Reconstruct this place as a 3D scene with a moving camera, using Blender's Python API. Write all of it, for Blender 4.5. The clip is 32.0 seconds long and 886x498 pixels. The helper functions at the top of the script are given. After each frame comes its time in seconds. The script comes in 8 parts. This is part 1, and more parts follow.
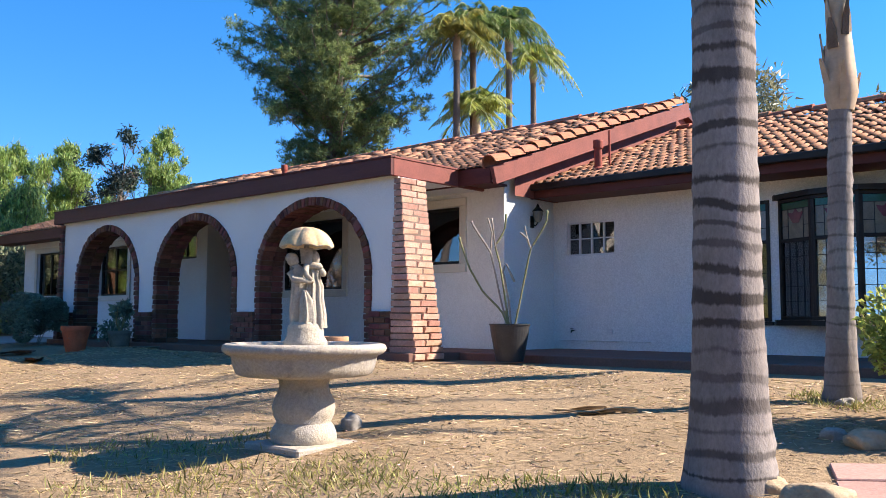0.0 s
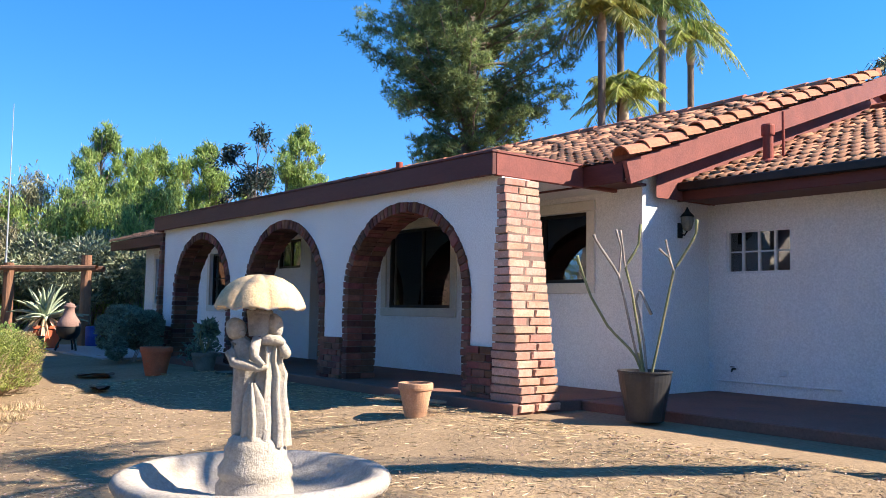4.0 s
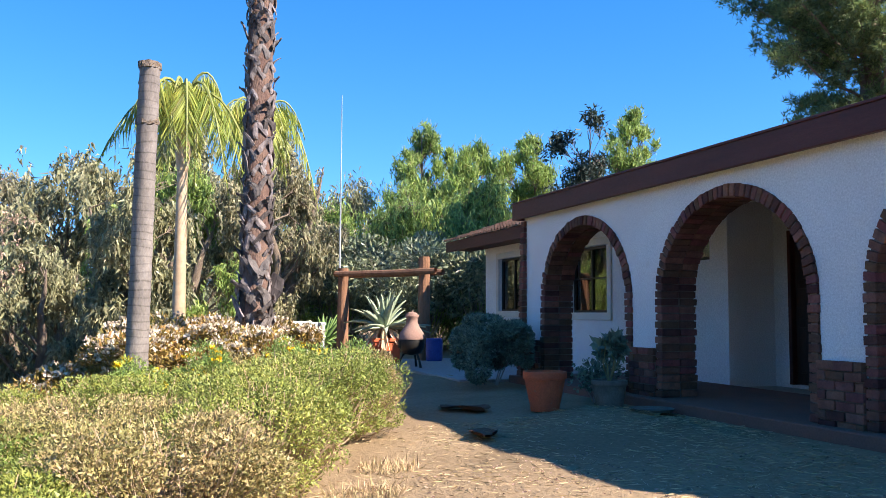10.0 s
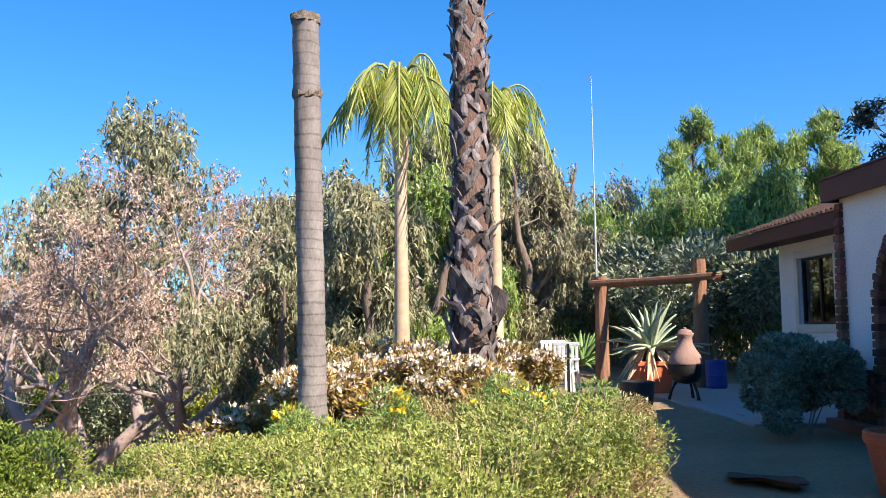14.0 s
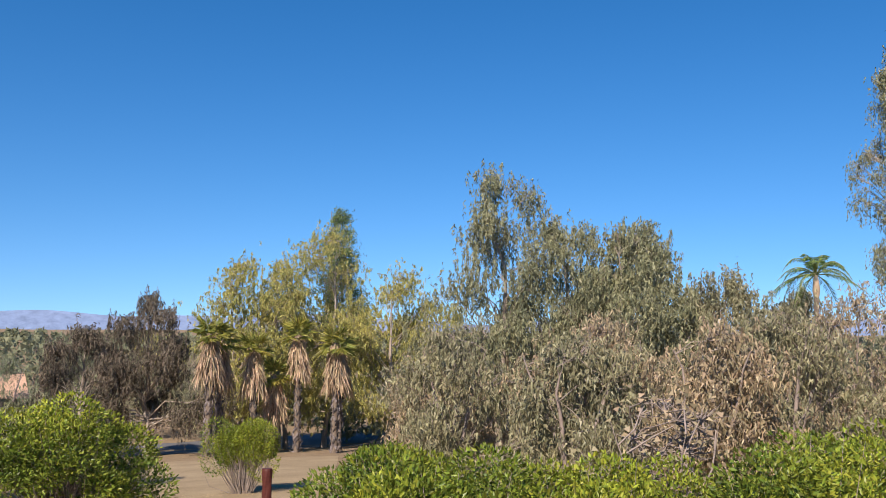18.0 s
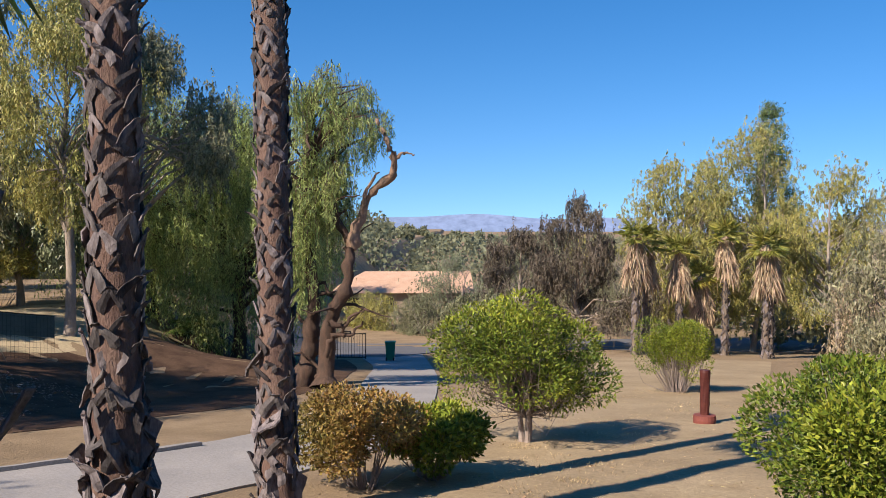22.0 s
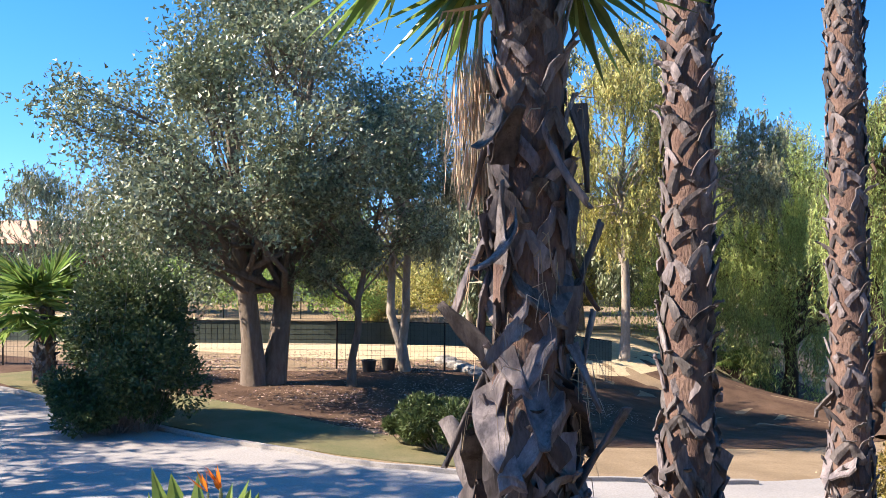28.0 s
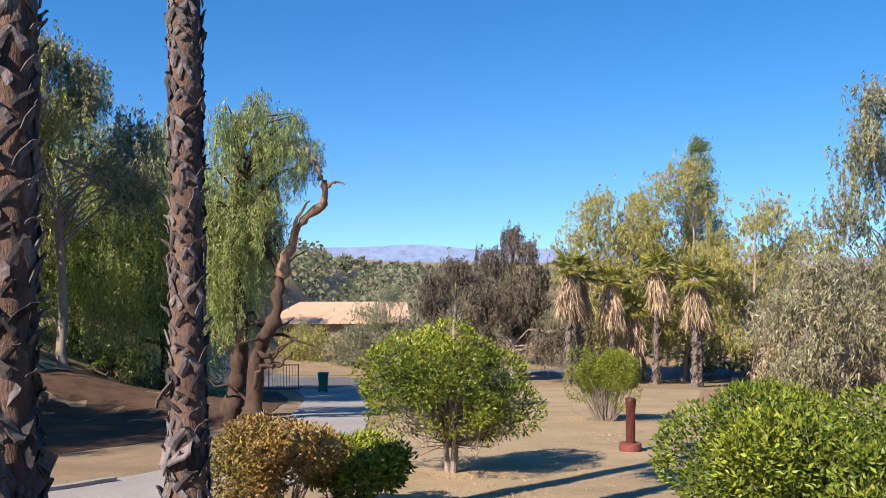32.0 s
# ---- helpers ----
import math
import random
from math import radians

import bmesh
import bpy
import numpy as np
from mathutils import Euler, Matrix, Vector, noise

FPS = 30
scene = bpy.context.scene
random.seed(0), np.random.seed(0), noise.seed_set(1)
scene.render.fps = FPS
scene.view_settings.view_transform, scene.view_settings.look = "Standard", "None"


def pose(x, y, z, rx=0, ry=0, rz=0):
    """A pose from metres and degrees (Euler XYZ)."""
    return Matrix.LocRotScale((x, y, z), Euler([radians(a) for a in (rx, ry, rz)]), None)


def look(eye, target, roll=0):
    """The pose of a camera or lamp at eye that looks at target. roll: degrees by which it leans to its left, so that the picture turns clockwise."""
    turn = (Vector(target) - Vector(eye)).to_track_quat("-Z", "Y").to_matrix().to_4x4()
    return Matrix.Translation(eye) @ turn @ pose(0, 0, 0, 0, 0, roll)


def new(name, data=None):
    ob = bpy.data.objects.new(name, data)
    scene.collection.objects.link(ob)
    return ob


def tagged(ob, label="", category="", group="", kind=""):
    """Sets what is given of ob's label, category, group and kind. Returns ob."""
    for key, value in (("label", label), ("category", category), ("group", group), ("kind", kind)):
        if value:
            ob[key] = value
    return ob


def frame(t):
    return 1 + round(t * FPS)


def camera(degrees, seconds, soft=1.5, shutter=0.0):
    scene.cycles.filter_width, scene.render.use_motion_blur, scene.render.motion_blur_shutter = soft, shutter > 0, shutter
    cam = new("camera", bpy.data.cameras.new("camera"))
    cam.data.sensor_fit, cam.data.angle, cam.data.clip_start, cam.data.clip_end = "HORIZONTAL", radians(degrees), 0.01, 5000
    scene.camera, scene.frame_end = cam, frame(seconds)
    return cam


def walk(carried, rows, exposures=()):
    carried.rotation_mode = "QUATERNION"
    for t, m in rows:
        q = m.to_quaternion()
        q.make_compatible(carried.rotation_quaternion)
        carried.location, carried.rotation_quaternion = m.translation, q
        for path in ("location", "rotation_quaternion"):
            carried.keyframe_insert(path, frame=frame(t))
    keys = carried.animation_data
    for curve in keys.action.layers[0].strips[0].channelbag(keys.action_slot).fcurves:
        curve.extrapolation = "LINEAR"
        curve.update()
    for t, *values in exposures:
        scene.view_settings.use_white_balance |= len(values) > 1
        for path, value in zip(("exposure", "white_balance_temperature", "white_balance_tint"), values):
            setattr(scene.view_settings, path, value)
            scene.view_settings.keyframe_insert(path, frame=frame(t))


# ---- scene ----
cam = camera(53.9, 32.0, soft=0.8)
METRES, EYE, TILT, LEAN, TURN = 12.2, 0.5, 0.0, 0.0, 41.4
ROWS = [
    (0.0, 0.0, 0.0, 0.0, -0.02, 4.57, -0.22),
    (0.5, 0.0231, 0.0118, 0.0061, -4.23, 4.51, -0.06),
    (1.0, 0.0376, 0.0328, 0.0102, -7.42, 4.38, -0.15),
    (1.5, 0.0528, 0.0567, 0.0156, -8.97, 4.24, -0.04),
    (2.0, 0.0658, 0.0843, 0.0223, -7.1, 4.11, -0.11),
    (2.5, 0.0635, 0.1166, 0.026, -1.45, 4.02, -0.29),
    (3.0, 0.0638, 0.1494, 0.0301, 2.96, 3.98, -0.41),
    (3.5, 0.0552, 0.1771, 0.036, 6.8, 4.01, -0.64),
    (4.0, 0.0342, 0.1989, 0.0378, 10.21, 4.06, -0.92),
    (4.5, 0.0136, 0.2237, 0.0395, 11.78, 4.07, -1.02),
    (6.5, -0.0728, 0.3132, 0.0374, 10.11, 4.08, -0.6),
    (7.0, -0.0889, 0.3372, 0.0369, 13.6, 4.1, -0.44),
    (7.5, -0.106, 0.3598, 0.0382, 18.26, 4.18, -0.34),
    (8.0, -0.1261, 0.381, 0.0376, 23.34, 4.23, -0.33),
    (8.5, -0.142, 0.4057, 0.0367, 26.79, 4.28, -0.24),
    (9.0, -0.1607, 0.4259, 0.0374, 28.64, 4.3, -0.42),
    (9.5, -0.1806, 0.4429, 0.0369, 29.28, 4.3, -0.43),
    (10.0, -0.1966, 0.4715, 0.0381, 29.43, 4.26, -0.27),
    (10.5, -0.2119, 0.4979, 0.0403, 29.54, 4.24, -0.21),
    (11.0, -0.2307, 0.5213, 0.0432, 29.66, 4.24, -0.18),
    (11.5, -0.2412, 0.5505, 0.0436, 29.7, 4.24, -0.05),
    (12.0, -0.2563, 0.5792, 0.0423, 29.94, 4.23, -0.11),
    (12.5, -0.2736, 0.6036, 0.044, 30.18, 4.27, -0.03),
    (13.0, -0.285, 0.636, 0.0456, 30.51, 4.26, 0.08),
    (13.5, -0.301, 0.6561, 0.0468, 35.04, 4.51, 0.58),
    (14.0, -0.3105, 0.6741, 0.0502, 47.35, 4.93, 0.74),
    (14.5, -0.3145, 0.697, 0.0524, 57.97, 5.09, 0.43),
    (16.5, -0.3183, 0.7138, 0.0586, 88.37, 5.12, -0.23),
    (17.0, -0.3101, 0.7128, 0.062, 97.48, 5.26, 0.08),
    (17.5, -0.3059, 0.7082, 0.0628, 104.67, 5.29, -0.05),
    (18.0, -0.3046, 0.6993, 0.062, 111.86, 5.18, -0.4),
    (18.5, -0.3047, 0.6942, 0.062, 116.21, 5.16, -0.34),
    (19.0, -0.3045, 0.691, 0.0615, 120.65, 4.74, -0.3),
    (19.5, -0.3024, 0.6884, 0.0617, 124.69, -1.0, 0.42),
    (20.0, -0.3007, 0.6866, 0.0643, 127.58, -5.4, 0.28),
    (20.5, -0.2978, 0.685, 0.0652, 129.39, -4.53, -0.22),
    (21.0, -0.2948, 0.6826, 0.0642, 131.11, -2.38, -0.56),
    (21.5, -0.292, 0.6796, 0.0629, 134.88, -1.62, -0.4),
    (22.0, -0.2898, 0.6772, 0.0623, 138.89, -1.4, -0.14),
    (22.5, -0.2873, 0.6747, 0.0618, 143.09, -1.2, 0.06),
    (23.0, -0.2842, 0.6726, 0.0612, 147.98, -0.74, 0.08),
    (23.5, -0.2814, 0.6699, 0.0611, 152.89, -0.49, 0.23),
    (24.0, -0.2801, 0.6682, 0.0613, 157.51, -0.35, 0.3),
    (24.5, -0.2778, 0.6687, 0.0615, 161.37, -0.21, 0.13),
    (25.0, -0.2766, 0.6685, 0.0615, 164.79, 0.01, -0.04),
    (25.5, -0.2749, 0.6677, 0.0613, 167.8, 0.17, -0.13),
    (26.0, -0.2731, 0.6678, 0.0614, 170.7, 0.31, -0.15),
    (26.5, -0.2721, 0.6681, 0.0616, 173.24, 0.42, -0.16),
    (28.5, -0.2754, 0.666, 0.0609, 173.51, 0.58, -0.3),
    (29.0, -0.2783, 0.6638, 0.0605, 169.73, 0.6, -0.53),
    (29.5, -0.2817, 0.6639, 0.0606, 161.97, 0.72, -0.68),
    (30.0, -0.2851, 0.6652, 0.0602, 154.42, 0.71, -0.45),
    (30.5, -0.2895, 0.6692, 0.0604, 149.63, 0.66, -0.11),
    (31.0, -0.2964, 0.6767, 0.0608, 146.02, 0.63, 0.12),
    (31.5, -0.3029, 0.685, 0.0605, 141.73, 0.62, 0.02),
    (32.0, -0.3071, 0.6872, 0.0593, 134.86, 0.63, -0.29),
]
walk(cam, [(t, pose(0, 0, EYE, TILT, LEAN, TURN) @ pose(METRES * x, METRES * y, METRES * z, 90 + pitch, roll, yaw)) for t, x, y, z, yaw, pitch, roll in ROWS], [(0, 1.45, 6800, 16), (4, 1.5, 6800, 16), (9, 1.5, 6800, 16), (13, 1.55, 6800, 16), (14, 1.35, 6800, 16), (16.5, 0.55, 6800, 16), (17, 0.5, 6800, 16), (19, 0.5, 6800, 16), (20.2, 0.85, 6800, 16), (22, 0.6, 6800, 16), (23, 1.0, 6800, 16), (25, 1.5, 6800, 16), (26, 1.55, 6800, 16), (29, 1.5, 6800, 16), (30.5, 0.92, 6800, 16), (32, 0.8, 6800, 16)])

# ---- light ----
SUN = Vector((0.73, 0.685, 0.80)).normalized()
world = bpy.data.worlds.new("world")
scene.world = world
world.use_nodes = True
sky = world.node_tree.nodes.new("ShaderNodeTexSky")
sky.sky_type, sky.sun_disc = "NISHITA", False
sky.sun_elevation = math.asin(SUN.z)
sky.sun_rotation = math.atan2(SUN.x, SUN.y)
sky.air_density, sky.dust_density, sky.ozone_density, sky.altitude = 1.0, 0.05, 2.5, 600
nodes, links = world.node_tree.nodes, world.node_tree.links
nodes["Background"].inputs["Strength"].default_value = 0.118
where, lifted, grade = nodes.new("ShaderNodeTexCoord"), nodes.new("ShaderNodeVectorMath"), nodes.new("ShaderNodeHueSaturation")
lifted.operation, lifted.inputs[1].default_value = "ADD", (0, 0, 0.12)  # clear dry air: little haze low down
links.new(where.outputs["Generated"], lifted.inputs[0])
links.new(lifted.outputs[0], sky.inputs["Vector"])
grade.inputs["Saturation"].default_value, grade.inputs["Hue"].default_value = 1.38, 0.502
links.new(sky.outputs[0], grade.inputs["Color"])
links.new(grade.outputs[0], nodes["Background"].inputs["Color"])
sun = new("sun", bpy.data.lights.new("sun", "SUN"))
sun.data.energy, sun.data.angle, sun.data.color = 5.0, radians(0.53), (1.0, 0.91, 0.77)
sun.matrix_world = look((30, 30, 40), Vector((30, 30, 40)) - SUN)


# ---- materials ----
def shader(name, c1, c2, rough=0.85, scale=5.0, fine=60.0, bump=0.4, depth=0.01, metal=0.0, spec=0.3, vary=0.0, by="", leaf=0.0, dark=None, dark_scale=1.5, dark_at=0.6, stretch=(1, 1, 1)):
    """Two-scale noise colour and relief. vary: spread of brightness between pieces (by 'island' or 'object'). leaf: share of light let through."""
    m = bpy.data.materials.new(name)
    m.use_nodes = True
    nt = m.node_tree
    n, l = nt.nodes, nt.links
    b = n["Principled BSDF"]
    geo = n.new("ShaderNodeNewGeometry")
    mapping = n.new("ShaderNodeMapping")
    mapping.inputs["Scale"].default_value = stretch
    l.new(geo.outputs["Position"], mapping.inputs["Vector"])

    def tex(s, detail=3.0, rg=0.6):
        t = n.new("ShaderNodeTexNoise")
        t.inputs["Scale"].default_value, t.inputs["Detail"].default_value, t.inputs["Roughness"].default_value = s, detail, rg
        l.new(mapping.outputs[0], t.inputs["Vector"])
        return t

    def ramp(src, lo, hi, a=(0, 0, 0, 1), z=(1, 1, 1, 1)):
        r = n.new("ShaderNodeValToRGB")
        r.color_ramp.elements[0].position, r.color_ramp.elements[1].position = lo, hi
        r.color_ramp.elements[0].color, r.color_ramp.elements[1].color = a, z
        l.new(src, r.inputs[0])
        return r.outputs[0]

    def mix(kind, f, a, z):
        x = n.new("ShaderNodeMix")
        x.data_type, x.blend_type = "RGBA", kind
        if isinstance(f, float):
            x.inputs[0].default_value = f
        else:
            l.new(f, x.inputs[0])
        for sock, v in ((x.inputs[6], a), (x.inputs[7], z)):
            if isinstance(v, tuple):
                sock.default_value = (*v[:3], 1)
            else:
                l.new(v, sock)
        return x.outputs[2]

    big, small = tex(scale), tex(fine, 4.0, 0.7)
    col = mix("MIX", ramp(big.outputs[0], 0.35, 0.65), c1, c2)
    col = mix("MULTIPLY", 0.55, col, ramp(small.outputs[0], 0.25, 0.7, (0.45, 0.45, 0.45, 1), (1.15, 1.15, 1.15, 1)))
    if dark:
        col = mix("MIX", ramp(tex(dark_scale, 6.0, 0.7).outputs[0], dark_at, dark_at + 0.12), col, dark)
    if vary:
        hsv = n.new("ShaderNodeHueSaturation")
        rnd = geo.outputs["Random Per Island"] if by == "island" else n.new("ShaderNodeObjectInfo").outputs["Random"]
        mr = n.new("ShaderNodeMapRange")
        mr.inputs["To Min"].default_value, mr.inputs["To Max"].default_value = 1 - vary, 1 + vary
        l.new(rnd, mr.inputs["Value"])
        l.new(mr.outputs[0], hsv.inputs["Value"])
        mh = n.new("ShaderNodeMapRange")
        mh.inputs["From Min"].default_value, mh.inputs["From Max"].default_value = 0.0, 0.37
        mh.inputs["To Min"].default_value, mh.inputs["To Max"].default_value = 0.5 - vary * 0.05, 0.5 + vary * 0.05
        fr = n.new("ShaderNodeMath")
        fr.operation = "PINGPONG"
        fr.inputs[1].default_value = 0.37
        l.new(rnd, fr.inputs[0])
        l.new(fr.outputs[0], mh.inputs["Value"])
        l.new(mh.outputs[0], hsv.inputs["Hue"])
        l.new(col, hsv.inputs["Color"])
        col = hsv.outputs[0]
    l.new(col, b.inputs["Base Color"])
    b.inputs["Roughness"].default_value, b.inputs["Metallic"].default_value = rough, metal
    b.inputs["Specular IOR Level"].default_value = spec
    if bump:
        bp = n.new("ShaderNodeBump")
        bp.inputs["Strength"].default_value, bp.inputs["Distance"].default_value = bump, depth
        l.new(small.outputs[0], bp.inputs["Height"])
        l.new(bp.outputs[0], b.inputs["Normal"])
    if leaf:
        tr = n.new("ShaderNodeBsdfTranslucent")
        l.new(col, tr.inputs["Color"])
        ms = n.new("ShaderNodeMixShader")
        ms.inputs[0].default_value = leaf
        l.new(b.outputs[0], ms.inputs[1])
        l.new(tr.outputs[0], ms.inputs[2])
        l.new(ms.outputs[0], n["Material Output"].inputs[0])
    return m


def leafy(name, c1, c2, vary=0.5, through_light=0.24, rough=0.5, spec=0.4):
    return shader(name, c1, c2, rough=rough, scale=0.6, fine=9, bump=0, spec=spec, vary=vary, by="island", leaf=through_light)


def glass(name, tint=(0.9, 0.93, 0.95), rough=0.02, see=0.75):
    m = bpy.data.materials.new(name)
    m.use_nodes = True
    n, l = m.node_tree.nodes, m.node_tree.links
    n.remove(n["Principled BSDF"])
    t, g, f, x = n.new("ShaderNodeBsdfTransparent"), n.new("ShaderNodeBsdfGlossy"), n.new("ShaderNodeFresnel"), n.new("ShaderNodeMixShader")
    t.inputs[0].default_value = (*[c * see for c in tint], 1)
    g.inputs["Roughness"].default_value = rough
    f.inputs[0].default_value = 2.3
    l.new(f.outputs[0], x.inputs[0])
    l.new(t.outputs[0], x.inputs[1])
    l.new(g.outputs[0], x.inputs[2])
    l.new(x.outputs[0], n["Material Output"].inputs[0])
    return m


# pale copy of the brick with sunlight put into its colour
BRICK_SUNLIT = shader("sunlit_pale_brick", (0.52, 0.28, 0.20), (0.60, 0.37, 0.28), 0.9, 7, 45, 0.8, 0.01, vary=0.26, by="object", dark=(0.20, 0.10, 0.08), dark_scale=8, dark_at=0.64)
STUCCO = shader("white_stucco", (0.85, 0.84, 0.82), (0.80, 0.79, 0.77), 0.9, 1.2, 55, 0.55, 0.012, dark=(0.66, 0.63, 0.57), dark_scale=2.5, dark_at=0.66)
CREAM = shader("cream_trim_paint", (0.72, 0.67, 0.58), (0.66, 0.61, 0.52), 0.7, 2, 70, 0.2, 0.004)
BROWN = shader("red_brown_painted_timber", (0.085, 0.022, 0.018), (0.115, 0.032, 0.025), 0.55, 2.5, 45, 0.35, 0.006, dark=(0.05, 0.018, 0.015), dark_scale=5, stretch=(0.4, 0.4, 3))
RUST = shader("rust_red_and_sunlit_brown", (0.25, 0.075, 0.058), (0.19, 0.058, 0.048), 0.7, 3, 40, 0.5, 0.008, dark=(0.15, 0.05, 0.04), dark_scale=6, dark_at=0.62)
FRAME = shader("dark_bronze_frame", (0.02, 0.017, 0.015), (0.035, 0.028, 0.025), 0.45, 4, 60, 0.1, 0.002, metal=0.3)
WHITE = shader("white_paint", (0.78, 0.78, 0.77), (0.7, 0.7, 0.69), 0.6, 4, 60, 0.1, 0.002)
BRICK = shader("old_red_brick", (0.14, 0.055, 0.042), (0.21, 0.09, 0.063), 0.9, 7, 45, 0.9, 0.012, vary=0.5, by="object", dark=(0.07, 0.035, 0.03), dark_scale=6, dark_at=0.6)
MORTAR = shader("grey_brown_mortar", (0.16, 0.11, 0.09), (0.22, 0.16, 0.13), 0.95, 8, 80, 0.7, 0.008)
TILE = shader("terracotta_roof_tile", (0.60, 0.30, 0.165), (0.53, 0.255, 0.14), 0.85, 1.2, 30, 0.4, 0.006, vary=0.10, by="island", dark=(0.48, 0.27, 0.16), dark_scale=3, dark_at=0.74)
BARGE = shader("terracotta_barge_tile", (0.47, 0.19, 0.10), (0.36, 0.14, 0.08), 0.85, 2, 30, 0.5, 0.006, vary=0.2, by="object", dark=(0.22, 0.10, 0.06), dark_scale=4, dark_at=0.62)
SLAB = shader("worn_red_concrete", (0.24, 0.115, 0.085), (0.19, 0.10, 0.08), 0.85, 1.5, 50, 0.4, 0.006, dark=(0.13, 0.09, 0.075), dark_scale=2, dark_at=0.58)
DIRT = shader("dry_tan_dirt", (0.34, 0.25, 0.158), (0.265, 0.193, 0.12), 1.0, 0.7, 22, 0.9, 0.03, spec=0.1, dark=(0.245, 0.175, 0.105), dark_scale=1.1, dark_at=0.57)
CONCRETE = shader("pale_concrete", (0.37, 0.345, 0.32), (0.32, 0.30, 0.28), 0.9, 0.5, 25, 0.3, 0.006, dark=(0.33, 0.31, 0.28), dark_scale=1.2, dark_at=0.6)
ASPHALT = shader("grey_asphalt", (0.16, 0.16, 0.165), (0.13, 0.13, 0.135), 0.95, 0.3, 20, 0.4, 0.01)
GLASS = glass("window_glass")
INSIDE = shader("dim_room_paint", (0.48, 0.44, 0.38), (0.42, 0.39, 0.34), 0.9, 1, 20, 0.1, 0.002)


# ---- mesh helpers ----
def part(name, bm, material, parent=None, label=""):
    me = bpy.data.meshes.new(name)
    bm.to_mesh(me)
    bm.free()
    me.materials.append(material)
    ob = new(name, me)
    ob.parent = parent
    return tagged(ob, label)


def base(name, x, y, z, label, category, group="", turn=0):
    ob = new(name)
    ob.matrix_world = pose(x, y, z, 0, 0, turn)
    ob.empty_display_size = 0.1
    return tagged(ob, label, category, group)


def smooth(ob):
    ob.data.polygons.foreach_set("use_smooth", [True] * len(ob.data.polygons))
    return ob


def box(bm, x0, x1, y0, y1, z0, z1, bevel=0.0):
    v = [bm.verts.new((x, y, z)) for z in (z0, z1) for y in (y0, y1) for x in (x0, x1)]
    fs = [bm.faces.new([v[i] for i in q]) for q in ((0, 2, 3, 1), (4, 5, 7, 6), (0, 1, 5, 4), (2, 6, 7, 3), (0, 4, 6, 2), (1, 3, 7, 5))]
    if bevel:
        es = list({e for f in fs for e in f.edges})
        bmesh.ops.bevel(bm, geom=es, offset=bevel, segments=1, affect="EDGES")
    return bm


def block(x0, x1, y0, y1, z0, z1, bevel=0.0):
    return box(bmesh.new(), x0, x1, y0, y1, z0, z1, bevel)


def arrays(name, v, q, material, parent=None, label="", soft=False):
    """A mesh object from an array of vertices and one of quads."""
    v, q = np.asarray(v, np.float32), np.asarray(q, np.int32)
    me = bpy.data.meshes.new(name)
    me.vertices.add(len(v))
    me.vertices.foreach_set("co", v.ravel())
    me.loops.add(q.size)
    me.loops.foreach_set("vertex_index", q.ravel())
    me.polygons.add(len(q))
    me.polygons.foreach_set("loop_start", np.arange(0, q.size, q.shape[1], dtype=np.int32))
    me.polygons.foreach_set("use_smooth", np.full(len(q), soft))
    me.update(calc_edges=True)
    me.materials.append(material)
    ob = new(name, me)
    ob.parent = parent
    return tagged(ob, label)


class Pile:
    """Collects quads of many pieces for one mesh."""

    def __init__(self):
        self.v, self.q, self.n = [], [], 0

    def add(self, v, q):
        self.v.append(np.asarray(v, np.float32).reshape(-1, 3))
        self.q.append(np.asarray(q, np.int32).reshape(-1, 4) + self.n)
        self.n += len(self.v[-1])

    def out(self, name, material, parent=None, label="", soft=False):
        return arrays(name, np.concatenate(self.v), np.concatenate(self.q), material, parent, label, soft)


def weld(ob, crease=0.0005):
    bm = bmesh.new()
    bm.from_mesh(ob.data)
    bmesh.ops.remove_doubles(bm, verts=bm.verts, dist=crease)
    bm.to_mesh(ob.data)
    bm.free()
    return ob


def lathe(profile, sides=32, wobble=0.0, seed=1, lobes=0, lobe=0.0):
    """A turned solid: profile of (radius, z) from foot to top."""
    rng = np.random.default_rng(seed)
    a = np.linspace(0, 2 * np.pi, sides, endpoint=False)
    rings = []
    for r, z in profile:
        rr = r * (1 + lobe * np.cos(a * lobes)) + wobble * rng.normal(size=sides)
        rings.append(np.stack([rr * np.cos(a), rr * np.sin(a), np.full(sides, z)], 1))
    v = np.concatenate(rings)
    i = np.arange(sides)
    j = (i + 1) % sides
    q = np.concatenate([np.stack([k * sides + i, k * sides + j, (k + 1) * sides + j, (k + 1) * sides + i], 1) for k in range(len(profile) - 1)])
    return v, q


def tube(points, radii, sides=6):
    p = np.asarray(points, float)
    r = np.broadcast_to(np.asarray(radii, float), (len(p),))
    t = np.gradient(p, axis=0)
    t /= np.linalg.norm(t, axis=1)[:, None] + 1e-9
    ref = np.where(np.abs(t[:, 2:3]) > 0.9, np.array([[1.0, 0, 0]]), np.array([[0, 0, 1.0]]))
    u = np.cross(t, ref)
    u /= np.linalg.norm(u, axis=1)[:, None] + 1e-9
    w = np.cross(t, u)
    a = np.linspace(0, 2 * np.pi, sides, endpoint=False)
    v = p[:, None] + r[:, None, None] * (u[:, None] * np.cos(a)[None, :, None] + w[:, None] * np.sin(a)[None, :, None])
    i = np.arange(sides)
    j = (i + 1) % sides
    q = np.concatenate([np.stack([k * sides + i, k * sides + j, (k + 1) * sides + j, (k + 1) * sides + i], 1) for k in range(len(p) - 1)])
    return v.reshape(-1, 3), q


def unit(a):
    return a / (np.linalg.norm(a, axis=-1, keepdims=True) + 1e-9)


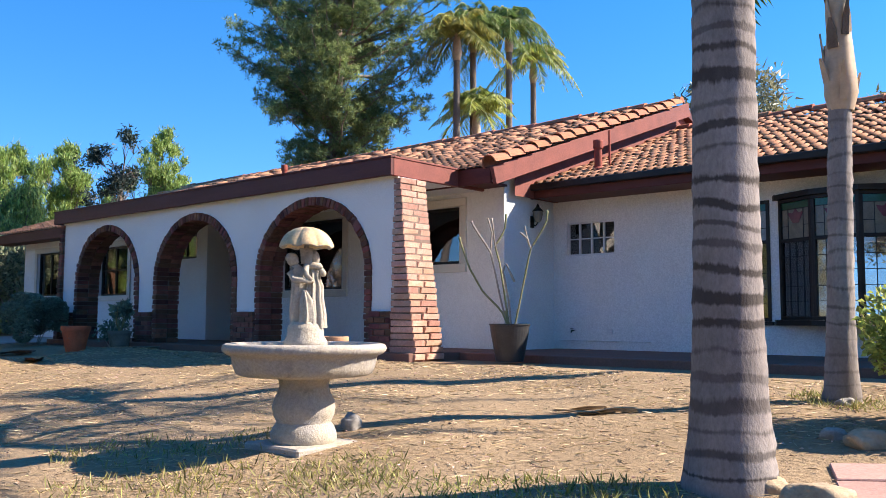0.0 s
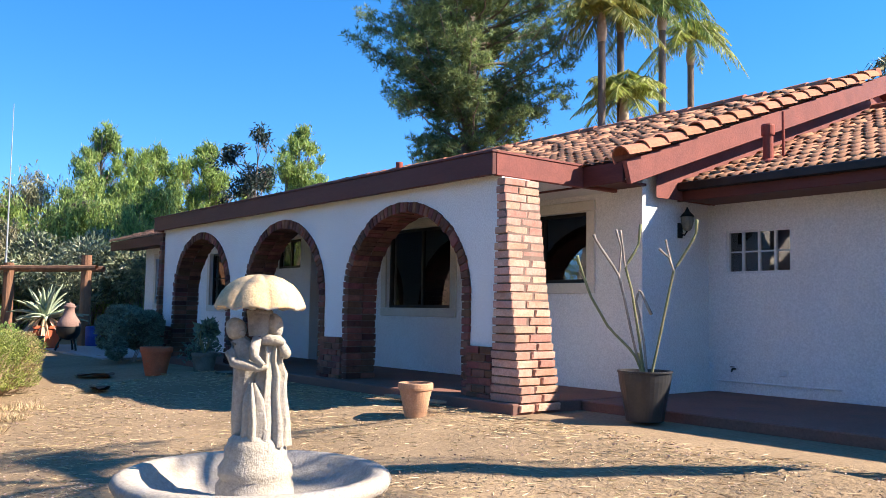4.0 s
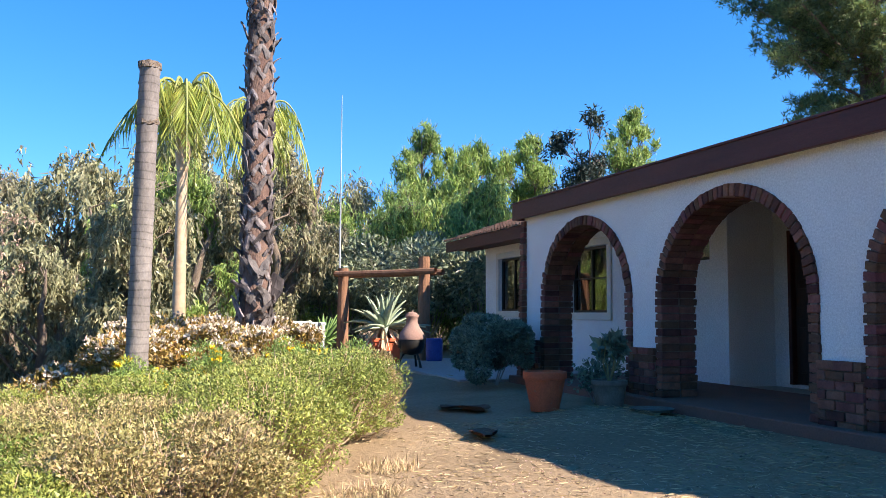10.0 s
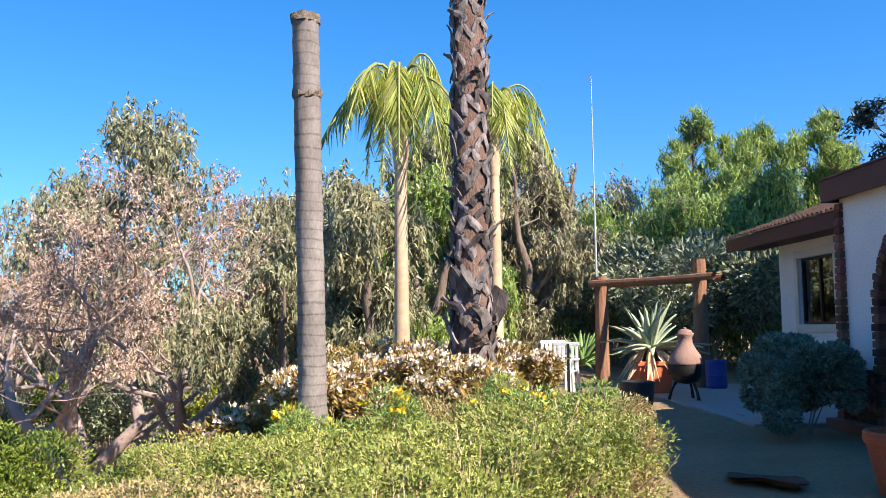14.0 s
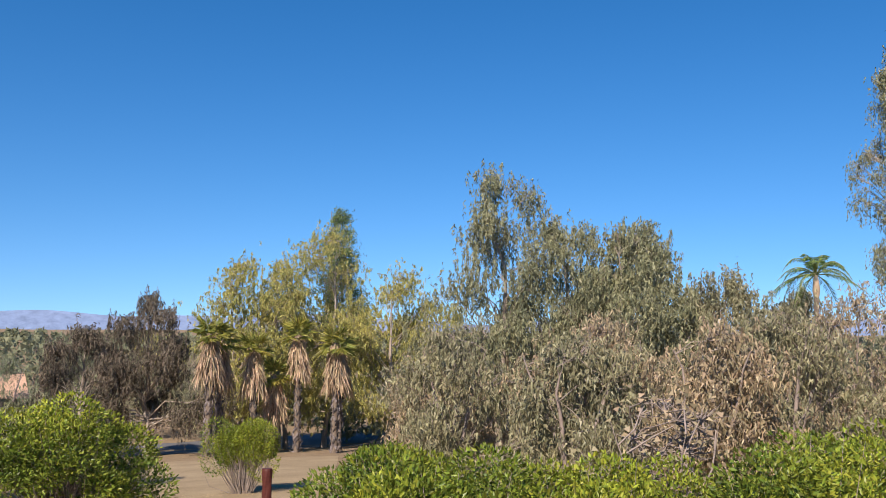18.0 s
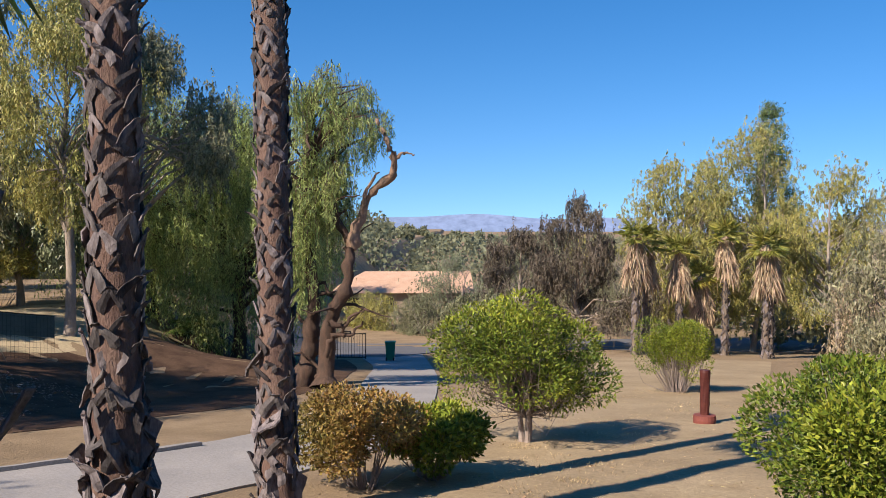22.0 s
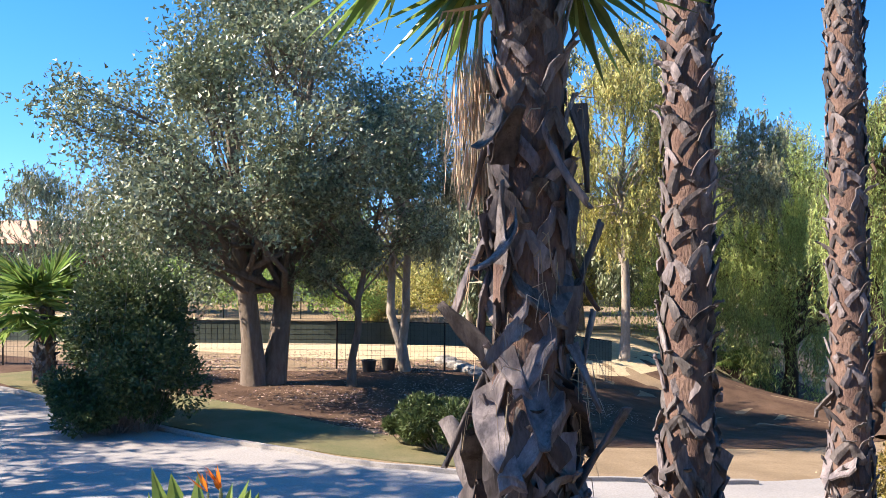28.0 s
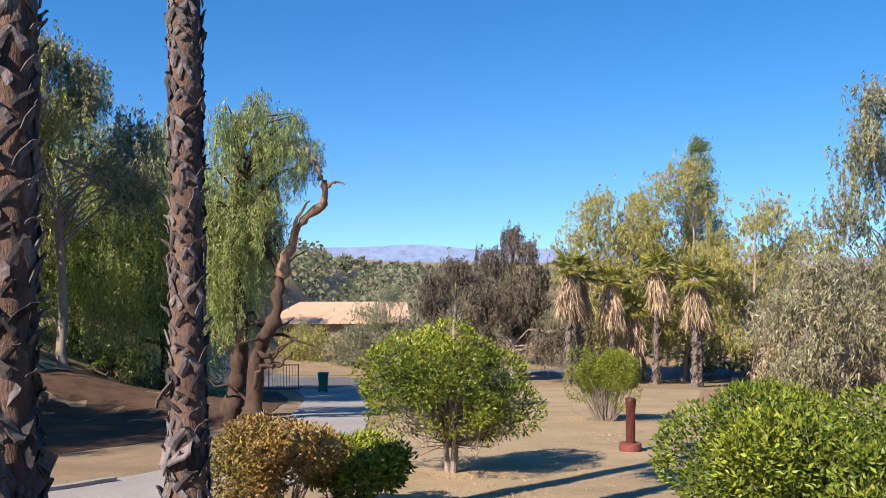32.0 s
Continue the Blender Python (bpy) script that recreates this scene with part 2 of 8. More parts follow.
def blades(p, d, length, width, rng, fold=0.0, plain=False):
    """Leaves: one rhombus each from points p along directions d; plain: one triangle each."""
    n = len(p)
    d = unit(d)
    side = unit(np.cross(d, rng.normal(size=(n, 3))))
    length = np.broadcast_to(length, (n,))[:, None] * rng.uniform(0.7, 1.3, (n, 1))
    width = np.broadcast_to(width, (n,))[:, None] * rng.uniform(0.7, 1.3, (n, 1))
    if plain:
        v = np.stack([p - side * width / 2, p + side * width / 2, p + d * length], 1).reshape(-1, 3)
        return v, np.arange(3 * n).reshape(-1, 3)
    mid = p + d * length * 0.45
    nrm = np.cross(d, side)
    v = np.stack([p, mid + side * width / 2 + nrm * fold * width, p + d * length, mid - side * width / 2 + nrm * fold * width], 1).reshape(-1, 3)
    return v, np.arange(4 * n).reshape(-1, 4)


def step(a, b, v):
    v = np.clip((v - a) / (b - a), 0, 1)
    return v * v * (3 - 2 * v)


def land(x, y):
    """Height of the ground: a terrace before the house, a bank, and a slope down to the street."""
    x, y = np.asarray(x, float), np.asarray(y, float)
    up = -0.02 - 0.08 * np.maximum(0, 7.4 - y)
    low = -2.2 - 0.104 * np.clip(-y - 7, 0, 58) * step(9, 0, x) - 0.02 * np.clip(-20 - x, 0, 100)
    edge = 1.5 + 1.6 * step(-11, -16, x)
    k = step(edge, edge - 4.2, y)
    return up * (1 - k) + low * k


def ground_at(x, y):
    return float(land(x, y))


# ---- ground, drive, street ----
def graded(lo, hi, fine, a, b, growth=1.07):
    """Coordinates from lo to hi: even between a and b, growing outside."""
    out = list(np.arange(a, b, fine))
    s, x = fine, b
    while x < hi:
        out.append(x)
        s *= growth
        x += s
    out.append(hi)
    s, x = fine, a
    while x > lo:
        s *= growth
        x -= s
        out.insert(0, max(x, lo))
    return np.array(out)


def sheet(name, xs, ys, height, material, label):
    gx, gy = np.meshgrid(xs, ys)
    v = np.stack([gx.ravel(), gy.ravel(), height(gx.ravel(), gy.ravel())], 1)
    nx = len(xs)
    i, j = np.meshgrid(np.arange(nx - 1), np.arange(len(ys) - 1))
    k = (j * nx + i).ravel()
    ob = arrays(name, v, np.stack([k, k + 1, k + nx + 1, k + nx], 1), material, soft=True)
    return tagged(ob, label, kind="structure")


def rough_land(x, y):
    z = land(x, y)
    near = np.exp(-((x + 8) ** 2 + (y - 3) ** 2) / 250)
    bumps = 0.03 * np.sin(1.9 * x + 0.7 * y) * np.sin(1.3 * y - 0.6 * x) + 0.02 * np.sin(4.3 * x - 1.2 * y) * np.sin(3.7 * y + 0.9 * x)
    mound = 0.9 * np.exp(-((x - 2.0) ** 2 / 30 + (y + 29) ** 2 / 10))
    far = 6 * step(150, 900, np.hypot(x, y)) * (0.3 * np.sin(x / 190 + 1) * np.sin(y / 230) - 0.4)
    return z + bumps * near * (y < 7.6) - 0.03 * (y > 7.55) + mound + far


sheet("ground", graded(-3500, 3500, 0.2, -20, 6), graded(-3500, 3500, 0.2, -3, 8.2), rough_land, DIRT, "dry tan dirt ground with patches of straw")


def ribbon(name, line, widths, material, label, lift=0.03, thick=0.12, n=60):
    """A paved strip along a smooth line, lying on the ground."""
    line, widths = np.asarray(line, float), np.asarray(widths, float)
    s = np.linspace(0, len(line) - 1, n)
    k = np.arange(len(line))
    p = np.stack([np.interp(s, k, line[:, 0]), np.interp(s, k, line[:, 1])], 1)
    for _ in range(6):
        p[1:-1] = (p[:-2] + 2 * p[1:-1] + p[2:]) / 4
    w = np.interp(s, k, widths)
    t = unit(np.gradient(p, axis=0))
    side = np.stack([-t[:, 1], t[:, 0]], 1)
    cols = np.linspace(-0.5, 0.5, 9)
    v = []
    for c in cols:
        q = p + side * (c * w)[:, None]
        v.append(np.column_stack([q, rough_land(q[:, 0], q[:, 1]) + lift]))
    top = np.stack(v, 1)
    rim = top[:, [0, -1]] - np.array([0, 0, thick])
    full = np.concatenate([rim[:, :1], top, rim[:, 1:]], 1)
    m = full.shape[1]
    i, j = np.meshgrid(np.arange(n - 1), np.arange(m - 1), indexing="ij")
    k = (i * m + j).ravel()
    return tagged(arrays(name, full.reshape(-1, 3), np.stack([k, k + m, k + m + 1, k + 1], 1), material, soft=False), label, kind="structure")


ribbon("driveway", [(26, -3.6), (14, -4.6), (6, -4.2), (1.5, -4.8), (-1.5, -6.2), (-3.9, -8.8), (-5.7, -12.6), (-6.3, -16.5), (-6.5, -21), (-6.5, -29), (-6.0, -38), (-4.6, -50), (-3.5, -58)], [7, 6.6, 5.2, 4.6, 4.2, 3.6, 3.0, 2.6, 2.6, 2.6, 2.8, 4, 6], CONCRETE, "pale concrete driveway winding down the slope", 0.035, n=90)
ribbon("kerb", [(26, -7.3), (14, -8.0), (5.8, -6.9), (1.3, -7.2), (-0.4, -7.95), (-2.1, -9.6), (-3.7, -11.6)], [0.15] * 7, CONCRETE, "low pale concrete kerb along the driveway", 0.10, 0.2)
ribbon("road", [(60, -66), (20, -64), (-5, -62), (-40, -70), (-90, -90)], [9] * 5, ASPHALT, "grey asphalt street at the foot of the slope", 0.05)
ribbon("road_apron", [(-1.2, -47.2), (-1.6, -54), (-2, -63)], [7.5, 11, 15], ASPHALT, "grey asphalt turning place at the end of the street", 0.058, 0.05)
LAWN = shader("parched_tan_lawn", (0.42, 0.325, 0.205), (0.33, 0.25, 0.155), 1.0, 0.45, 14, 0.7, 0.03, spec=0.1, dark=(0.30, 0.225, 0.135), dark_scale=0.8, dark_at=0.58)
ribbon("dry_lawn", [(-10.2, -5.5), (-11.2, -12), (-13.0, -20), (-15.6, -32), (-20, -48)], [6, 8.5, 10, 11, 14], LAWN, "parched tan lawn running down between the citrus trees", 0.014, 0.02)
MULCH = shader("dark_leaf_mulch", (0.085, 0.052, 0.036), (0.14, 0.088, 0.06), 1.0, 1.5, 25, 0.9, 0.03, spec=0.1, dark=(0.07, 0.05, 0.035), dark_scale=2)
ribbon("mulch_bed", [(24, -9.9), (14, -10.2), (8, -12.3), (4.5, -15.5), (1.6, -20.5), (0.2, -27), (0.2, -36), (1, -44)], [3.8, 5.2, 7.5, 9, 9.6, 9.6, 8.5, 7], MULCH, "brown leaf mulch under the trees", 0.012, 0.02)
VERGE = shader("dull_olive_grass", (0.15, 0.15, 0.075), (0.21, 0.18, 0.10), 1.0, 1.2, 30, 0.8, 0.02, spec=0.1)
ribbon("verge_grass", [(17, -9.9), (8.5, -8.75), (4, -8.7), (1.2, -9.25), (-0.4, -10.2)], [2.2, 2.6, 2.6, 2.2, 1.2], VERGE, "dull olive grass verge along the kerb", 0.022, 0.03)
DRYGRASS = shader("bleached_dry_grass", (0.52, 0.42, 0.27), (0.44, 0.36, 0.22), 1.0, 0.5, 12, 0.6, 0.03, spec=0.1)
ribbon("dry_field", [(40, -22), (25, -22.5), (14, -23.5), (9, -27), (5, -36)], [12, 13, 12, 10, 6], DRYGRASS, "bleached dry grass field beyond the fence", 0.015, 0.02)


# ---- house shell ----
FRONT, BACK, WING = 8.18, 10.03, 11.30
THICK = 0.40
TOP = 2.42


def pierced(name, x0, x1, y0, y1, z0, z1, holes, material, label):
    """A wall along x with rectangular holes (x0, x1, z0, z1) right through it."""
    xs = sorted({x0, x1, *[h[0] for h in holes], *[h[1] for h in holes]})
    zs = sorted({z0, z1, *[h[2] for h in holes], *[h[3] for h in holes]})
    bm = bmesh.new()
    solid = lambda i, j: 0 <= i < len(xs) - 1 and 0 <= j < len(zs) - 1 and not any(h[0] <= xs[i] < h[1] and h[2] <= zs[j] < h[3] for h in holes)

    def quad(*c):
        bm.faces.new([bm.verts.new(p) for p in c])

    for i in range(len(xs) - 1):
        for j in range(len(zs) - 1):
            if not solid(i, j):
                continue
            a, b, c, d = xs[i], xs[i + 1], zs[j], zs[j + 1]
            quad((a, y0, c), (b, y0, c), (b, y0, d), (a, y0, d))
            quad((b, y1, c), (a, y1, c), (a, y1, d), (b, y1, d))
            if not solid(i - 1, j):
                quad((a, y1, c), (a, y0, c), (a, y0, d), (a, y1, d))
            if not solid(i + 1, j):
                quad((b, y0, c), (b, y1, c), (b, y1, d), (b, y0, d))
            if not solid(i, j - 1):
                quad((a, y1, c), (b, y1, c), (b, y0, c), (a, y0, c))
            if not solid(i, j + 1):
                quad((a, y0, d), (b, y0, d), (b, y1, d), (a, y1, d))
    bmesh.ops.remove_doubles(bm, verts=bm.verts, dist=0.0005)
    return tagged(part(name, bm, material), label, kind="structure")


ARCHES = [(-16.95, -14.53), (-14.01, -11.55), (-11.05, -8.49)]  # outer edges of the brick rings
SPRING, CROWN, RING = 1.15, 2.25, 0.115


def arch_height(x):
    """Underside of the arcade wall at x: the outer edge of the brick ring."""
    for a, b in ARCHES:
        if a < x < b:
            u = (x - (a + b) / 2) / ((b - a) / 2)
            return SPRING + (CROWN - SPRING) * math.sqrt(max(0, 1 - abs(u) ** 2))
    return -0.3


def arcade(x0, x1):
    xs = [x0, x1]
    for a, b in ARCHES:
        xs += [(a + b) / 2 - (b - a) / 2 * math.cos(math.pi * k / 48) for k in range(49)]
    xs = sorted(xs)
    v, q = Pile(), None
    for a, b in zip(xs, xs[1:]):
        inside = any(lo - 1e-6 <= a and b <= hi + 1e-6 for lo, hi in ARCHES)
        za, zb = (max(arch_height(a), SPRING), max(arch_height(b), SPRING)) if inside else (-0.3, -0.3)
        p = [(a, FRONT, za), (b, FRONT, zb), (b, FRONT, TOP), (a, FRONT, TOP), (a, FRONT + THICK, za), (b, FRONT + THICK, zb), (b, FRONT + THICK, TOP), (a, FRONT + THICK, TOP)]
        f = [(0, 1, 2, 3), (5, 4, 7, 6), (4, 5, 1, 0), (3, 2, 6, 7)]
        if not inside:
            f += [(4, 0, 3, 7), (1, 5, 6, 2)]
        v.add(p, f)
    return tagged(weld(v.out("wall_arcade", STUCCO)), "white stucco arcade wall pierced by three brick arches", kind="structure")


wall_arcade = arcade(-17.55, -8.01)

# windows: x0, x1, z0, z1 in the rear wall of the porch
W_LEFT, W_A, W_SMALL, W_1, W_4 = (-22.9, -21.6, 1.03, 2.14), (-19.6, -18.3, 1.0, 2.13), (-16.5, -15.58, 1.72, 2.26), (-12.75, -11.12, 1.0, 2.22), (-9.95, -8.49, 1.33, 2.2)
RECESS = (-15.2, -13.3)
wall_rear_left = pierced("wall_rear_left", -23.7, RECESS[0], BACK, BACK + 0.2, -0.2, 2.55, [W_LEFT, W_A, W_SMALL], STUCCO, "white stucco wall at the back of the porch")
wall_rear = pierced("wall_rear", RECESS[1], -7.66, BACK, BACK + 0.2, -0.2, 2.55, [W_1, W_4], STUCCO, "white stucco wall at the back of the porch")
DOOR = (-14.92, -14.0, 0.07, 2.08)
pierced("wall_entry", RECESS[0], RECESS[1], BACK + 0.74, BACK + 0.94, -0.2, 2.55, [DOOR], STUCCO, "white stucco wall of the entry recess")
tagged(part("wall_entry_left", block(RECESS[0] - 0.2, RECESS[0], BACK + 0.2, BACK + 0.94, -0.2, 2.55), STUCCO), "white stucco side of the entry recess", kind="structure")
tagged(part("wall_entry_right", block(RECESS[1], RECESS[1] + 0.2, BACK + 0.2, BACK + 0.94, -0.2, 2.55), STUCCO), "white stucco side of the entry recess", kind="structure")
tagged(part("wall_return", block(-7.86, -7.66, BACK + 0.2, WING, -0.2, 2.72), STUCCO), "white stucco return wall with a lantern", kind="structure")
W_GRID = (-7.41, -6.57, 1.46, 1.98)
W_BL, W_BAY, W_BR = (-4.88, -4.28, 0.48, 2.06), (-4.16, -2.52, 0.48, 2.08), (-2.40, -1.80, 0.48, 2.06)
pierced("wall_wing", -7.86, 6.5, WING, WING + 0.2, -0.2, 2.5, [W_GRID, W_BL, W_BAY, W_BR], STUCCO, "white stucco wall of the wing with leaded windows")
tagged(part("wall_left_end", block(-23.7, -23.5, BACK + 0.2, 21, -0.2, 2.5), STUCCO), "white stucco end wall", kind="structure")
tagged(part("wall_right_end", block(6.3, 6.5, WING + 0.2, 20, -0.2, 2.5), STUCCO), "white stucco end wall", kind="structure")
pierced("wall_far_side", -23.5, 6.3, 20.2, 20.4, -0.2, 2.5, [(-6.2, -0.6, 0.2, 2.2), (-15.0, -12.0, 0.9, 2.1)], STUCCO, "white stucco wall on the far side")
pierced("wall_inner", -23.5, 6.3, 14.6, 14.7, 0.0, 2.46, [(-5.4, -1.2, 0.031, 2.25)], INSIDE, "plain inner wall of the rooms")
tagged(part("ceiling", block(-23.5, 6.3, BACK + 0.95, 20.2, 2.5, 2.54), INSIDE), "plain ceiling of the rooms", kind="structure")
tagged(part("floor", block(-23.5, 6.3, BACK + 0.2, 20.2, -0.1, 0.03), INSIDE), "dim floor of the rooms", kind="structure")
tagged(part("porch_slab", block(-17.7, -7.6, 7.98, BACK, -0.25, 0.06, 0.01), SLAB), "worn red concrete porch floor", kind="structure")
tagged(part("side_slab", block(-7.595, 6.4, 8.95, WING, -0.25, 0.05, 0.01), SLAB), "worn red concrete walk beside the wing", kind="structure")
tagged(part("left_slab", block(-23.7, -17.705, 7.2, BACK, -0.25, 0.0, 0.01), CONCRETE), "grey concrete patio at the end of the house", kind="structure")

# flat canopy over the arcade
canopy = base("canopy_roof", -12.8, 9, 2.42, "flat porch roof with a deep red-brown fascia", "roof")
part("deck", block(-17.60 + 12.8, -8.06 + 12.8, -0.9, 1.03, 0.002, 0.19), BROWN, canopy)
part("soffit", block(-17.58 + 12.8, -8.07 + 12.8, -0.40, 1.02, -0.022, 0.0), STUCCO, canopy, "white soffit boards")
for n, c in (("fascia", (-17.68, -8.0, 8.03, 8.09)), ("fascia", (-8.06, -8.0, 8.093, 10.0)), ("fascia", (-17.68, -17.62, 8.093, 10.0))):
    # end fascia is the same brown paint; RUST puts the sunlight into its colour
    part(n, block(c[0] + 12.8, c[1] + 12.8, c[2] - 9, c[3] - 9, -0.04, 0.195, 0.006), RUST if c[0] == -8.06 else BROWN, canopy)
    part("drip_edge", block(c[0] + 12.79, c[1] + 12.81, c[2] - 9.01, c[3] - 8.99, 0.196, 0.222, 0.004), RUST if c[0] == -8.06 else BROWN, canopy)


# ---- tiled roofs ----
TW, TL = 0.15, 0.33


def tile_shape():
    """One S-shaped tile: x across, y up the slope; its lower edge is lifted."""
    u = np.linspace(0, 1, 9)
    h = 0.036 * np.clip(np.sin(np.pi * (u - 0.02) * 1.55), -0.35, 1)
    v = []
    for y, lift in ((0, 0.04), (TL * 1.12, 0.010)):
        v += [(a * TW, y, b + lift) for a, b in zip(u, h)]
    v += [(a * TW, 0.0, b + 0.027) for a, b in zip(u, h)]
    q = [(i, i + 1, 10 + i, 9 + i) for i in range(8)] + [(18 + i, 19 + i, i + 1, i) for i in range(8)]
    return np.array(v), np.array(q)


TILE_V, TILE_Q = tile_shape()
SLOPE = math.atan(0.336)


def roof(name, x0, x1, eave, eave_z, ridge, label, single):
    """A gable roof: tiles on the slope that faces the garden, a plain far slope, ridge tiles. single: range of x in which each tile is a part."""
    thing = base(name, (x0 + x1) / 2, eave, eave_z, label, "roof")
    cx = (x0 + x1) / 2
    run = ridge - eave
    length = run / math.cos(SLOPE)
    rot = np.array(Matrix.Rotation(SLOPE, 3, "X"))
    bm = bmesh.new()
    rise = run * math.tan(SLOPE)
    a, b = x0 - cx + 0.03, x1 - cx - 0.03
    pts = [(0.05, -0.02), (run, rise - 0.02), (2 * run, -0.02), (2 * run, -0.14), (run, rise - 0.16), (0.05, -0.14)]
    front = [bm.verts.new((a, y, z)) for y, z in pts]
    rear = [bm.verts.new((b, y, z)) for y, z in pts]
    for i in range(6):
        bm.faces.new([front[i], front[(i + 1) % 6], rear[(i + 1) % 6], rear[i]])
    bm.faces.new([front[0], front[5], front[4], front[1]])
    bm.faces.new([front[1], front[4], front[3], front[2]])
    bm.faces.new([rear[1], rear[4], rear[5], rear[0]])
    bm.faces.new([rear[2], rear[3], rear[4], rear[1]])
    part("roof_deck", bm, BROWN, thing)
    rng = np.random.default_rng(4)
    pile, count = Pile(), 0
    me = bpy.data.meshes.new("roof_tile")
    me.from_pydata([tuple(p) for p in TILE_V], [], [tuple(int(i) for i in f) for f in TILE_Q])
    me.polygons.foreach_set("use_smooth", [True] * len(me.polygons))
    me.materials.append(TILE_ONE)
    for r in range(int(length / TL)):
        for c in range(int((x1 - x0) / TW)):
            jig = rng.normal(0, 0.002, 3)
            m = Matrix.Translation((x0 - cx + c * TW + jig[0], 0, 0)) @ Matrix.Rotation(SLOPE + rng.normal(0, 0.005), 4, "X") @ Matrix.Translation((0, r * TL - 0.06 + jig[1], jig[2] * 0.6)) @ Matrix.Rotation(rng.normal(0, 0.006), 4, "Z")
            if r < single[2] and single[0] < x0 + c * TW < single[1] and count < 150:
                ob = new("roof_tile", me)
                ob.parent, ob.matrix_basis = thing, m
                count += 1
            else:
                mm = np.array(m)
                pile.add(TILE_V @ mm[:3, :3].T + mm[:3, 3], TILE_Q)
    rest = pile.out("roof_tiles", TILE, thing, "rows of weathered terracotta tiles", soft=True)
    rest["kind"] = "stuff"
    half = [(0.11 * math.cos(t), 0.1 * math.sin(t)) for t in np.linspace(0.0, math.pi, 9)]
    cap_v = [(x, y, z + l) for x, l in ((0, 0.0), (0.40, 0.018)) for y, z in half]
    cap = bpy.data.meshes.new("ridge_tile")
    cap.from_pydata(cap_v, [], [(i, i + 1, 10 + i, 9 + i) for i in range(8)] + [tuple(range(8, -1, -1)), tuple(range(9, 18))])
    cap.materials.append(BARGE)
    for k in range(int((x1 - x0) / 0.38)):
        ob = new("ridge_tile", cap)
        ob.parent, ob.matrix_basis = thing, pose(x0 - cx + k * 0.38, run, rise + 0.02 + 0.008 * rng.normal(), 0, 0, rng.normal(0, 0.8))
    return thing, length


TILE_ONE = shader("single_terracotta_tile", (0.60, 0.30, 0.165), (0.53, 0.255, 0.14), 0.85, 1.2, 30, 0.4, 0.006, vary=0.10, by="object", dark=(0.42, 0.24, 0.15), dark_scale=3, dark_at=0.70)
main_roof, slope_len = roof("main_tile_roof", -24.6, -7.42, 9.42, 2.62, 15.45, "low-pitched terracotta tile roof over the main house", (-11.5, -7.0, 14))
wing_roof, wing_len = roof("wing_tile_roof", -7.70, 7.2, 10.68, 2.50, 15.45, "low-pitched terracotta tile roof over the wing", (-7.2, -3.0, 9))
# verge at the right end of the main roof: board and round barge tiles
barge = bpy.data.meshes.new("barge_tile")
half = [(-0.13 * math.cos(t), 0.13 * math.sin(t) - 0.02) for t in np.linspace(-0.5, math.pi * 0.95, 11)]
bv = [(x * s, y, z * s + l) for y, l, s in ((0.0, 0.03, 1.0), (0.385, 0.0, 0.9)) for x, z in half]
bv += [(x * 0.86, 0.0, z * 0.86 + 0.03) for x, z in half]
barge.from_pydata(bv, [], [(i, i + 1, 12 + i, 11 + i) for i in range(10)] + [(22 + i, 23 + i, i + 1, i) for i in range(10)])
barge.materials.append(BARGE)
rng = np.random.default_rng(8)
for k in range(int(slope_len / 0.355)):
    ob = new("barge_tile", barge)
    ob.parent = main_roof
    ob.matrix_basis = Matrix.Translation((8.59 + 0.03, 0, 0.02)) @ Matrix.Rotation(SLOPE, 4, "X") @ Matrix.Translation((0, k * 0.355 - 0.08, 0.02 + rng.normal(0, 0.005))) @ Matrix.Rotation(rng.normal(0, 0.02), 4, "Z")
bm = bmesh.new()
box(bm, 8.60, 8.66, -0.05, slope_len, -0.26, 0.0, 0.005)
bmesh.ops.rotate(bm, verts=bm.verts, cent=(0, 0, 0), matrix=Matrix.Rotation(SLOPE, 3, "X"))
part("verge_board", bm, RUST, main_roof, "rust-red verge board")
bm = bmesh.new()
pts = [(0.75, 0.22), (6.03, 1.98), (10.66, 0.0), (10.66, -0.2), (0.75, -0.2)]
for x, o in ((8.44, 1), (8.30, -1)):
    bm.faces.new([bm.verts.new((x, y, z - 0.12)) for y, z in pts][::o])
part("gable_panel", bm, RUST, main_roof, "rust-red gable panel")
part("eave_fascia", block(-8.59, 8.59, -0.02, 0.03, -0.24, -0.01, 0.005), BROWN, main_roof)
part("eave_fascia", block(-7.40, 7.40, -0.02, 0.04, -0.20, 0.0, 0.005), BROWN, wing_roof)
part("gutter", block(-7.40, 7.42, -0.12, -0.022, -0.085, 0.012, 0.012), FRAME, wing_roof, "dark metal gutter")
part("eave_soffit", block(-7.40, 7.42, 0.041, 0.66, -0.19, -0.16), BROWN, wing_roof)
part("eave_soffit", block(-8.58, 8.40, 0.031, 0.62, -0.20, -0.17), BROWN, main_roof)


# ---- brickwork ----
def brick_mesh(material):
    me = bpy.data.meshes.new("brick")
    bm = block(-0.5, 0.5, -0.5, 0.5, -0.5, 0.5)
    bmesh.ops.bevel(bm, geom=list(bm.edges), offset=0.035, segments=1, affect="EDGES")
    rng = np.random.default_rng(3)
    for v in bm.verts:
        v.co += Vector(rng.normal(0, 0.009, 3))
    bm.to_mesh(me)
    bm.free()
    me.materials.append(material)
    return me


ONE_BRICK, SUNLIT_BRICK = brick_mesh(BRICK), brick_mesh(BRICK_SUNLIT)
brick_rng = np.random.default_rng(21)


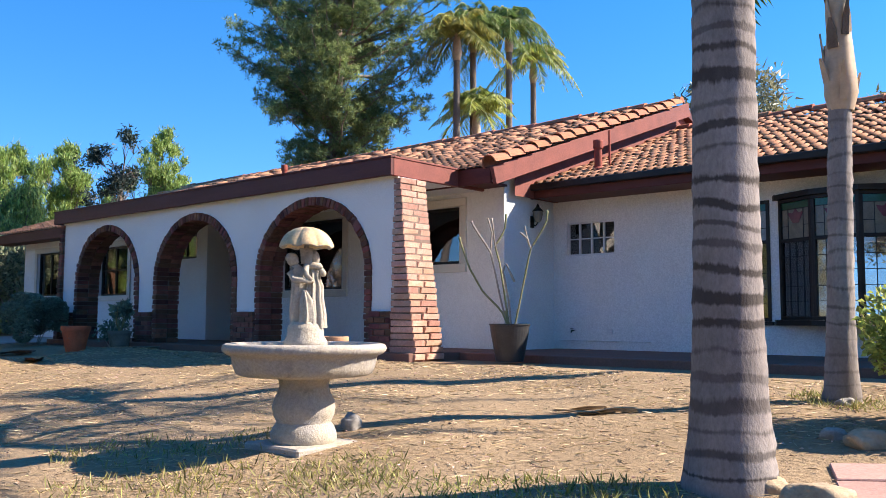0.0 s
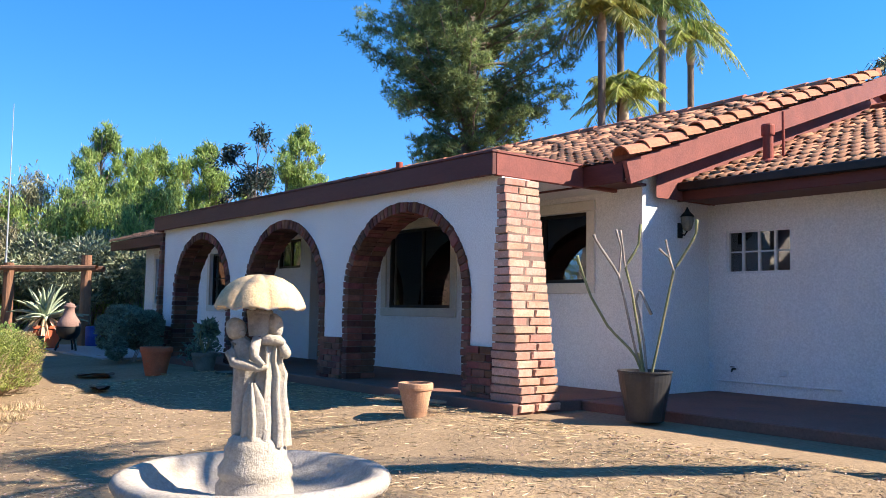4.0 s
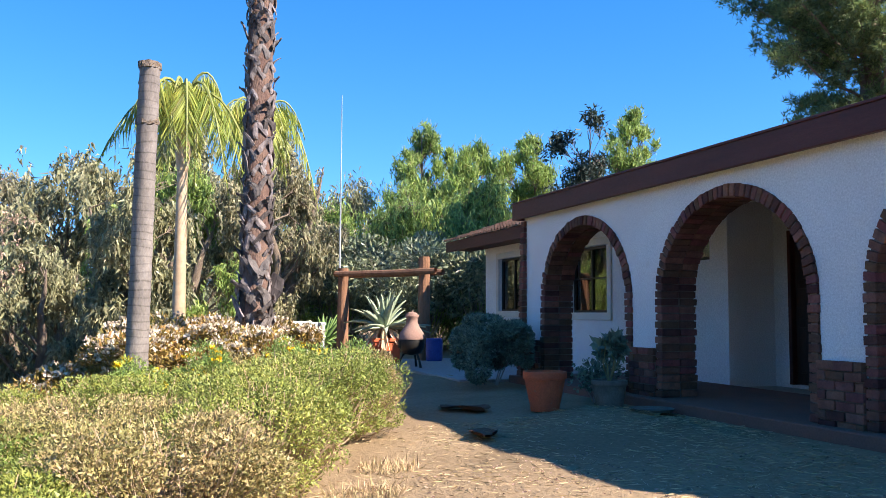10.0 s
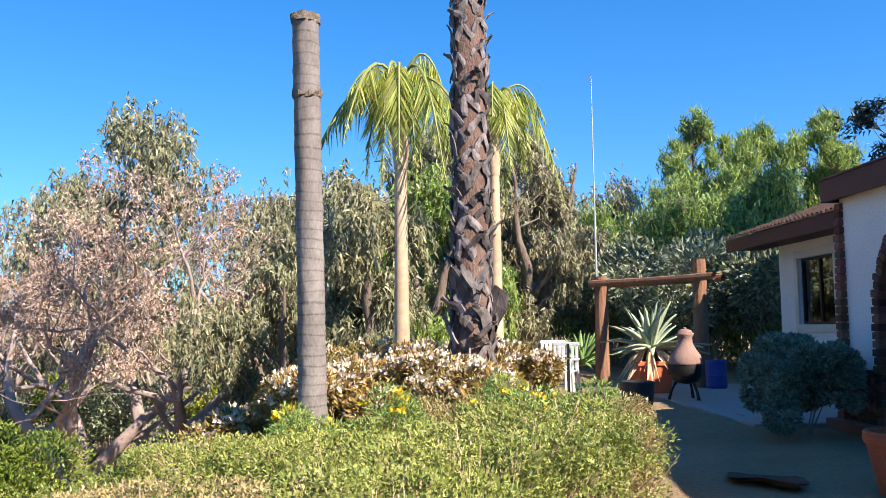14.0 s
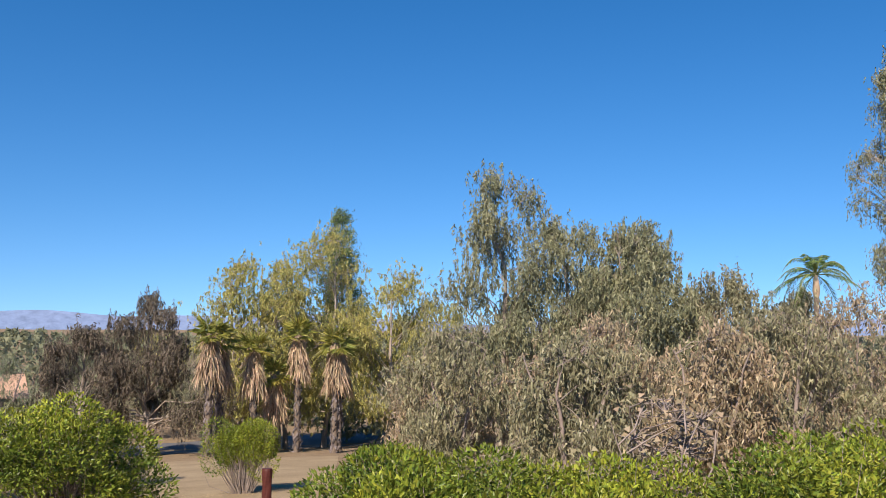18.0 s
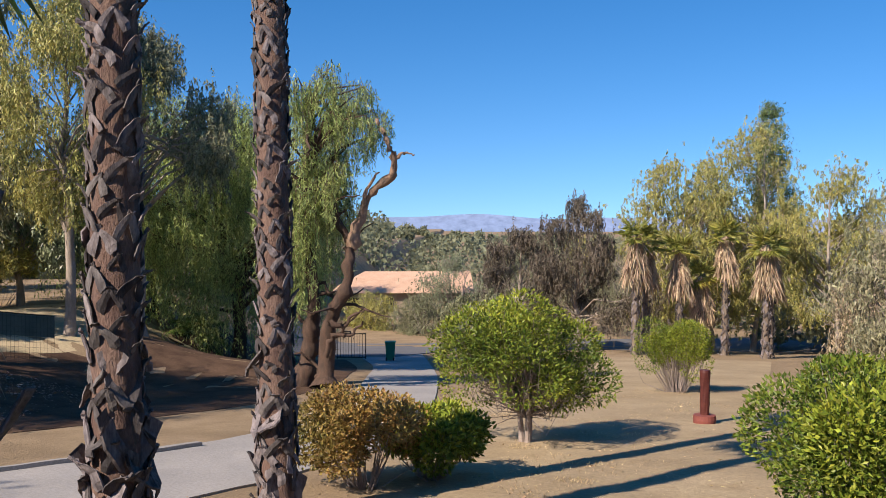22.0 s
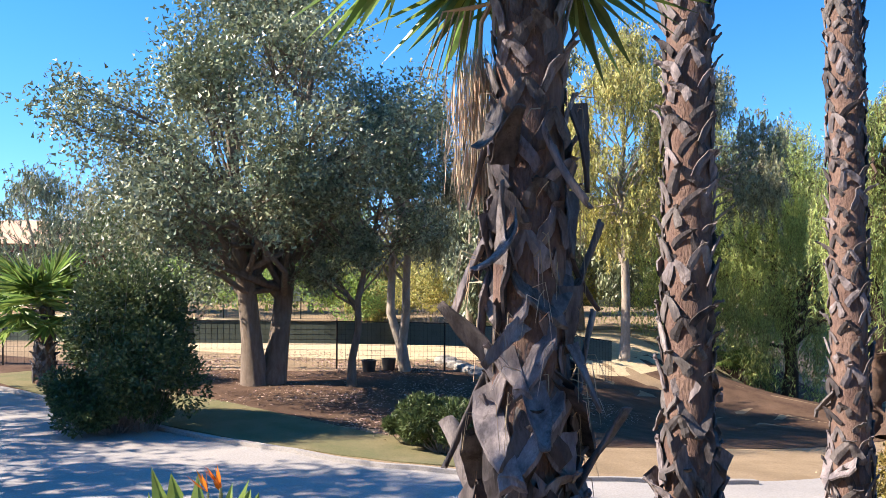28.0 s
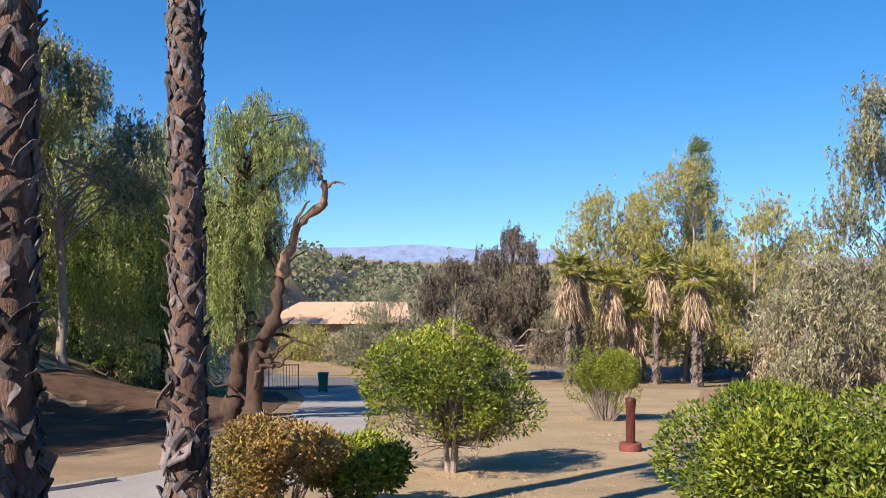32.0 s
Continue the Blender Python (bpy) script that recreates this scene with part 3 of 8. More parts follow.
def lay(parent, x, y, z, sx, sy, sz, turn=0.0, mesh=None):
    """One brick of that size; turn: degrees about y."""
    ob = new("brick", mesh or ONE_BRICK)
    ob.parent = parent
    j = brick_rng.normal(0, 1, 6)
    ob.matrix_basis = Matrix.Translation((x + 0.002 * j[0], y + 0.006 * j[1], z)) @ Matrix.Rotation(radians(turn + 0.8 * j[2]), 4, "Y") @ Matrix.Rotation(0.012 * j[3], 4, "Z") @ Matrix.Diagonal((sx * (1 + 0.015 * j[4]), sy, sz * (1 + 0.03 * j[5]), 1))


def brick_arch(a, b):
    cx, r, h = (a + b) / 2, (b - a) / 2 - RING / 2, CROWN - SPRING - RING / 2
    thing = base("brick_arch", cx, FRONT, 0, "red brick ring lining an arch of the arcade", "arch", "brick arches of the arcade")
    th = np.linspace(0, math.pi, 400)
    x, z = r * np.cos(th), SPRING + h * np.sin(th)
    s = np.concatenate([[0], np.cumsum(np.hypot(np.diff(x), np.diff(z)))])
    n = int(round(s[-1] / 0.082))
    spots = []
    for k in range(n):
        u = (k + 0.5) * s[-1] / n
        px, pz = np.interp(u, s, x), np.interp(u, s, z)
        t = np.interp(u, s, th)
        nx, nz = math.cos(t) / r, math.sin(t) / h
        spots.append((px, pz, math.degrees(math.atan2(nx, nz)) - 90))
    m = int(round((SPRING - 0.06) / 0.082))
    for sg in (-1, 1):
        spots += [(sg * r, 0.06 + (k + 0.5) * (SPRING - 0.06) / m, 0) for k in range(m)]
    for px, pz, turn in spots:
        for y0, y1 in ((-0.028, 0.20), (0.212, THICK + 0.02)):
            lay(thing, px, (y0 + y1) / 2, pz, RING + 0.018 * brick_rng.random(), y1 - y0, 0.070, turn)
    pile = Pile()
    th = np.linspace(0, math.pi, 41)
    ring = []
    for d in (-0.35, 0.35):
        row = [((r + d * RING), 0.06)] + [((r + d * RING) * math.cos(t), SPRING + (h + d * RING) * math.sin(t)) for t in th] + [(-(r + d * RING), 0.06)]
        ring.append(row)
    for i in range(len(ring[0]) - 1):
        (ax, az), (bx, bz), (ox, oz), (qx, qz) = ring[0][i], ring[0][i + 1], ring[1][i], ring[1][i + 1]
        y0, y1 = -0.012, THICK + 0.01
        pile.add([(ax, y0, az), (bx, y0, bz), (qx, y0, qz), (ox, y0, oz), (ax, y1, az), (bx, y1, bz), (qx, y1, qz), (ox, y1, oz)], [(0, 1, 2, 3), (5, 4, 7, 6), (4, 5, 1, 0)])
    weld(pile.out("mortar", MORTAR, thing))


for a, b in ARCHES:
    brick_arch(a, b)


def wainscot(a, b, top=0.60):
    """Brick facing on the foot of a pier."""
    thing = base("brick_plinth", (a + b) / 2, FRONT, 0, "low red brick facing at the foot of a pier", "brickwork", "brick plinths of the arcade")
    w = b - a
    part("mortar", block(-w / 2 + 0.01, w / 2 - 0.01, -0.035, -0.002, -0.2, top - 0.012), MORTAR, thing)
    rows = int(round(top / 0.082)) + 1
    for k in range(rows):
        z = top - (k + 0.5) * 0.082
        x, first = -w / 2, True
        while x < w / 2 - 0.02:
            ln = 0.10 if first and k % 2 else 0.205
            first = False
            ln = min(ln, w / 2 - x)
            if w / 2 - x - ln < 0.04:
                ln = w / 2 - x
            lay(thing, x + ln / 2, -0.03, z, ln - 0.012, 0.055, 0.070)
            x += ln


for a, b in ((-17.5, ARCHES[0][0]), (ARCHES[0][1], ARCHES[1][0]), (ARCHES[1][1], ARCHES[2][0]), (ARCHES[2][1], -7.90)):
    wainscot(a, b)


def buttress(x, sign, label):
    """The tapering brick end of the arcade wall; its foot leans outward."""
    thing = base("brick_buttress", x, FRONT, 0, label, "buttress", "brick buttresses")
    rows = 28
    for k in range(rows):
        z = -0.03 + (k + 0.5) * 2.39 / rows
        out = 0.06 + (0.36 if sign > 0 else 0.04) * (1 - z / 2.42) ** 1.25
        fr = -0.05 - 0.06 * (1 - z / 2.42)
        cut = 0.30 if k % 2 else 0.20
        for y0, y1 in ((fr, fr + cut), (fr + cut + 0.02, 0.45)):
            # sunlit end takes the lighter copy, shaded end the dark brick: light as colour
            lay(thing, sign * (out - 0.05) / 2 , (y0 + y1) / 2, z, out + 0.05, y1 - y0 - 0.006, 0.070, 0, SUNLIT_BRICK if sign > 0 else ONE_BRICK)
    bm = bmesh.new()
    v = [bm.verts.new(p) for p in ((-0.02 * sign, -0.09, -0.1), ((0.385 if sign > 0 else -0.085), -0.09, -0.1), ((0.385 if sign > 0 else -0.085), 0.44, -0.1), (-0.02 * sign, 0.44, -0.1), (-0.02 * sign, -0.035, 2.34), (0.045 * sign, -0.035, 2.34), (0.045 * sign, 0.44, 2.34), (-0.02 * sign, 0.44, 2.34))]
    for q in ((0, 1, 5, 4), (1, 2, 6, 5), (2, 3, 7, 6), (3, 0, 4, 7), (4, 5, 6, 7)):
        bm.faces.new([v[i] for i in q])
    part("mortar", bm, MORTAR, thing)


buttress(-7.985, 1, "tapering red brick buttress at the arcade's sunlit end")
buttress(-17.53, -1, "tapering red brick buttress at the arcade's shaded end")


# ---- windows ----
LEAD = shader("dark_lead_came", (0.04, 0.04, 0.042), (0.06, 0.06, 0.06), 0.5, 5, 60, 0.1, 0.001, metal=0.6)
PEARL = shader("pearly_obscure_glass", (0.50, 0.52, 0.53), (0.40, 0.42, 0.45), 0.15, 12, 70, 0.5, 0.004, spec=0.6, leaf=0.4)
AMBER = shader("cream_obscure_glass", (0.36, 0.33, 0.26), (0.28, 0.26, 0.21), 0.12, 12, 70, 0.3, 0.004, spec=0.6, leaf=0.4)
GREEN_G = shader("green_stained_glass", (0.02, 0.12, 0.07), (0.03, 0.16, 0.11), 0.15, 12, 70, 0.2, 0.002, spec=0.6, leaf=0.3)
BLUE_G = shader("blue_stained_glass", (0.06, 0.07, 0.32), (0.10, 0.08, 0.38), 0.15, 12, 70, 0.2, 0.002, spec=0.6, leaf=0.3)
PLUM_G = shader("plum_stained_glass", (0.22, 0.07, 0.10), (0.28, 0.09, 0.12), 0.15, 12, 70, 0.2, 0.002, spec=0.6, leaf=0.3)


def window(name, opening, y, label, split=(0.5,), bars=(), trim=True, frame_mat=None, recess=0.05, t=0.045, sill=True):
    """A window in an opening of a wall that faces -y: frame, mullions at shares of the width, bars at shares of the height, panes, trim."""
    x0, x1, z0, z1 = opening
    w, h = x1 - x0, z1 - z0
    fm = frame_mat or FRAME
    thing = new(name)
    thing.matrix_world = pose(x0, y, z0)
    tagged(thing, label, kind="structure")
    fr = part("window_frame", block(0, w, recess, recess + 0.06, 0, t), fm, thing)
    part("window_frame", block(0, w, recess, recess + 0.06, h - t, h), fm, thing)
    part("window_frame", block(0, t, recess, recess + 0.06, t, h - t), fm, thing)
    part("window_frame", block(w - t, w, recess, recess + 0.06, t, h - t), fm, thing)
    edges = [t] + [s * w for s in split] + [w - t]
    for s in split:
        part("mullion", block(s * w - t / 2, s * w + t / 2, recess + 0.005, recess + 0.055, t, h - t), fm, thing)
    for a, b in zip(edges, edges[1:]):
        p = part("pane", block(a, b, recess + 0.028, recess + 0.033, t, h - t), GLASS, thing)
        p.visible_shadow = False
    for s in bars:
        part("glazing_bar", block(t, w - t, recess + 0.008, recess + 0.05, s * h - t * 0.3, s * h + t * 0.3), fm, thing)
    if trim:
        b = 0.13
        for c in ((-b, w + b, h + 0.002, h + b), (-b, w + b, -b, -0.002), (-b, -0.002, 0, h), (w + 0.002, w + b, 0, h)):
            part("trim_board", block(c[0], c[1], -0.035, -0.001, c[2], c[3], 0.006), CREAM, thing)
    return thing


window("window_1", W_LEFT, BACK, "dark-framed sliding window with cream trim", trim=True)
window("window_2", W_A, BACK, "dark-framed window reflecting sunlit trees", bars=(0.52,))
window("window_3", W_SMALL, BACK, "small high dark-framed window", trim=False)
w1 = window("window_4", W_1, BACK, "large dark window behind the arch with blinds", split=(0.52,))
window("window_5", W_4, BACK, "dark-framed sliding window with cream trim", split=(0.45,))
window("window_6", W_GRID, WING, "small white-gridded window", split=(0.25, 0.5, 0.75), bars=(0.5,), trim=False, frame_mat=WHITE, recess=0.02, t=0.028)
BLIND = shader("brown_blind_slats", (0.10, 0.085, 0.07), (0.07, 0.06, 0.05), 0.6, 3, 40, 0.1, 0.002)
blind = base("window_blind", -11.9, BACK + 0.17, 1.02, "dark horizontal slatted blind behind the window", "blind")
for k in range(26):
    bm = block(0, 0.72, -0.02, 0.02, -0.0015, 0.0015)
    bmesh.ops.rotate(bm, verts=bm.verts, cent=(0, 0, 0), matrix=Matrix.Rotation(radians(35), 3, "X"))
    bmesh.ops.translate(bm, verts=bm.verts, vec=(0.0, 0, 0.03 + k * 0.045))
    part("slat", bm, BLIND, blind)
roller = base("roller_blind", -9.2, BACK + 0.17, 1.98, "half-raised pale blind behind the window", "blind")
for k in range(4):
    part("slat", block(-0.7, 0.66, -0.012, 0.012, 0.008 + k * 0.052, 0.05 + k * 0.052, 0.004), WHITE, roller)
note = tagged(part("paper_note", block(-7.36, -7.25, WING + 0.055, WING + 0.058, 1.80, 1.92), WHITE), "small white paper stuck inside the gridded window", "note")


def leaded(name, length, height, style, label):
    """One leaded sash along x: plain grid of came below, a tulip light above."""
    thing = new(name)
    tagged(thing, label, kind="structure")
    t, w, h = 0.045, length, height
    rail = h * 0.64
    for c in ((0, w, 0, t), (0, w, h - t, h), (0, t, t, h - t), (w - t, w, t, h - t), (t, w - t, rail, rail + t)):
        part("window_frame", block(c[0], c[1], 0, 0.07, c[2], c[3], 0.004), FRAME, thing)
    low = part("pane", block(t, w - t, 0.030, 0.034, t, rail), GLASS, thing, "clear leaded pane")
    low.visible_shadow = False
    part("pane", block(t, w - t, 0.030, 0.034, rail + t, h - t), PEARL if style == "blue" else AMBER, thing, "pearly obscure pane")
    cols = [t + (w - 2 * t) * s for s in (0.25, 0.5, 0.75)]
    for x in cols:
        part("came", block(x - 0.004, x + 0.004, 0.022, 0.042, t, rail), LEAD, thing)
    for s in (0.2, 0.4, 0.6, 0.8):
        z = t + (rail - t) * s
        part("came", block(t, w - t, 0.023, 0.041, z - 0.004, z + 0.004), LEAD, thing)
    for x in (w * 0.27, w * 0.73):
        part("came", block(x - 0.004, x + 0.004, 0.022, 0.042, rail + t, h - t - 0.09), LEAD, thing)
    for x0, x1, z in ((t, w * 0.27, rail + t + 0.16), (w * 0.73, w - t, rail + t + 0.16), (t, w - t, h - t - 0.09)):
        part("came", block(x0, x1, 0.023, 0.041, z - 0.004, z + 0.004), LEAD, thing)
    part("green_band", block(t, w - t, 0.024, 0.029, h - t - 0.088, h - t), GREEN_G, thing, "deep green glass band")
    c, zt = w / 2, h - t - 0.13

    def shape(nm, pts, material, lab):
        bm = bmesh.new()
        f = bm.faces.new([bm.verts.new((c + x, 0.024, zt + z)) for x, z in pts])
        g = bmesh.ops.extrude_face_region(bm, geom=[f])
        bmesh.ops.translate(bm, verts=[v for v in g["geom"] if isinstance(v, bmesh.types.BMVert)], vec=(0, 0.005, 0))
        part(nm, bm, material, thing, lab)

    petal = BLUE_G if style == "blue" else PLUM_G
    shape("tulip", [(-0.05, -0.14), (-0.11, -0.05), (-0.13, 0.0), (-0.06, -0.015), (-0.035, 0.0), (0, 0.045), (0.035, 0.0), (0.06, -0.015), (0.13, 0.0), (0.11, -0.05), (0.05, -0.14)], petal, "stained-glass tulip")
    if style == "blue":
        shape("tulip_leaf", [(-0.015, -0.15), (0.015, -0.15), (0.04, -0.28), (0.09, -0.36), (-0.09, -0.36), (-0.04, -0.28)], GREEN_G, "green stained-glass leaves")
    ring = Pile()
    a = np.linspace(0, 2 * math.pi, 17)
    ring.add(*tube(np.stack([c + 0.028 * np.cos(a), np.full(17, 0.03), rail - 0.12 + 0.06 * np.sin(a)], 1), 0.005, 4))
    ring.out("came", LEAD, thing)
    return thing


def set_sash(name, p, q, z0, z1, style, label):
    (ax, ay), (bx, by) = p, q
    s = leaded(name, math.hypot(bx - ax, by - ay), z1 - z0, style, label)
    s.matrix_world = pose(ax, ay, z0, 0, 0, math.degrees(math.atan2(by - ay, bx - ax)))


set_sash("window_7", (W_BL[0], WING - 0.02), (W_BL[1], WING - 0.02), W_BL[2], W_BL[3], "blue", "tall leaded window with a blue tulip")
set_sash("window_8", (W_BR[0], WING - 0.02), (W_BR[1], WING - 0.02), W_BR[2], W_BR[3], "blue", "tall leaded window with a blue tulip")
BAY = [(-4.16, WING - 0.03), (-3.66, WING - 0.30), (-3.08, WING - 0.36), (-2.52, WING - 0.03)]
for k in range(3):
    set_sash("window_%d" % (9 + k), BAY[k], BAY[k + 1], 0.50, 2.04, "plum", "leaded bay window light with a plum tulip")
for z0, z1, grow in ((0.43, 0.498, 0.05), (2.042, 2.11, 0.05)):
    bm = bmesh.new()
    pts = [(-4.24, WING), (-4.2, WING - 0.06)] + [(x - 0.01 if i == 0 else x + 0.01, y - grow) for i, (x, y) in enumerate(BAY[1:3])] + [(-2.48, WING - 0.06), (-2.44, WING)]
    f = bm.faces.new([bm.verts.new((x, y, z0)) for x, y in pts])
    g = bmesh.ops.extrude_face_region(bm, geom=[f])
    bmesh.ops.translate(bm, verts=[v for v in g["geom"] if isinstance(v, bmesh.types.BMVert)], vec=(0, 0, z1 - z0))
    bmesh.ops.recalc_face_normals(bm, faces=bm.faces)
    tagged(part("trim_bay", bm, FRAME), "dark timber sill and head of the bay window", kind="structure")
tagged(part("trim_sill", block(-4.95, -4.245, WING - 0.05, WING - 0.001, 0.43, 0.478, 0.006), FRAME), "dark timber window sill", kind="structure")
tagged(part("trim_sill", block(-2.435, -1.75, WING - 0.05, WING - 0.001, 0.43, 0.478, 0.006), FRAME), "dark timber window sill", kind="structure")
CURTAIN = shader("white_curtain", (0.75, 0.73, 0.7), (0.65, 0.63, 0.6), 0.9, 3, 30, 0.2, 0.01, leaf=0.3)
wave = Pile()
xs = np.linspace(-4.12, -3.72, 40)
pv = np.array([(x, WING + 0.14 + 0.02 * math.sin(x * 90), z) for z in (0.42, 2.05) for x in xs])
wave.add(pv, [(i, i + 1, 41 + i, 40 + i) for i in range(39)])
tagged(wave.out("curtain", CURTAIN), "white curtain hanging inside the bay window", "curtain")

# door
door = new("door_1")
door.matrix_world = pose(DOOR[0], BACK + 0.74, DOOR[2])
tagged(door, "dark brown panelled front door in the entry recess", kind="structure")
DW, DH = DOOR[1] - DOOR[0], DOOR[3] - DOOR[2]
DARKWOOD = shader("dark_stained_door", (0.045, 0.022, 0.016), (0.07, 0.035, 0.024), 0.5, 3, 40, 0.3, 0.004, stretch=(3, 3, 0.4))
for c in ((0, 0.06, 0, DH), (DW - 0.06, DW, 0, DH), (0.06, DW - 0.06, DH - 0.06, DH)):
    part("door_frame", block(c[0], c[1], -0.02, 0.12, c[2], c[3], 0.004), BROWN, door)
leaf_ = part("door_leaf", block(0.063, DW - 0.063, 0.05, 0.095, 0.005, DH - 0.063, 0.003), DARKWOOD, door)
for z0, z1 in ((0.15, 0.75), (0.85, 1.25), (1.35, 1.85)):
    for x0, x1 in ((0.13, DW / 2 - 0.03), (DW / 2 + 0.03, DW - 0.13)):
        part("door_panel", block(x0, x1, 0.036, 0.0495, z0, z1, 0.008), DARKWOOD, door)
part("door_handle", block(DW - 0.14, DW - 0.11, 0.0, 0.049, 0.92, 1.04, 0.008), LEAD, door, "dark metal handle")

# ---- fittings on the house ----
IRON = shader("black_iron", (0.02, 0.02, 0.02), (0.035, 0.033, 0.03), 0.5, 6, 60, 0.2, 0.002, metal=0.5)
lantern = base("wall_lantern", -7.66, 10.72, 1.95, "black wall lantern with a glass body", "lamp")
part("backplate", block(0.0, 0.015, -0.045, 0.045, -0.08, 0.10, 0.004), IRON, lantern)
v, q = tube([(0.01, 0, -0.02), (0.07, 0, -0.05), (0.11, 0, 0.0)], 0.01, 6)
arrays("bracket", v, q, IRON, lantern, soft=True)
v, q = lathe([(0.03, 0.0), (0.055, 0.03), (0.075, 0.12), (0.07, 0.17)], 10)
g = arrays("glass_body", v + np.array([0.11, 0, 0]), q, AMBER, lantern, "cloudy glass body")
v, q = lathe([(0.085, 0.165), (0.07, 0.19), (0.03, 0.23), (0.008, 0.28), (0.001, 0.285)], 10)
arrays("cap", v + np.array([0.11, 0, 0]), q, IRON, lantern)
PIPE = shader("rust_red_vent_pipe", (0.33, 0.07, 0.045), (0.27, 0.06, 0.04), 0.7, 4, 50, 0.3, 0.004, dark=(0.16, 0.07, 0.05), dark_scale=9)


def vent(x, y, z, r, h, extra=False):
    thing = base("roof_vent", x, y, z, "rust-red vent pipe standing on the roof", "vent pipe", "vent pipes")
    v, q = lathe([(r * 1.7, -0.03), (r * 1.5, 0.03), (r, 0.06), (r, h)], 18)
    arrays("pipe", v, q, PIPE, thing, soft=False)
    v, q = lathe([(r * 1.25, h - 0.12), (r * 1.3, h - 0.10), (r * 1.3, h - 0.01), (r * 1.2, h + 0.01), (0.001, h + 0.015)], 18)
    arrays("collar", v, q, PIPE, thing)
    if extra:
        v, q = lathe([(0.018, 0), (0.018, h + 0.16), (0.001, h + 0.165)], 8)
        arrays("thin_pipe", v + np.array([0.02, 0.3, 0.05]), q, PIPE, thing)


vent(-6.88, 11.36, 2.74, 0.06, 0.46, True)
vent(-15.4, 12.1, 3.45, 0.055, 0.45)
vent(-9.6, 9.95, 2.78, 0.09, 0.14)
spigot = base("garden_tap", -7.3, WING, 0.33, "small brass garden tap on the wing wall", "tap")
v, q = tube([(0, 0, 0), (0, -0.06, 0), (0, -0.08, -0.03)], 0.012, 6)
arrays("spout", v, q, LEAD, spigot, soft=True)
part("handle", block(-0.03, 0.03, -0.065, -0.05, 0.02, 0.03, 0.003), LEAD, spigot)
tagged(part("wall_pipe", block(-7.55, -6.0, WING - 0.025, WING - 0.002, 0.17, 0.19, 0.004), WHITE), "white painted pipe along the foot of the wall", "pipe")
part_box = tagged(part("vent_cover", block(-6.72, -6.62, WING - 0.03, WING - 0.002, 0.28, 0.36, 0.006), WHITE), "small white wall vent cover", "vent cover")
tagged(part("outlet_cover", block(-17.72, -17.64, BACK - 0.02, BACK - 0.002, 0.42, 0.56, 0.004), WHITE), "small white electrical outlet cover on the wall", "outlet")
lamp = base("ceiling_light", -14.4, 13.9, 2.497, "lit round ceiling lamp seen through the dark window", "lamp")
glow = bpy.data.materials.new("warm_lamp_glow")
glow.use_nodes = True
glow.node_tree.nodes["Principled BSDF"].inputs["Emission Color"].default_value = (1, 0.9, 0.72, 1)
glow.node_tree.nodes["Principled BSDF"].inputs["Emission Strength"].default_value = 6.0
v, q = lathe([(0.001, -0.10), (0.09, -0.085), (0.13, -0.04), (0.14, -0.012)], 20)
arrays("diffuser", v, q, glow, lamp, "glowing glass bowl", soft=True)
v, q = lathe([(0.15, -0.012), (0.15, 0.0)], 20)
arrays("rim", v, q, WHITE, lamp)


# ---- plants ----
GREEN_STALK = shader("yellow_green_palm_stalk", (0.30, 0.32, 0.10), (0.22, 0.25, 0.08), 0.6, 3, 30, 0.2, 0.004)
BARK = shader("grey_brown_bark", (0.17, 0.13, 0.10), (0.25, 0.20, 0.16), 0.95, 3, 30, 0.9, 0.03, stretch=(3, 3, 0.7))
DARK_GREEN = leafy("dark_green_bush_leaves", (0.065, 0.100, 0.038), (0.105, 0.140, 0.050), rough=0.4)
PALE_BARK = shader("pale_peeling_bark", (0.42, 0.36, 0.30), (0.27, 0.22, 0.18), 0.9, 2, 20, 0.6, 0.02, stretch=(2, 2, 0.6))
RED_BARK = shader("reddish_flaking_bark", (0.13, 0.08, 0.058), (0.08, 0.055, 0.043), 0.95, 3, 30, 0.9, 0.03, stretch=(3, 3, 0.8))
TWIG = shader("grey_twigs", (0.36, 0.30, 0.27), (0.27, 0.22, 0.195), 0.95, 3, 30, 0.3, 0.01)
PINE_L = leafy("pine_needles", (0.260, 0.340, 0.120), (0.130, 0.195, 0.085), through_light=0.48)
EUC_L = leafy("grey_green_eucalyptus_leaves", (0.300, 0.300, 0.165), (0.215, 0.225, 0.130))
EUC_DARK = leafy("dark_glossy_leaves", (0.185, 0.228, 0.125), (0.250, 0.282, 0.175), vary=0.6, rough=0.40, spec=0.5, through_light=0.15)
EUC_YEL = leafy("yellow_green_leaves", (0.460, 0.420, 0.120), (0.350, 0.345, 0.115))
PEP_L = leafy("feathery_green_pepper_leaves", (0.450, 0.520, 0.180), (0.330, 0.410, 0.140), through_light=0.46)
DRY_L = leafy("brown_dry_leaves", (0.430, 0.340, 0.215), (0.340, 0.280, 0.180))
GREY_L = leafy("grey_olive_leaves", (0.330, 0.310, 0.180), (0.245, 0.240, 0.145))
BROWN_L = leafy("dull_purple_brown_leaves", (0.20, 0.165, 0.125), (0.14, 0.12, 0.09), spec=0.2)
CIT_L = leafy("bright_citrus_leaves", (0.300, 0.345, 0.042), (0.110, 0.165, 0.025), vary=0.6, rough=0.4, spec=0.3)
ACA_L = leafy("fresh_green_acacia_leaves", (0.300, 0.410, 0.110), (0.210, 0.320, 0.095), through_light=0.42)
HEDGE_L = leafy("hedge_leaves", (0.355, 0.385, 0.095), (0.175, 0.235, 0.052))
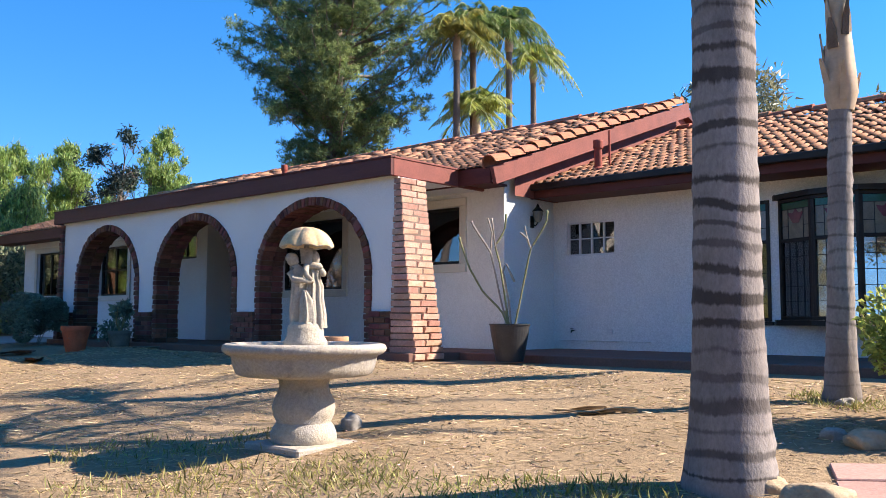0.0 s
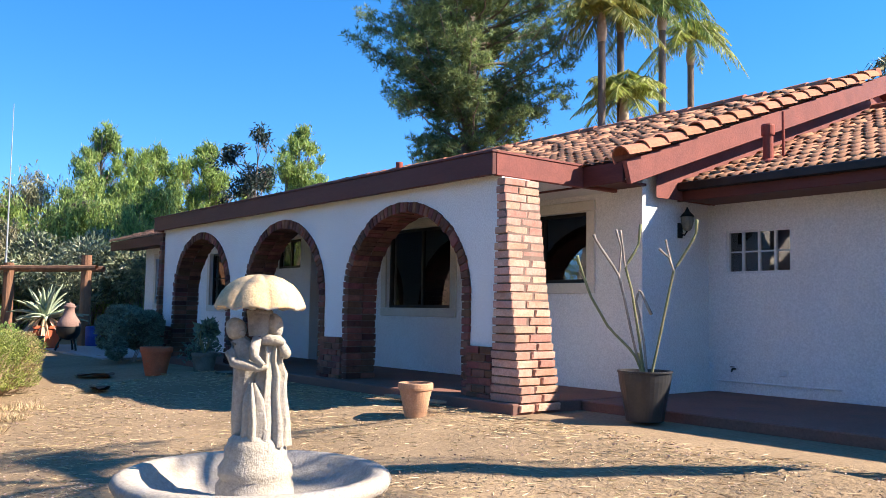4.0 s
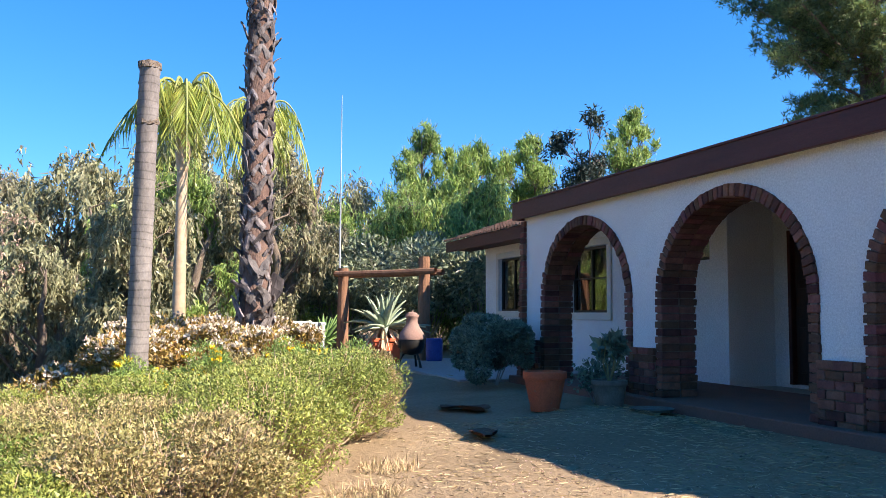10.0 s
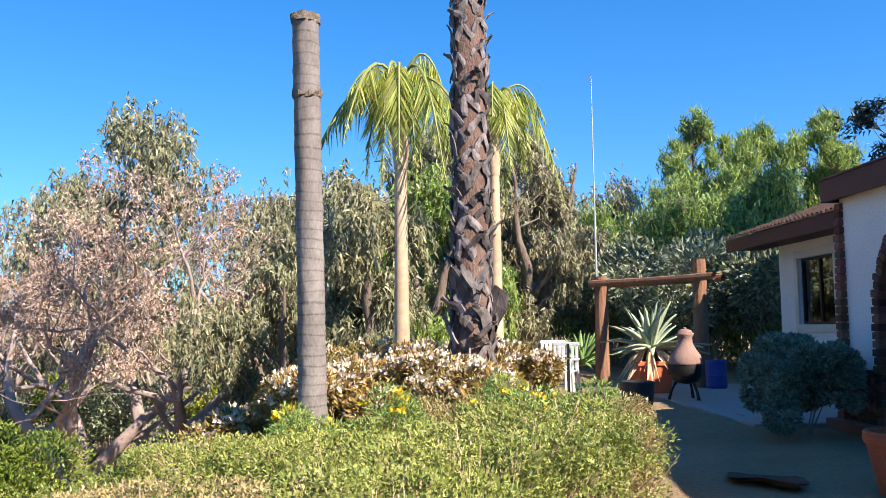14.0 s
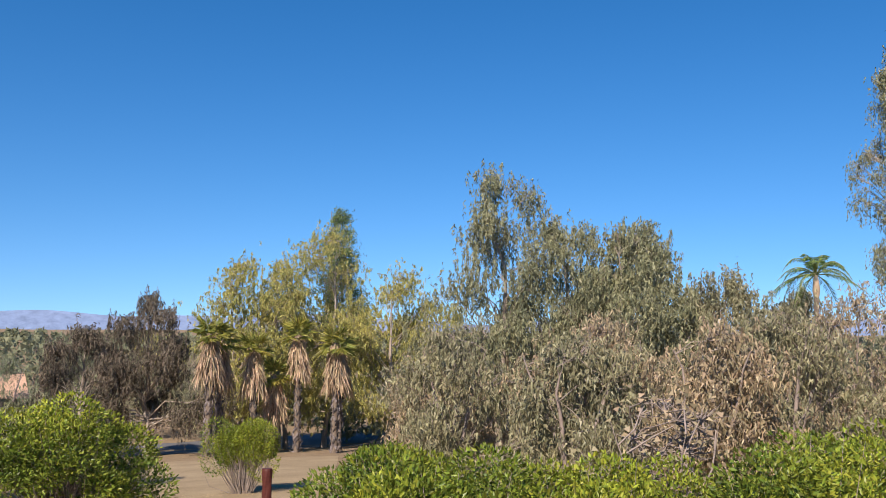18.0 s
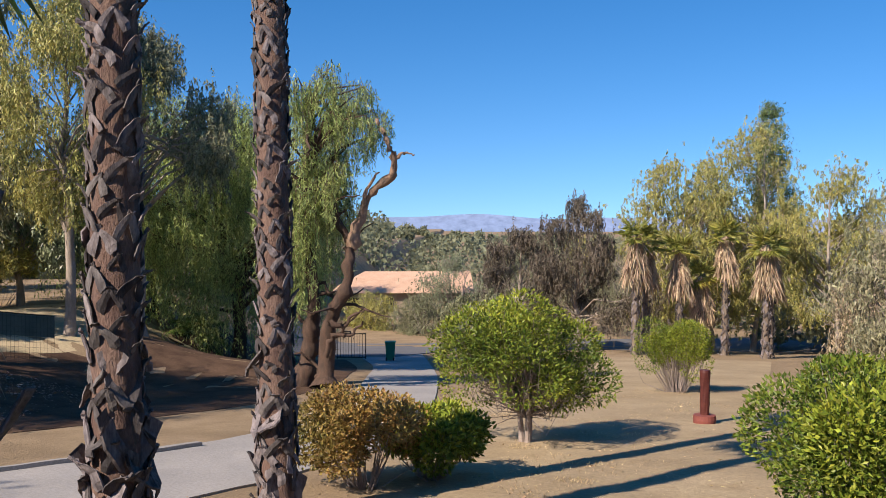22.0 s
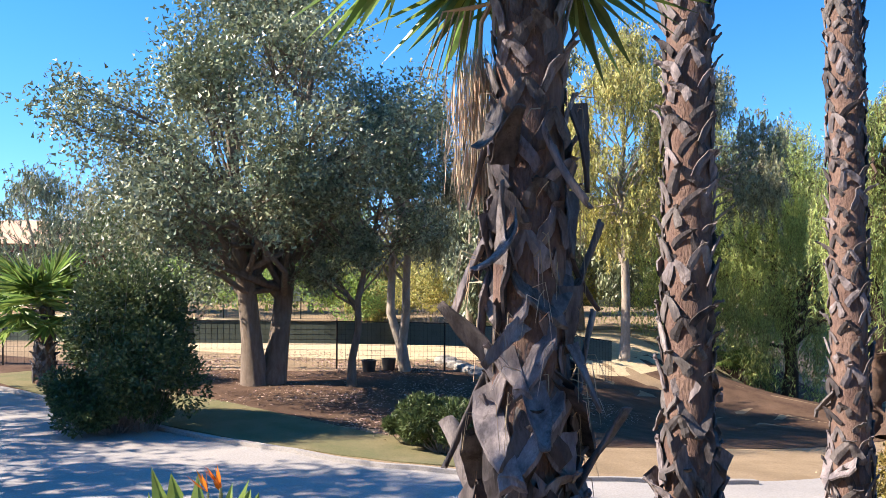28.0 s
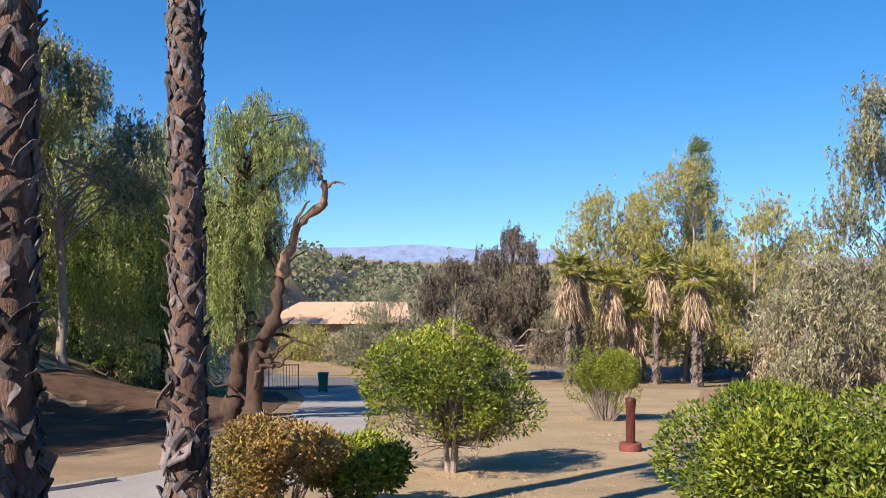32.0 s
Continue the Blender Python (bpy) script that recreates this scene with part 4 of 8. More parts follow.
BLUE_L = leafy("blue_green_shrub_leaves", (0.180, 0.260, 0.195), (0.130, 0.205, 0.150))
PALM_L = leafy("palm_leaflets", (0.208, 0.304, 0.072), (0.128, 0.208, 0.056), rough=0.4, through_light=0.42)
PALM_YEL = leafy("yellowing_palm_leaflets", (0.390, 0.351, 0.078), (0.247, 0.286, 0.065), rough=0.4, through_light=0.42)
PALM_BRIGHT = leafy("bright_yellow_green_leaflets", (0.44, 0.48, 0.11), (0.30, 0.38, 0.09), rough=0.4, through_light=0.42)
SKIRT_L = leafy("straw_coloured_dead_fronds", (0.56, 0.42, 0.28), (0.42, 0.31, 0.20), through_light=0.1)
STRAW = leafy("straw", (0.55, 0.43, 0.25), (0.42, 0.31, 0.17), through_light=0.15)
PETAL_W = leafy("cream_blossom", (0.75, 0.68, 0.55), (0.62, 0.50, 0.38), through_light=0.2)
PETAL_Y = leafy("yellow_blossom", (0.80, 0.55, 0.02), (0.75, 0.45, 0.02), vary=0.2, through_light=0.2)
RUSTY_L = leafy("bronze_tipped_leaves", (0.400, 0.250, 0.070), (0.170, 0.165, 0.050))


def branching(rng, start, way, length, radius, levels, spread=0.7, lift=0.15, kids=(3, 4), shrink=0.68, wobble=0.18, sides=6):
    """Tapered limbs, forking level by level. Returns the tubes and the tips with their directions."""
    pile, tips = Pile(), []

    def limb(p, d, ln, r, lv):
        n = 5
        pts, dirs = [p], d
        for _ in range(n):
            dirs = unit(dirs + rng.normal(0, wobble, 3) + np.array([0, 0, lift * 0.25]))
            pts.append(pts[-1] + dirs * ln / n)
        end = r * (0.55 if lv else 0.25)
        pile.add(*tube(pts, np.linspace(r, end, n + 1), sides if lv > 1 else 4))
        if lv == 0:
            tips.extend([(pts[i], dirs) for i in (2, 3, 4, 5)])
            return
        for k in range(rng.integers(kids[0], kids[1] + 1)):
            at = rng.integers(2, n + 1) if k else n
            nd = unit(dirs + rng.normal(0, spread, 3) + np.array([0, 0, lift]))
            limb(pts[at], nd, ln * shrink * rng.uniform(0.75, 1.2), end * rng.uniform(0.7, 0.95), lv - 1)

    limb(np.array(start, float), unit(np.array(way, float)), length, radius, levels)
    return pile, tips


def shell_points(rng, n, radius, lumps=14, low=-0.5, fill=0.35, z_scale=1.0):
    """Points of an uneven crown: lumps scattered over a ball of that radius, leaves over each lump."""
    c = unit(rng.normal(size=(lumps, 3)))
    c[:, 2] = np.where(c[:, 2] < low, -c[:, 2] * 0.5, c[:, 2])
    c = c * rng.uniform(0.45, 0.85, (lumps, 1))
    r = rng.uniform(0.22, 0.48, lumps)
    k = rng.integers(0, lumps, n)
    d = unit(rng.normal(size=(n, 3)))
    p = c[k] + d * (r[k] * rng.uniform(fill, 1.0, n) ** 0.5)[:, None]
    p[:, 2] *= z_scale
    return p * radius, d


def broadleaf(name, x, y, height, width, leaf_mat, bark, label, category="tree", seed=1, leaves=9000, leaf=0.22, leaf_w=0.10, trunk=0.16, lean=(0, 0), levels=3, hang=0.0, fork=0.25, group="", bare=0.0, stems=1, clump=0.16, z=None, low=0.0, pointed=False, plume=False, masses=0, splay=0.45, gnarl=0.013, tight=0.30):
    """A tree: stems, limbs that curve out to an uneven dome of leaf masses, twigs and leaves in each. hang: length of drooping strands."""
    rng = np.random.default_rng(seed)
    gz = ground_at(x, y) if z is None else z
    thing = base(name, x, y, gz - 0.05, label, category, group)
    wood, lines = Pile(), []
    n = 9
    u = np.linspace(0, 1, n)
    middle = np.outer(u ** 1.3, np.array([lean[0], lean[1], 0]) * height * 0.4)
    middle[:, 2] = u * height * (0.97 if pointed or plume else 0.84)
    for s in range(stems):
        a = 2 * math.pi * s / max(stems, 1) + seed
        off = np.array([math.cos(a), math.sin(a), 0]) * (stems > 1)
        line = middle + off * trunk * 0.8 + np.outer(u ** 1.2, off * width * splay)
        line[1:] += np.cumsum(rng.normal(0, gnarl * height, (n - 1, 3)) * np.array([1, 1, 0.15]), 0)
        wood.add(*tube(line, trunk * np.interp(u, [0, 0.06, 0.5, 1], [1.35, 1.0, 0.7, 0.12]), 8))
        lines.append(line)
    count = masses or int(34 + 5 * width)
    zb = fork * height
    ph = rng.uniform(0, 6.28, 3)
    tips, sizes = [], []
    boughs = count if plume else max(5, count // 5)
    for k in range(count):
        bough = np.random.default_rng(seed * 97 + k % boughs)
        t = min(0.99, max(0.01, (k % boughs + bough.random()) / boughs + rng.normal(0, 0.045)))
        zc = zb + (height - zb) * (0.06 + 0.88 * t)
        a = (k % boughs) * 2.39996 + bough.normal(0, 0.4) + rng.normal(0, 0.24)
        if pointed:
            wide = 1.04 - t
        else:
            wide = (0.62 + 0.38 * math.sin(math.pi * min(1, t * 1.15))) * math.sqrt(max(0.02, 1 - t ** 3.2))
        wide *= width * (1 + 0.20 * math.sin(2 * a + ph[0]) + 0.16 * math.sin(3 * a + ph[1] + 4 * t) + 0.12 * math.sin(9 * t + ph[2]))
        rad = wide * (0.30 + 0.66 * bough.random() ** 0.6) * rng.uniform(0.72, 1.08)
        axis = np.array([np.interp(zc, middle[:, 2], middle[:, i]) for i in range(2)])
        c = np.array([axis[0] + rad * math.cos(a), axis[1] + rad * math.sin(a), zc])
        size = width * rng.uniform(0.20, 0.38) * clump / 0.15 * (0.75 if t > 0.8 else 1.0)
        line = lines[k % stems]
        zs = min(max(zb * rng.uniform(0.75, 1.5), zc - rad * rng.uniform(0.5, 1.0) - 0.06 * height), line[-1, 2])
        p0 = np.array([np.interp(zs, line[:, 2], line[:, i]) for i in range(3)])
        m1 = p0 + (c - p0) * np.array([0.35, 0.35, 0.45]) + rng.normal(0, 0.05, 3) * width
        m2 = p0 + (c - p0) * np.array([0.72, 0.72, 0.82]) + rng.normal(0, 0.04, 3) * width
        r0 = max(0.016, trunk * 0.36 * (1.15 - t))
        wood.add(*tube([p0, m1, m2, c], [r0, r0 * 0.7, r0 * 0.45, 0.012], 5))
        for j in range(7):
            e = unit(rng.normal(0, 1, 3)) * size * rng.uniform(0.4, 1.0) * np.array([1, 1, 0.8])
            if plume:
                e = e * np.array([0.55, 0.55, 0.4]) + np.array([0, 0, size * rng.uniform(0.3, 1.7)])
            wood.add(*tube([m2, (m2 + c + e) / 2 + rng.normal(0, 0.08, 3) * size, c + e], [0.012, 0.009, 0.004], 3))
            if rng.random() >= bare:
                tips.append(c + e)
                sizes.append(size)
    allv = np.concatenate(wood.v)
    arrays("limbwork", allv, np.concatenate(wood.q), bark, thing, soft=True)
    if leaves:
        tp, sz = np.array(tips), np.array(sizes)
        leaves = int(leaves * 1.15)
        k = rng.choice(len(tp), leaves, p=sz ** 1.6 / (sz ** 1.6).sum())
        if hang:
            per = 5
            shift = rng.normal(0, 0.34, (len(tp), per, 3)) * sz[:, None, None]
            reach = hang * rng.uniform(0.25, 1.0, (len(tp), per))
            j = rng.integers(0, per, leaves)
            p = tp[k] + shift[k, j] + rng.normal(0, 0.04, (leaves, 3)) * (1 + leaf)
            p[:, 2] -= rng.random(leaves) ** 1.15 * reach[k, j]
            d = rng.normal(0, 0.5, (leaves, 3)) + np.array([0, 0, -1.0])
        else:
            p = tp[k] + rng.normal(0, tight, (leaves, 3)) * sz[k][:, None] * np.array([1, 1, 0.8])
            d = rng.normal(size=(leaves, 3)) + np.array([0, 0, 0.2])
            if plume:
                p[:, 2] += rng.uniform(-0.3, 0.6, leaves) * sz[k]
                d[:, 2] += 1.4
        p[:, 2] = np.maximum(p[:, 2], 0.15)
        keep = p[:, 2] > low * rng.uniform(0.7, 1.2, leaves)
        arrays("crown", *blades(p[keep], d[keep], leaf * 1.12, leaf_w * 1.1, rng, plain=True), leaf_mat, thing)
    return thing


def bare_tree(name, x, y, height, width, bark, leaf_mat, label, seed=1, stems=3, leaves=2500, levels=5, leaf=0.09, trunk=0.19, category="tree"):
    """A leafless spreading tree: stems from one foot, forking down to fine twigs, a few dry leaves left."""
    rng = np.random.default_rng(seed)
    thing = base(name, x, y, ground_at(x, y) - 0.05, label, category)
    wood, tips = Pile(), []
    for s in range(stems):
        a = 2 * math.pi * s / stems + seed
        d = np.array([math.cos(a) * 0.6, math.sin(a) * 0.6, 1.0])
        b, tp_ = branching(rng, d * np.array([0.15, 0.15, 0]), d, height * 0.40, trunk * rng.uniform(0.75, 1.0), levels, 0.56, 0.22, (2, 4), 0.66, 0.17, 6)
        wood.v += b.v
        wood.q += [q + wood.n for q in b.q]
        wood.n += b.n
        tips += tp_
    v = np.concatenate(wood.v)
    t = np.array([p for p, _ in tips])
    k = np.array([width / np.percentile(np.abs(t[:, 0]), 96), width / np.percentile(np.abs(t[:, 1]), 96), height / t[:, 2].max()])
    arrays("limbwork", v * k, np.concatenate(wood.q), bark, thing, soft=True)
    if leaves:
        i = rng.integers(0, len(t), leaves)
        p = t[i] * k + rng.normal(0, 0.06, (leaves, 3))
        p = p[p[:, 2] > height * 0.34]
        leaves = len(p)
        arrays("dry_leaves", *blades(p, rng.normal(0, 0.6, (leaves, 3)) + np.array([0, 0, -0.6]), leaf, leaf * 0.45, rng, 0.2), leaf_mat, thing)
    return thing


def shrub(name, x, y, radius, height, leaf_mat, label, seed=1, leaves=9000, leaf=0.06, leaf_w=0.035, z=None, category="shrub", flower=None, flowers=0, flower_size=0.05, twigs=40, lumps=16, stretch=(1, 1), group="", boxy=False, dome=False, fill=0.35, raised=0.0, twig_mat=None):
    """A low plant: twigs from the foot, an uneven mass of leaves, flowers on its skin."""
    rng = np.random.default_rng(seed)
    gz = ground_at(x, y) if z is None else z
    thing = base(name, x, y, gz - 0.02, label, category, group)
    p, d = shell_points(rng, leaves, 1.0, lumps, low=-0.95 if raised else -0.35, fill=fill)
    if boxy:
        p = np.sign(p) * np.abs(p) ** 0.62 * np.array([0.95, 0.95, 1.0])
    if dome:
        d = unit(rng.normal(size=(leaves, 3)))
        p = d * rng.uniform(0.55, 1.0, (leaves, 1)) ** 0.4 * (1 + 0.10 * np.sin(d[:, :1] * 11 + 2) * np.sin(d[:, 1:2] * 8 + d[:, 2:] * 7))
    sc = np.array([radius * stretch[0], radius * stretch[1], height * 0.52])
    p = p * sc * np.array([1, 1, 1 - raised]) + np.array([0, 0, height * (0.47 + 0.5 * raised)])
    p[:, 2] = np.maximum(p[:, 2], 0.03)
    arrays("foliage", *blades(p, d + rng.normal(0, 0.7, d.shape) + np.array([0, 0, 0.3]), leaf, leaf_w, rng, 0.2, leaves > 12000 and leaf < 0.055), leaf_mat, thing)
    pile = Pile()
    for k in range(twigs):
        e = p[rng.integers(0, leaves)] * 1.03
        s = e * np.array([0.22, 0.22, 0.0]) if not raised else np.array([0.04 * rng.normal(), 0.04 * rng.normal(), height * rng.uniform(0.16, 0.4)])
        m = (s + e) / 2 + rng.normal(0, 0.08, 3) * radius - np.array([0, 0, 0.08 * height if raised else 0])
        pile.add(*tube([s, m, e], [0.012, 0.007, 0.0025], 3 if twigs > 200 else 4))
    if raised:
        for k in range(3):
            a = k * 2.1 + seed
            pile.add(*tube([(0.08 * math.cos(a), 0.08 * math.sin(a), 0), (0.12 * math.cos(a), 0.12 * math.sin(a), height * 0.2), (0.3 * math.cos(a), 0.3 * math.sin(a), height * 0.5)], [0.06, 0.05, 0.025], 7))
    pile.out("twig_mass", twig_mat or TWIG, thing)
    if flowers:
        q = p[rng.integers(0, leaves, flowers * 3)]
        q = q[np.argsort(-(q / sc * 1.0)[:, 2] + rng.normal(0, 0.35, len(q)))][:flowers]
        n = 13
        pp = np.repeat(q * 1.03, n, 0)
        pp = pp + unit(rng.normal(size=pp.shape)) * flower_size * 0.45 * np.array([1, 1, 0.5])
        arrays("blossom", *blades(pp, rng.normal(size=pp.shape) + np.array([0, 0, 0.5]), flower_size * 0.5, flower_size * 0.4, rng), flower, thing)
    return thing


def frond(rng, way, length, droop, n_leaf=46, leaf=0.42, width=0.03, hang=0.55):
    """A feather leaf: stalk points and leaflets, from the origin along way."""
    s = np.linspace(0, 1, 10)
    way = unit(np.array(way, float))
    p = np.outer(s * length, way)
    p[:, 2] -= droop * length * s ** 2.2
    t = np.linspace(0.16, 1, n_leaf)
    q = np.stack([np.interp(t, s, p[:, i]) for i in range(3)], 1)
    tan = unit(np.gradient(q, axis=0))
    side = unit(np.cross(tan, np.array([0, 0, 1.0])))
    ll = leaf * np.sin(np.clip(t * 1.05, 0, 1) * math.pi * 0.86 + 0.3)
    v, f, n = [], [], 0
    for sg in (1, -1):
        d = side * sg + tan * 0.55 + np.array([0, 0, -hang]) + rng.normal(0, 0.16, (n_leaf, 3))
        a, b = blades(q, d, ll, width, rng)
        v.append(a)
        f.append(b + n)
        n += len(a)
    stalk = tube(p, np.linspace(0.035, 0.008, 10), 5)
    return np.concatenate(v), np.concatenate(f), stalk


def feather_palm(name, x, y, height, label, seed=1, fronds=18, length=2.2, trunk_r=0.14, top_r=0.10, lean=(0, 0), leaf_mat=None, trunk_mat=None, z=None, droop=0.75, group="", shaft=1.2, leaf=0.42, trunk=True, width=0.03, hang=0.55, rise=(-0.15, 1.25), n_leaf=46):
    rng = np.random.default_rng(seed)
    gz = ground_at(x, y) if z is None else z
    thing = base(name, x, y, gz - 0.05, label, "palm tree", group)
    s = np.linspace(0, 1, 26)
    line = np.stack([lean[0] * s ** 1.5, lean[1] * s ** 1.5, s * height], 1)
    if trunk:
        r = np.interp(s, [0, 0.06, 0.2, 1], [trunk_r * 1.35, trunk_r, trunk_r * 0.9, top_r])
        pile = Pile()
        pile.add(*tube(line, r, 12))
        pile.out("trunk", trunk_mat or BARK, thing, soft=True)
    if shaft:
        sp = np.array([[0, 0, 0], [0, 0, 0.25], [0, 0, 0.6], [0, 0, 1.0]]) * shaft + line[-1]
        pile = Pile()
        pile.add(*tube(sp, [top_r * 1.1, top_r * 1.5, top_r * 1.2, top_r * 0.6], 10))
        pile.out("crownshaft", SKIRT_L, thing, "straw-brown leaf bases", soft=True)
    head = line[-1] + np.array([0, 0, shaft * 0.9])
    for k in range(fronds):
        a = k * 2.4 + rng.normal(0, 0.15)
        e = rng.uniform(*rise) if k % 3 else rng.uniform(0.5, 1.4)
        w = np.array([math.cos(a) * math.cos(e), math.sin(a) * math.cos(e), math.sin(e)])
        v, q, st = frond(rng, w, length * rng.uniform(0.8, 1.1), droop * rng.uniform(0.7, 1.25), n_leaf, leaf=leaf, width=width, hang=hang)
        one_frond(v + head, q, st[0] + head, st[1], leaf_mat or PALM_L, thing)
    return thing


def one_frond(v, q, sv, sq, material, thing):
    leaf = arrays("frond", v, q, material, thing)
    arrays("stalk", sv, sq, GREEN_STALK, leaf)
    return leaf


def fan_leaf(rng, way, length, petiole, droop=0.2, segs=24):
    """A fan leaf: a stalk and a disc of narrow folded segments."""
    way = unit(np.array(way, float))
    hub = way * petiole + np.array([0, 0, -droop * petiole * 0.3])
    side = unit(np.cross(way, np.array([0, 0, 1.0]) + 1e-3))
    a = np.linspace(-1.9, 1.9, segs)
    d = np.cos(a)[:, None] * way + np.sin(a)[:, None] * side + np.array([0, 0, -droop]) + rng.normal(0, 0.06, (segs, 3))
    v, q = blades(np.repeat(hub[None], segs, 0), d, length, length * 0.13, rng, 0.25)
    return v, q, tube([np.zeros(3), hub * 0.5 + np.array([0, 0, 0.04]), hub], [0.02, 0.016, 0.012], 4)


def pine(name, x, y, height, width, label, seed=2, bottom=0.28):
    """A tall conifer: whorls of upswept limbs with tufts of needles."""
    rng = np.random.default_rng(seed)
    gz = ground_at(x, y)
    thing = base(name, x, y, gz - 0.05, label, "pine tree")
    wood, pts = Pile(), []
    wood.add(*tube([(0, 0, 0), (0.1, 0, height * 0.3), (0, 0.1, height * 0.7), (0, 0, height)], [0.38, 0.3, 0.18, 0.03], 9))
    for k in range(165):
        s = rng.uniform(bottom, 0.98)
        a = rng.uniform(0, 2 * math.pi)
        ln = width * (0.30 + 0.75 * math.sin(math.pi * min(1, (1.02 - s) / (1.02 - bottom)) ** 0.8)) * rng.uniform(0.5, 1.15)
        d = np.array([math.cos(a), math.sin(a), 0.30])
        p = np.array([[0, 0, s * height]]) + np.outer(np.linspace(0, 1, 6), d) * ln
        p[:, 2] += np.array([0, -0.02, -0.03, 0, 0.05, 0.12]) * ln
        p += rng.normal(0, 0.06, p.shape)
        wood.add(*tube(p, np.linspace(0.055, 0.012, 6), 4))
        for t in np.linspace(0.4, 1.02, 5):
            c = np.array([np.interp(t, np.linspace(0, 1, 6), p[:, i]) for i in range(3)]) + rng.normal(0, 0.16, 3)
            for _ in range(16):
                pts.append(c + unit(rng.normal(0, 1, 3)) * rng.uniform(0.05, 0.52) * np.array([1, 1, 0.62]))
    wood.out("trunk", BARK, thing, soft=True)
    c = np.array(pts)
    n = 20
    d = unit(rng.normal(size=(len(c) * n, 3)) + np.array([0, 0, 0.55]))
    arrays("needles", *blades(np.repeat(c, n, 0) + d * 0.04, d, 0.15, 0.026, rng, plain=True), PINE_L, thing)
    return thing


# boots: the split stubs of cut fronds on a fan palm's trunk
BOOT = shader("weathered_palm_boots", (0.095, 0.082, 0.084), (0.235, 0.205, 0.20), 0.9, 9, 60, 0.8, 0.01, vary=0.6, by="object", dark=(0.06, 0.048, 0.045), dark_scale=8, dark_at=0.56, stretch=(1.5, 1.5, 0.5))
FIBRE = shader("fibrous_palm_trunk", (0.15, 0.092, 0.076), (0.25, 0.165, 0.13), 1.0, 8, 50, 1.0, 0.03, dark=(0.05, 0.04, 0.035), dark_scale=6, stretch=(1, 1, 0.35))


def boot_mesh(seed):
    """A split stub: two straps that rise along the trunk and meet in a blunt tip standing off it. x across, z up, y outward."""
    rng = np.random.default_rng(seed)
    v, f = [], []
    tip = np.array([rng.normal(0, 0.06), 0.34 + 0.10 * rng.normal(), 0.62 + 0.1 * rng.normal()])
    cut = rng.uniform(0.15, 0.55)
    for sg in (-1, 1):
        foot = np.array([sg * (0.52 + 0.05 * rng.normal()), -0.02, -0.42 + 0.08 * rng.normal()])
        bend = np.array([sg * 0.30, 0.13 + 0.03 * rng.normal(), 0.12])
        line = [foot, (foot + bend) / 2 + np.array([sg * 0.04, 0.03, 0]), bend, (bend + tip) / 2 + np.array([0, 0.03, 0.02]), tip, tip + np.array([rng.normal(0, 0.08), cut * 0.5, cut * 0.45])]
        n = len(v)
        for i, c in enumerate(line):
            w = (0.20, 0.21, 0.20, 0.17, 0.15, 0.13)[i] * (1 + 0.15 * rng.normal())
            a = np.array([0.75 * w, 0.02, -sg * -0.65 * w]) if i < 4 else np.array([w, 0.0, 0.05 * rng.normal()])
            a[2] = abs(a[2]) * (1 if i >= 4 else 1) * (-sg) * -1 if i < 4 else a[2]
            ridge = np.array([0, 0.05, 0.0])
            v += [tuple(c - a), tuple(c + ridge), tuple(c + a), tuple(c - a * 0.9 - np.array([0, 0.07, 0])), tuple(c + a * 0.9 - np.array([0, 0.07, 0]))]
        for i in range(len(line) - 1):
            a, b = n + i * 5, n + i * 5 + 5
            f += [(a, a + 1, b + 1, b), (a + 1, a + 2, b + 2, b + 1), (a + 3, a, b, b + 3), (a + 2, a + 4, b + 4, b + 2), (a + 4, a + 3, b + 3, b + 4)]
        e = n + (len(line) - 1) * 5
        f += [(e, e + 1, e + 2, e + 4), (e, e + 4, e + 3)]
    me = bpy.data.meshes.new("boot")
    me.from_pydata(v, [], f)
    me.materials.append(BOOT)
    return me


BOOTS = [boot_mesh(s) for s in range(7)]


def strap_mesh(seed):
    """A curled dead leaf base: a tapering trough that bends over and hangs. y outward, z up."""
    rng = np.random.default_rng(seed)
    n = 9
    bend, twist = rng.uniform(-0.9, 0.3), rng.normal(0, 0.7)
    p, way, v = np.zeros(3), rng.uniform(-1.45, -1.05), []
    for i in range(n):
        s = i / (n - 1)
        e = way - bend * s
        d = np.array([0.10 * math.sin(3 * s + seed), math.cos(e), math.sin(e)])
        nrm = np.array([0, -math.sin(e), math.cos(e)])
        w = 0.17 * (1 - 0.6 * s) * (1 + 0.12 * rng.normal())
        side = np.array([math.cos(twist * s), 0, 0]) + nrm * math.sin(twist * s)
        cup = 0.05 * (1 - 0.3 * s)
        for lift in (0.0, -0.022):
            for u in (-1, -0.5, 0, 0.5, 1):
                v.append(p + side * u * w + nrm * (cup * (u * u - 0.4) + lift))
        p = p + d * 0.115
    f = []
    for i in range(n - 1):
        a, b = i * 10, i * 10 + 10
        f += [(a + k, a + k + 1, b + k + 1, b + k) for k in range(4)] + [(b + 5 + k, b + 6 + k, a + 6 + k, a + 5 + k) for k in range(4)]
        f += [(a, b, b + 5, a + 5), (b + 4, a + 4, a + 9, b + 9)]
    e = (n - 1) * 10
    f += [(e + k, e + k + 1, e + k + 6, e + k + 5) for k in range(4)]
    me = bpy.data.meshes.new("boot_strap")
    me.from_pydata([tuple(q) for q in v], [], f)
    me.polygons.foreach_set("use_smooth", [True] * len(f))
    me.materials.append(BOOT)
    return me


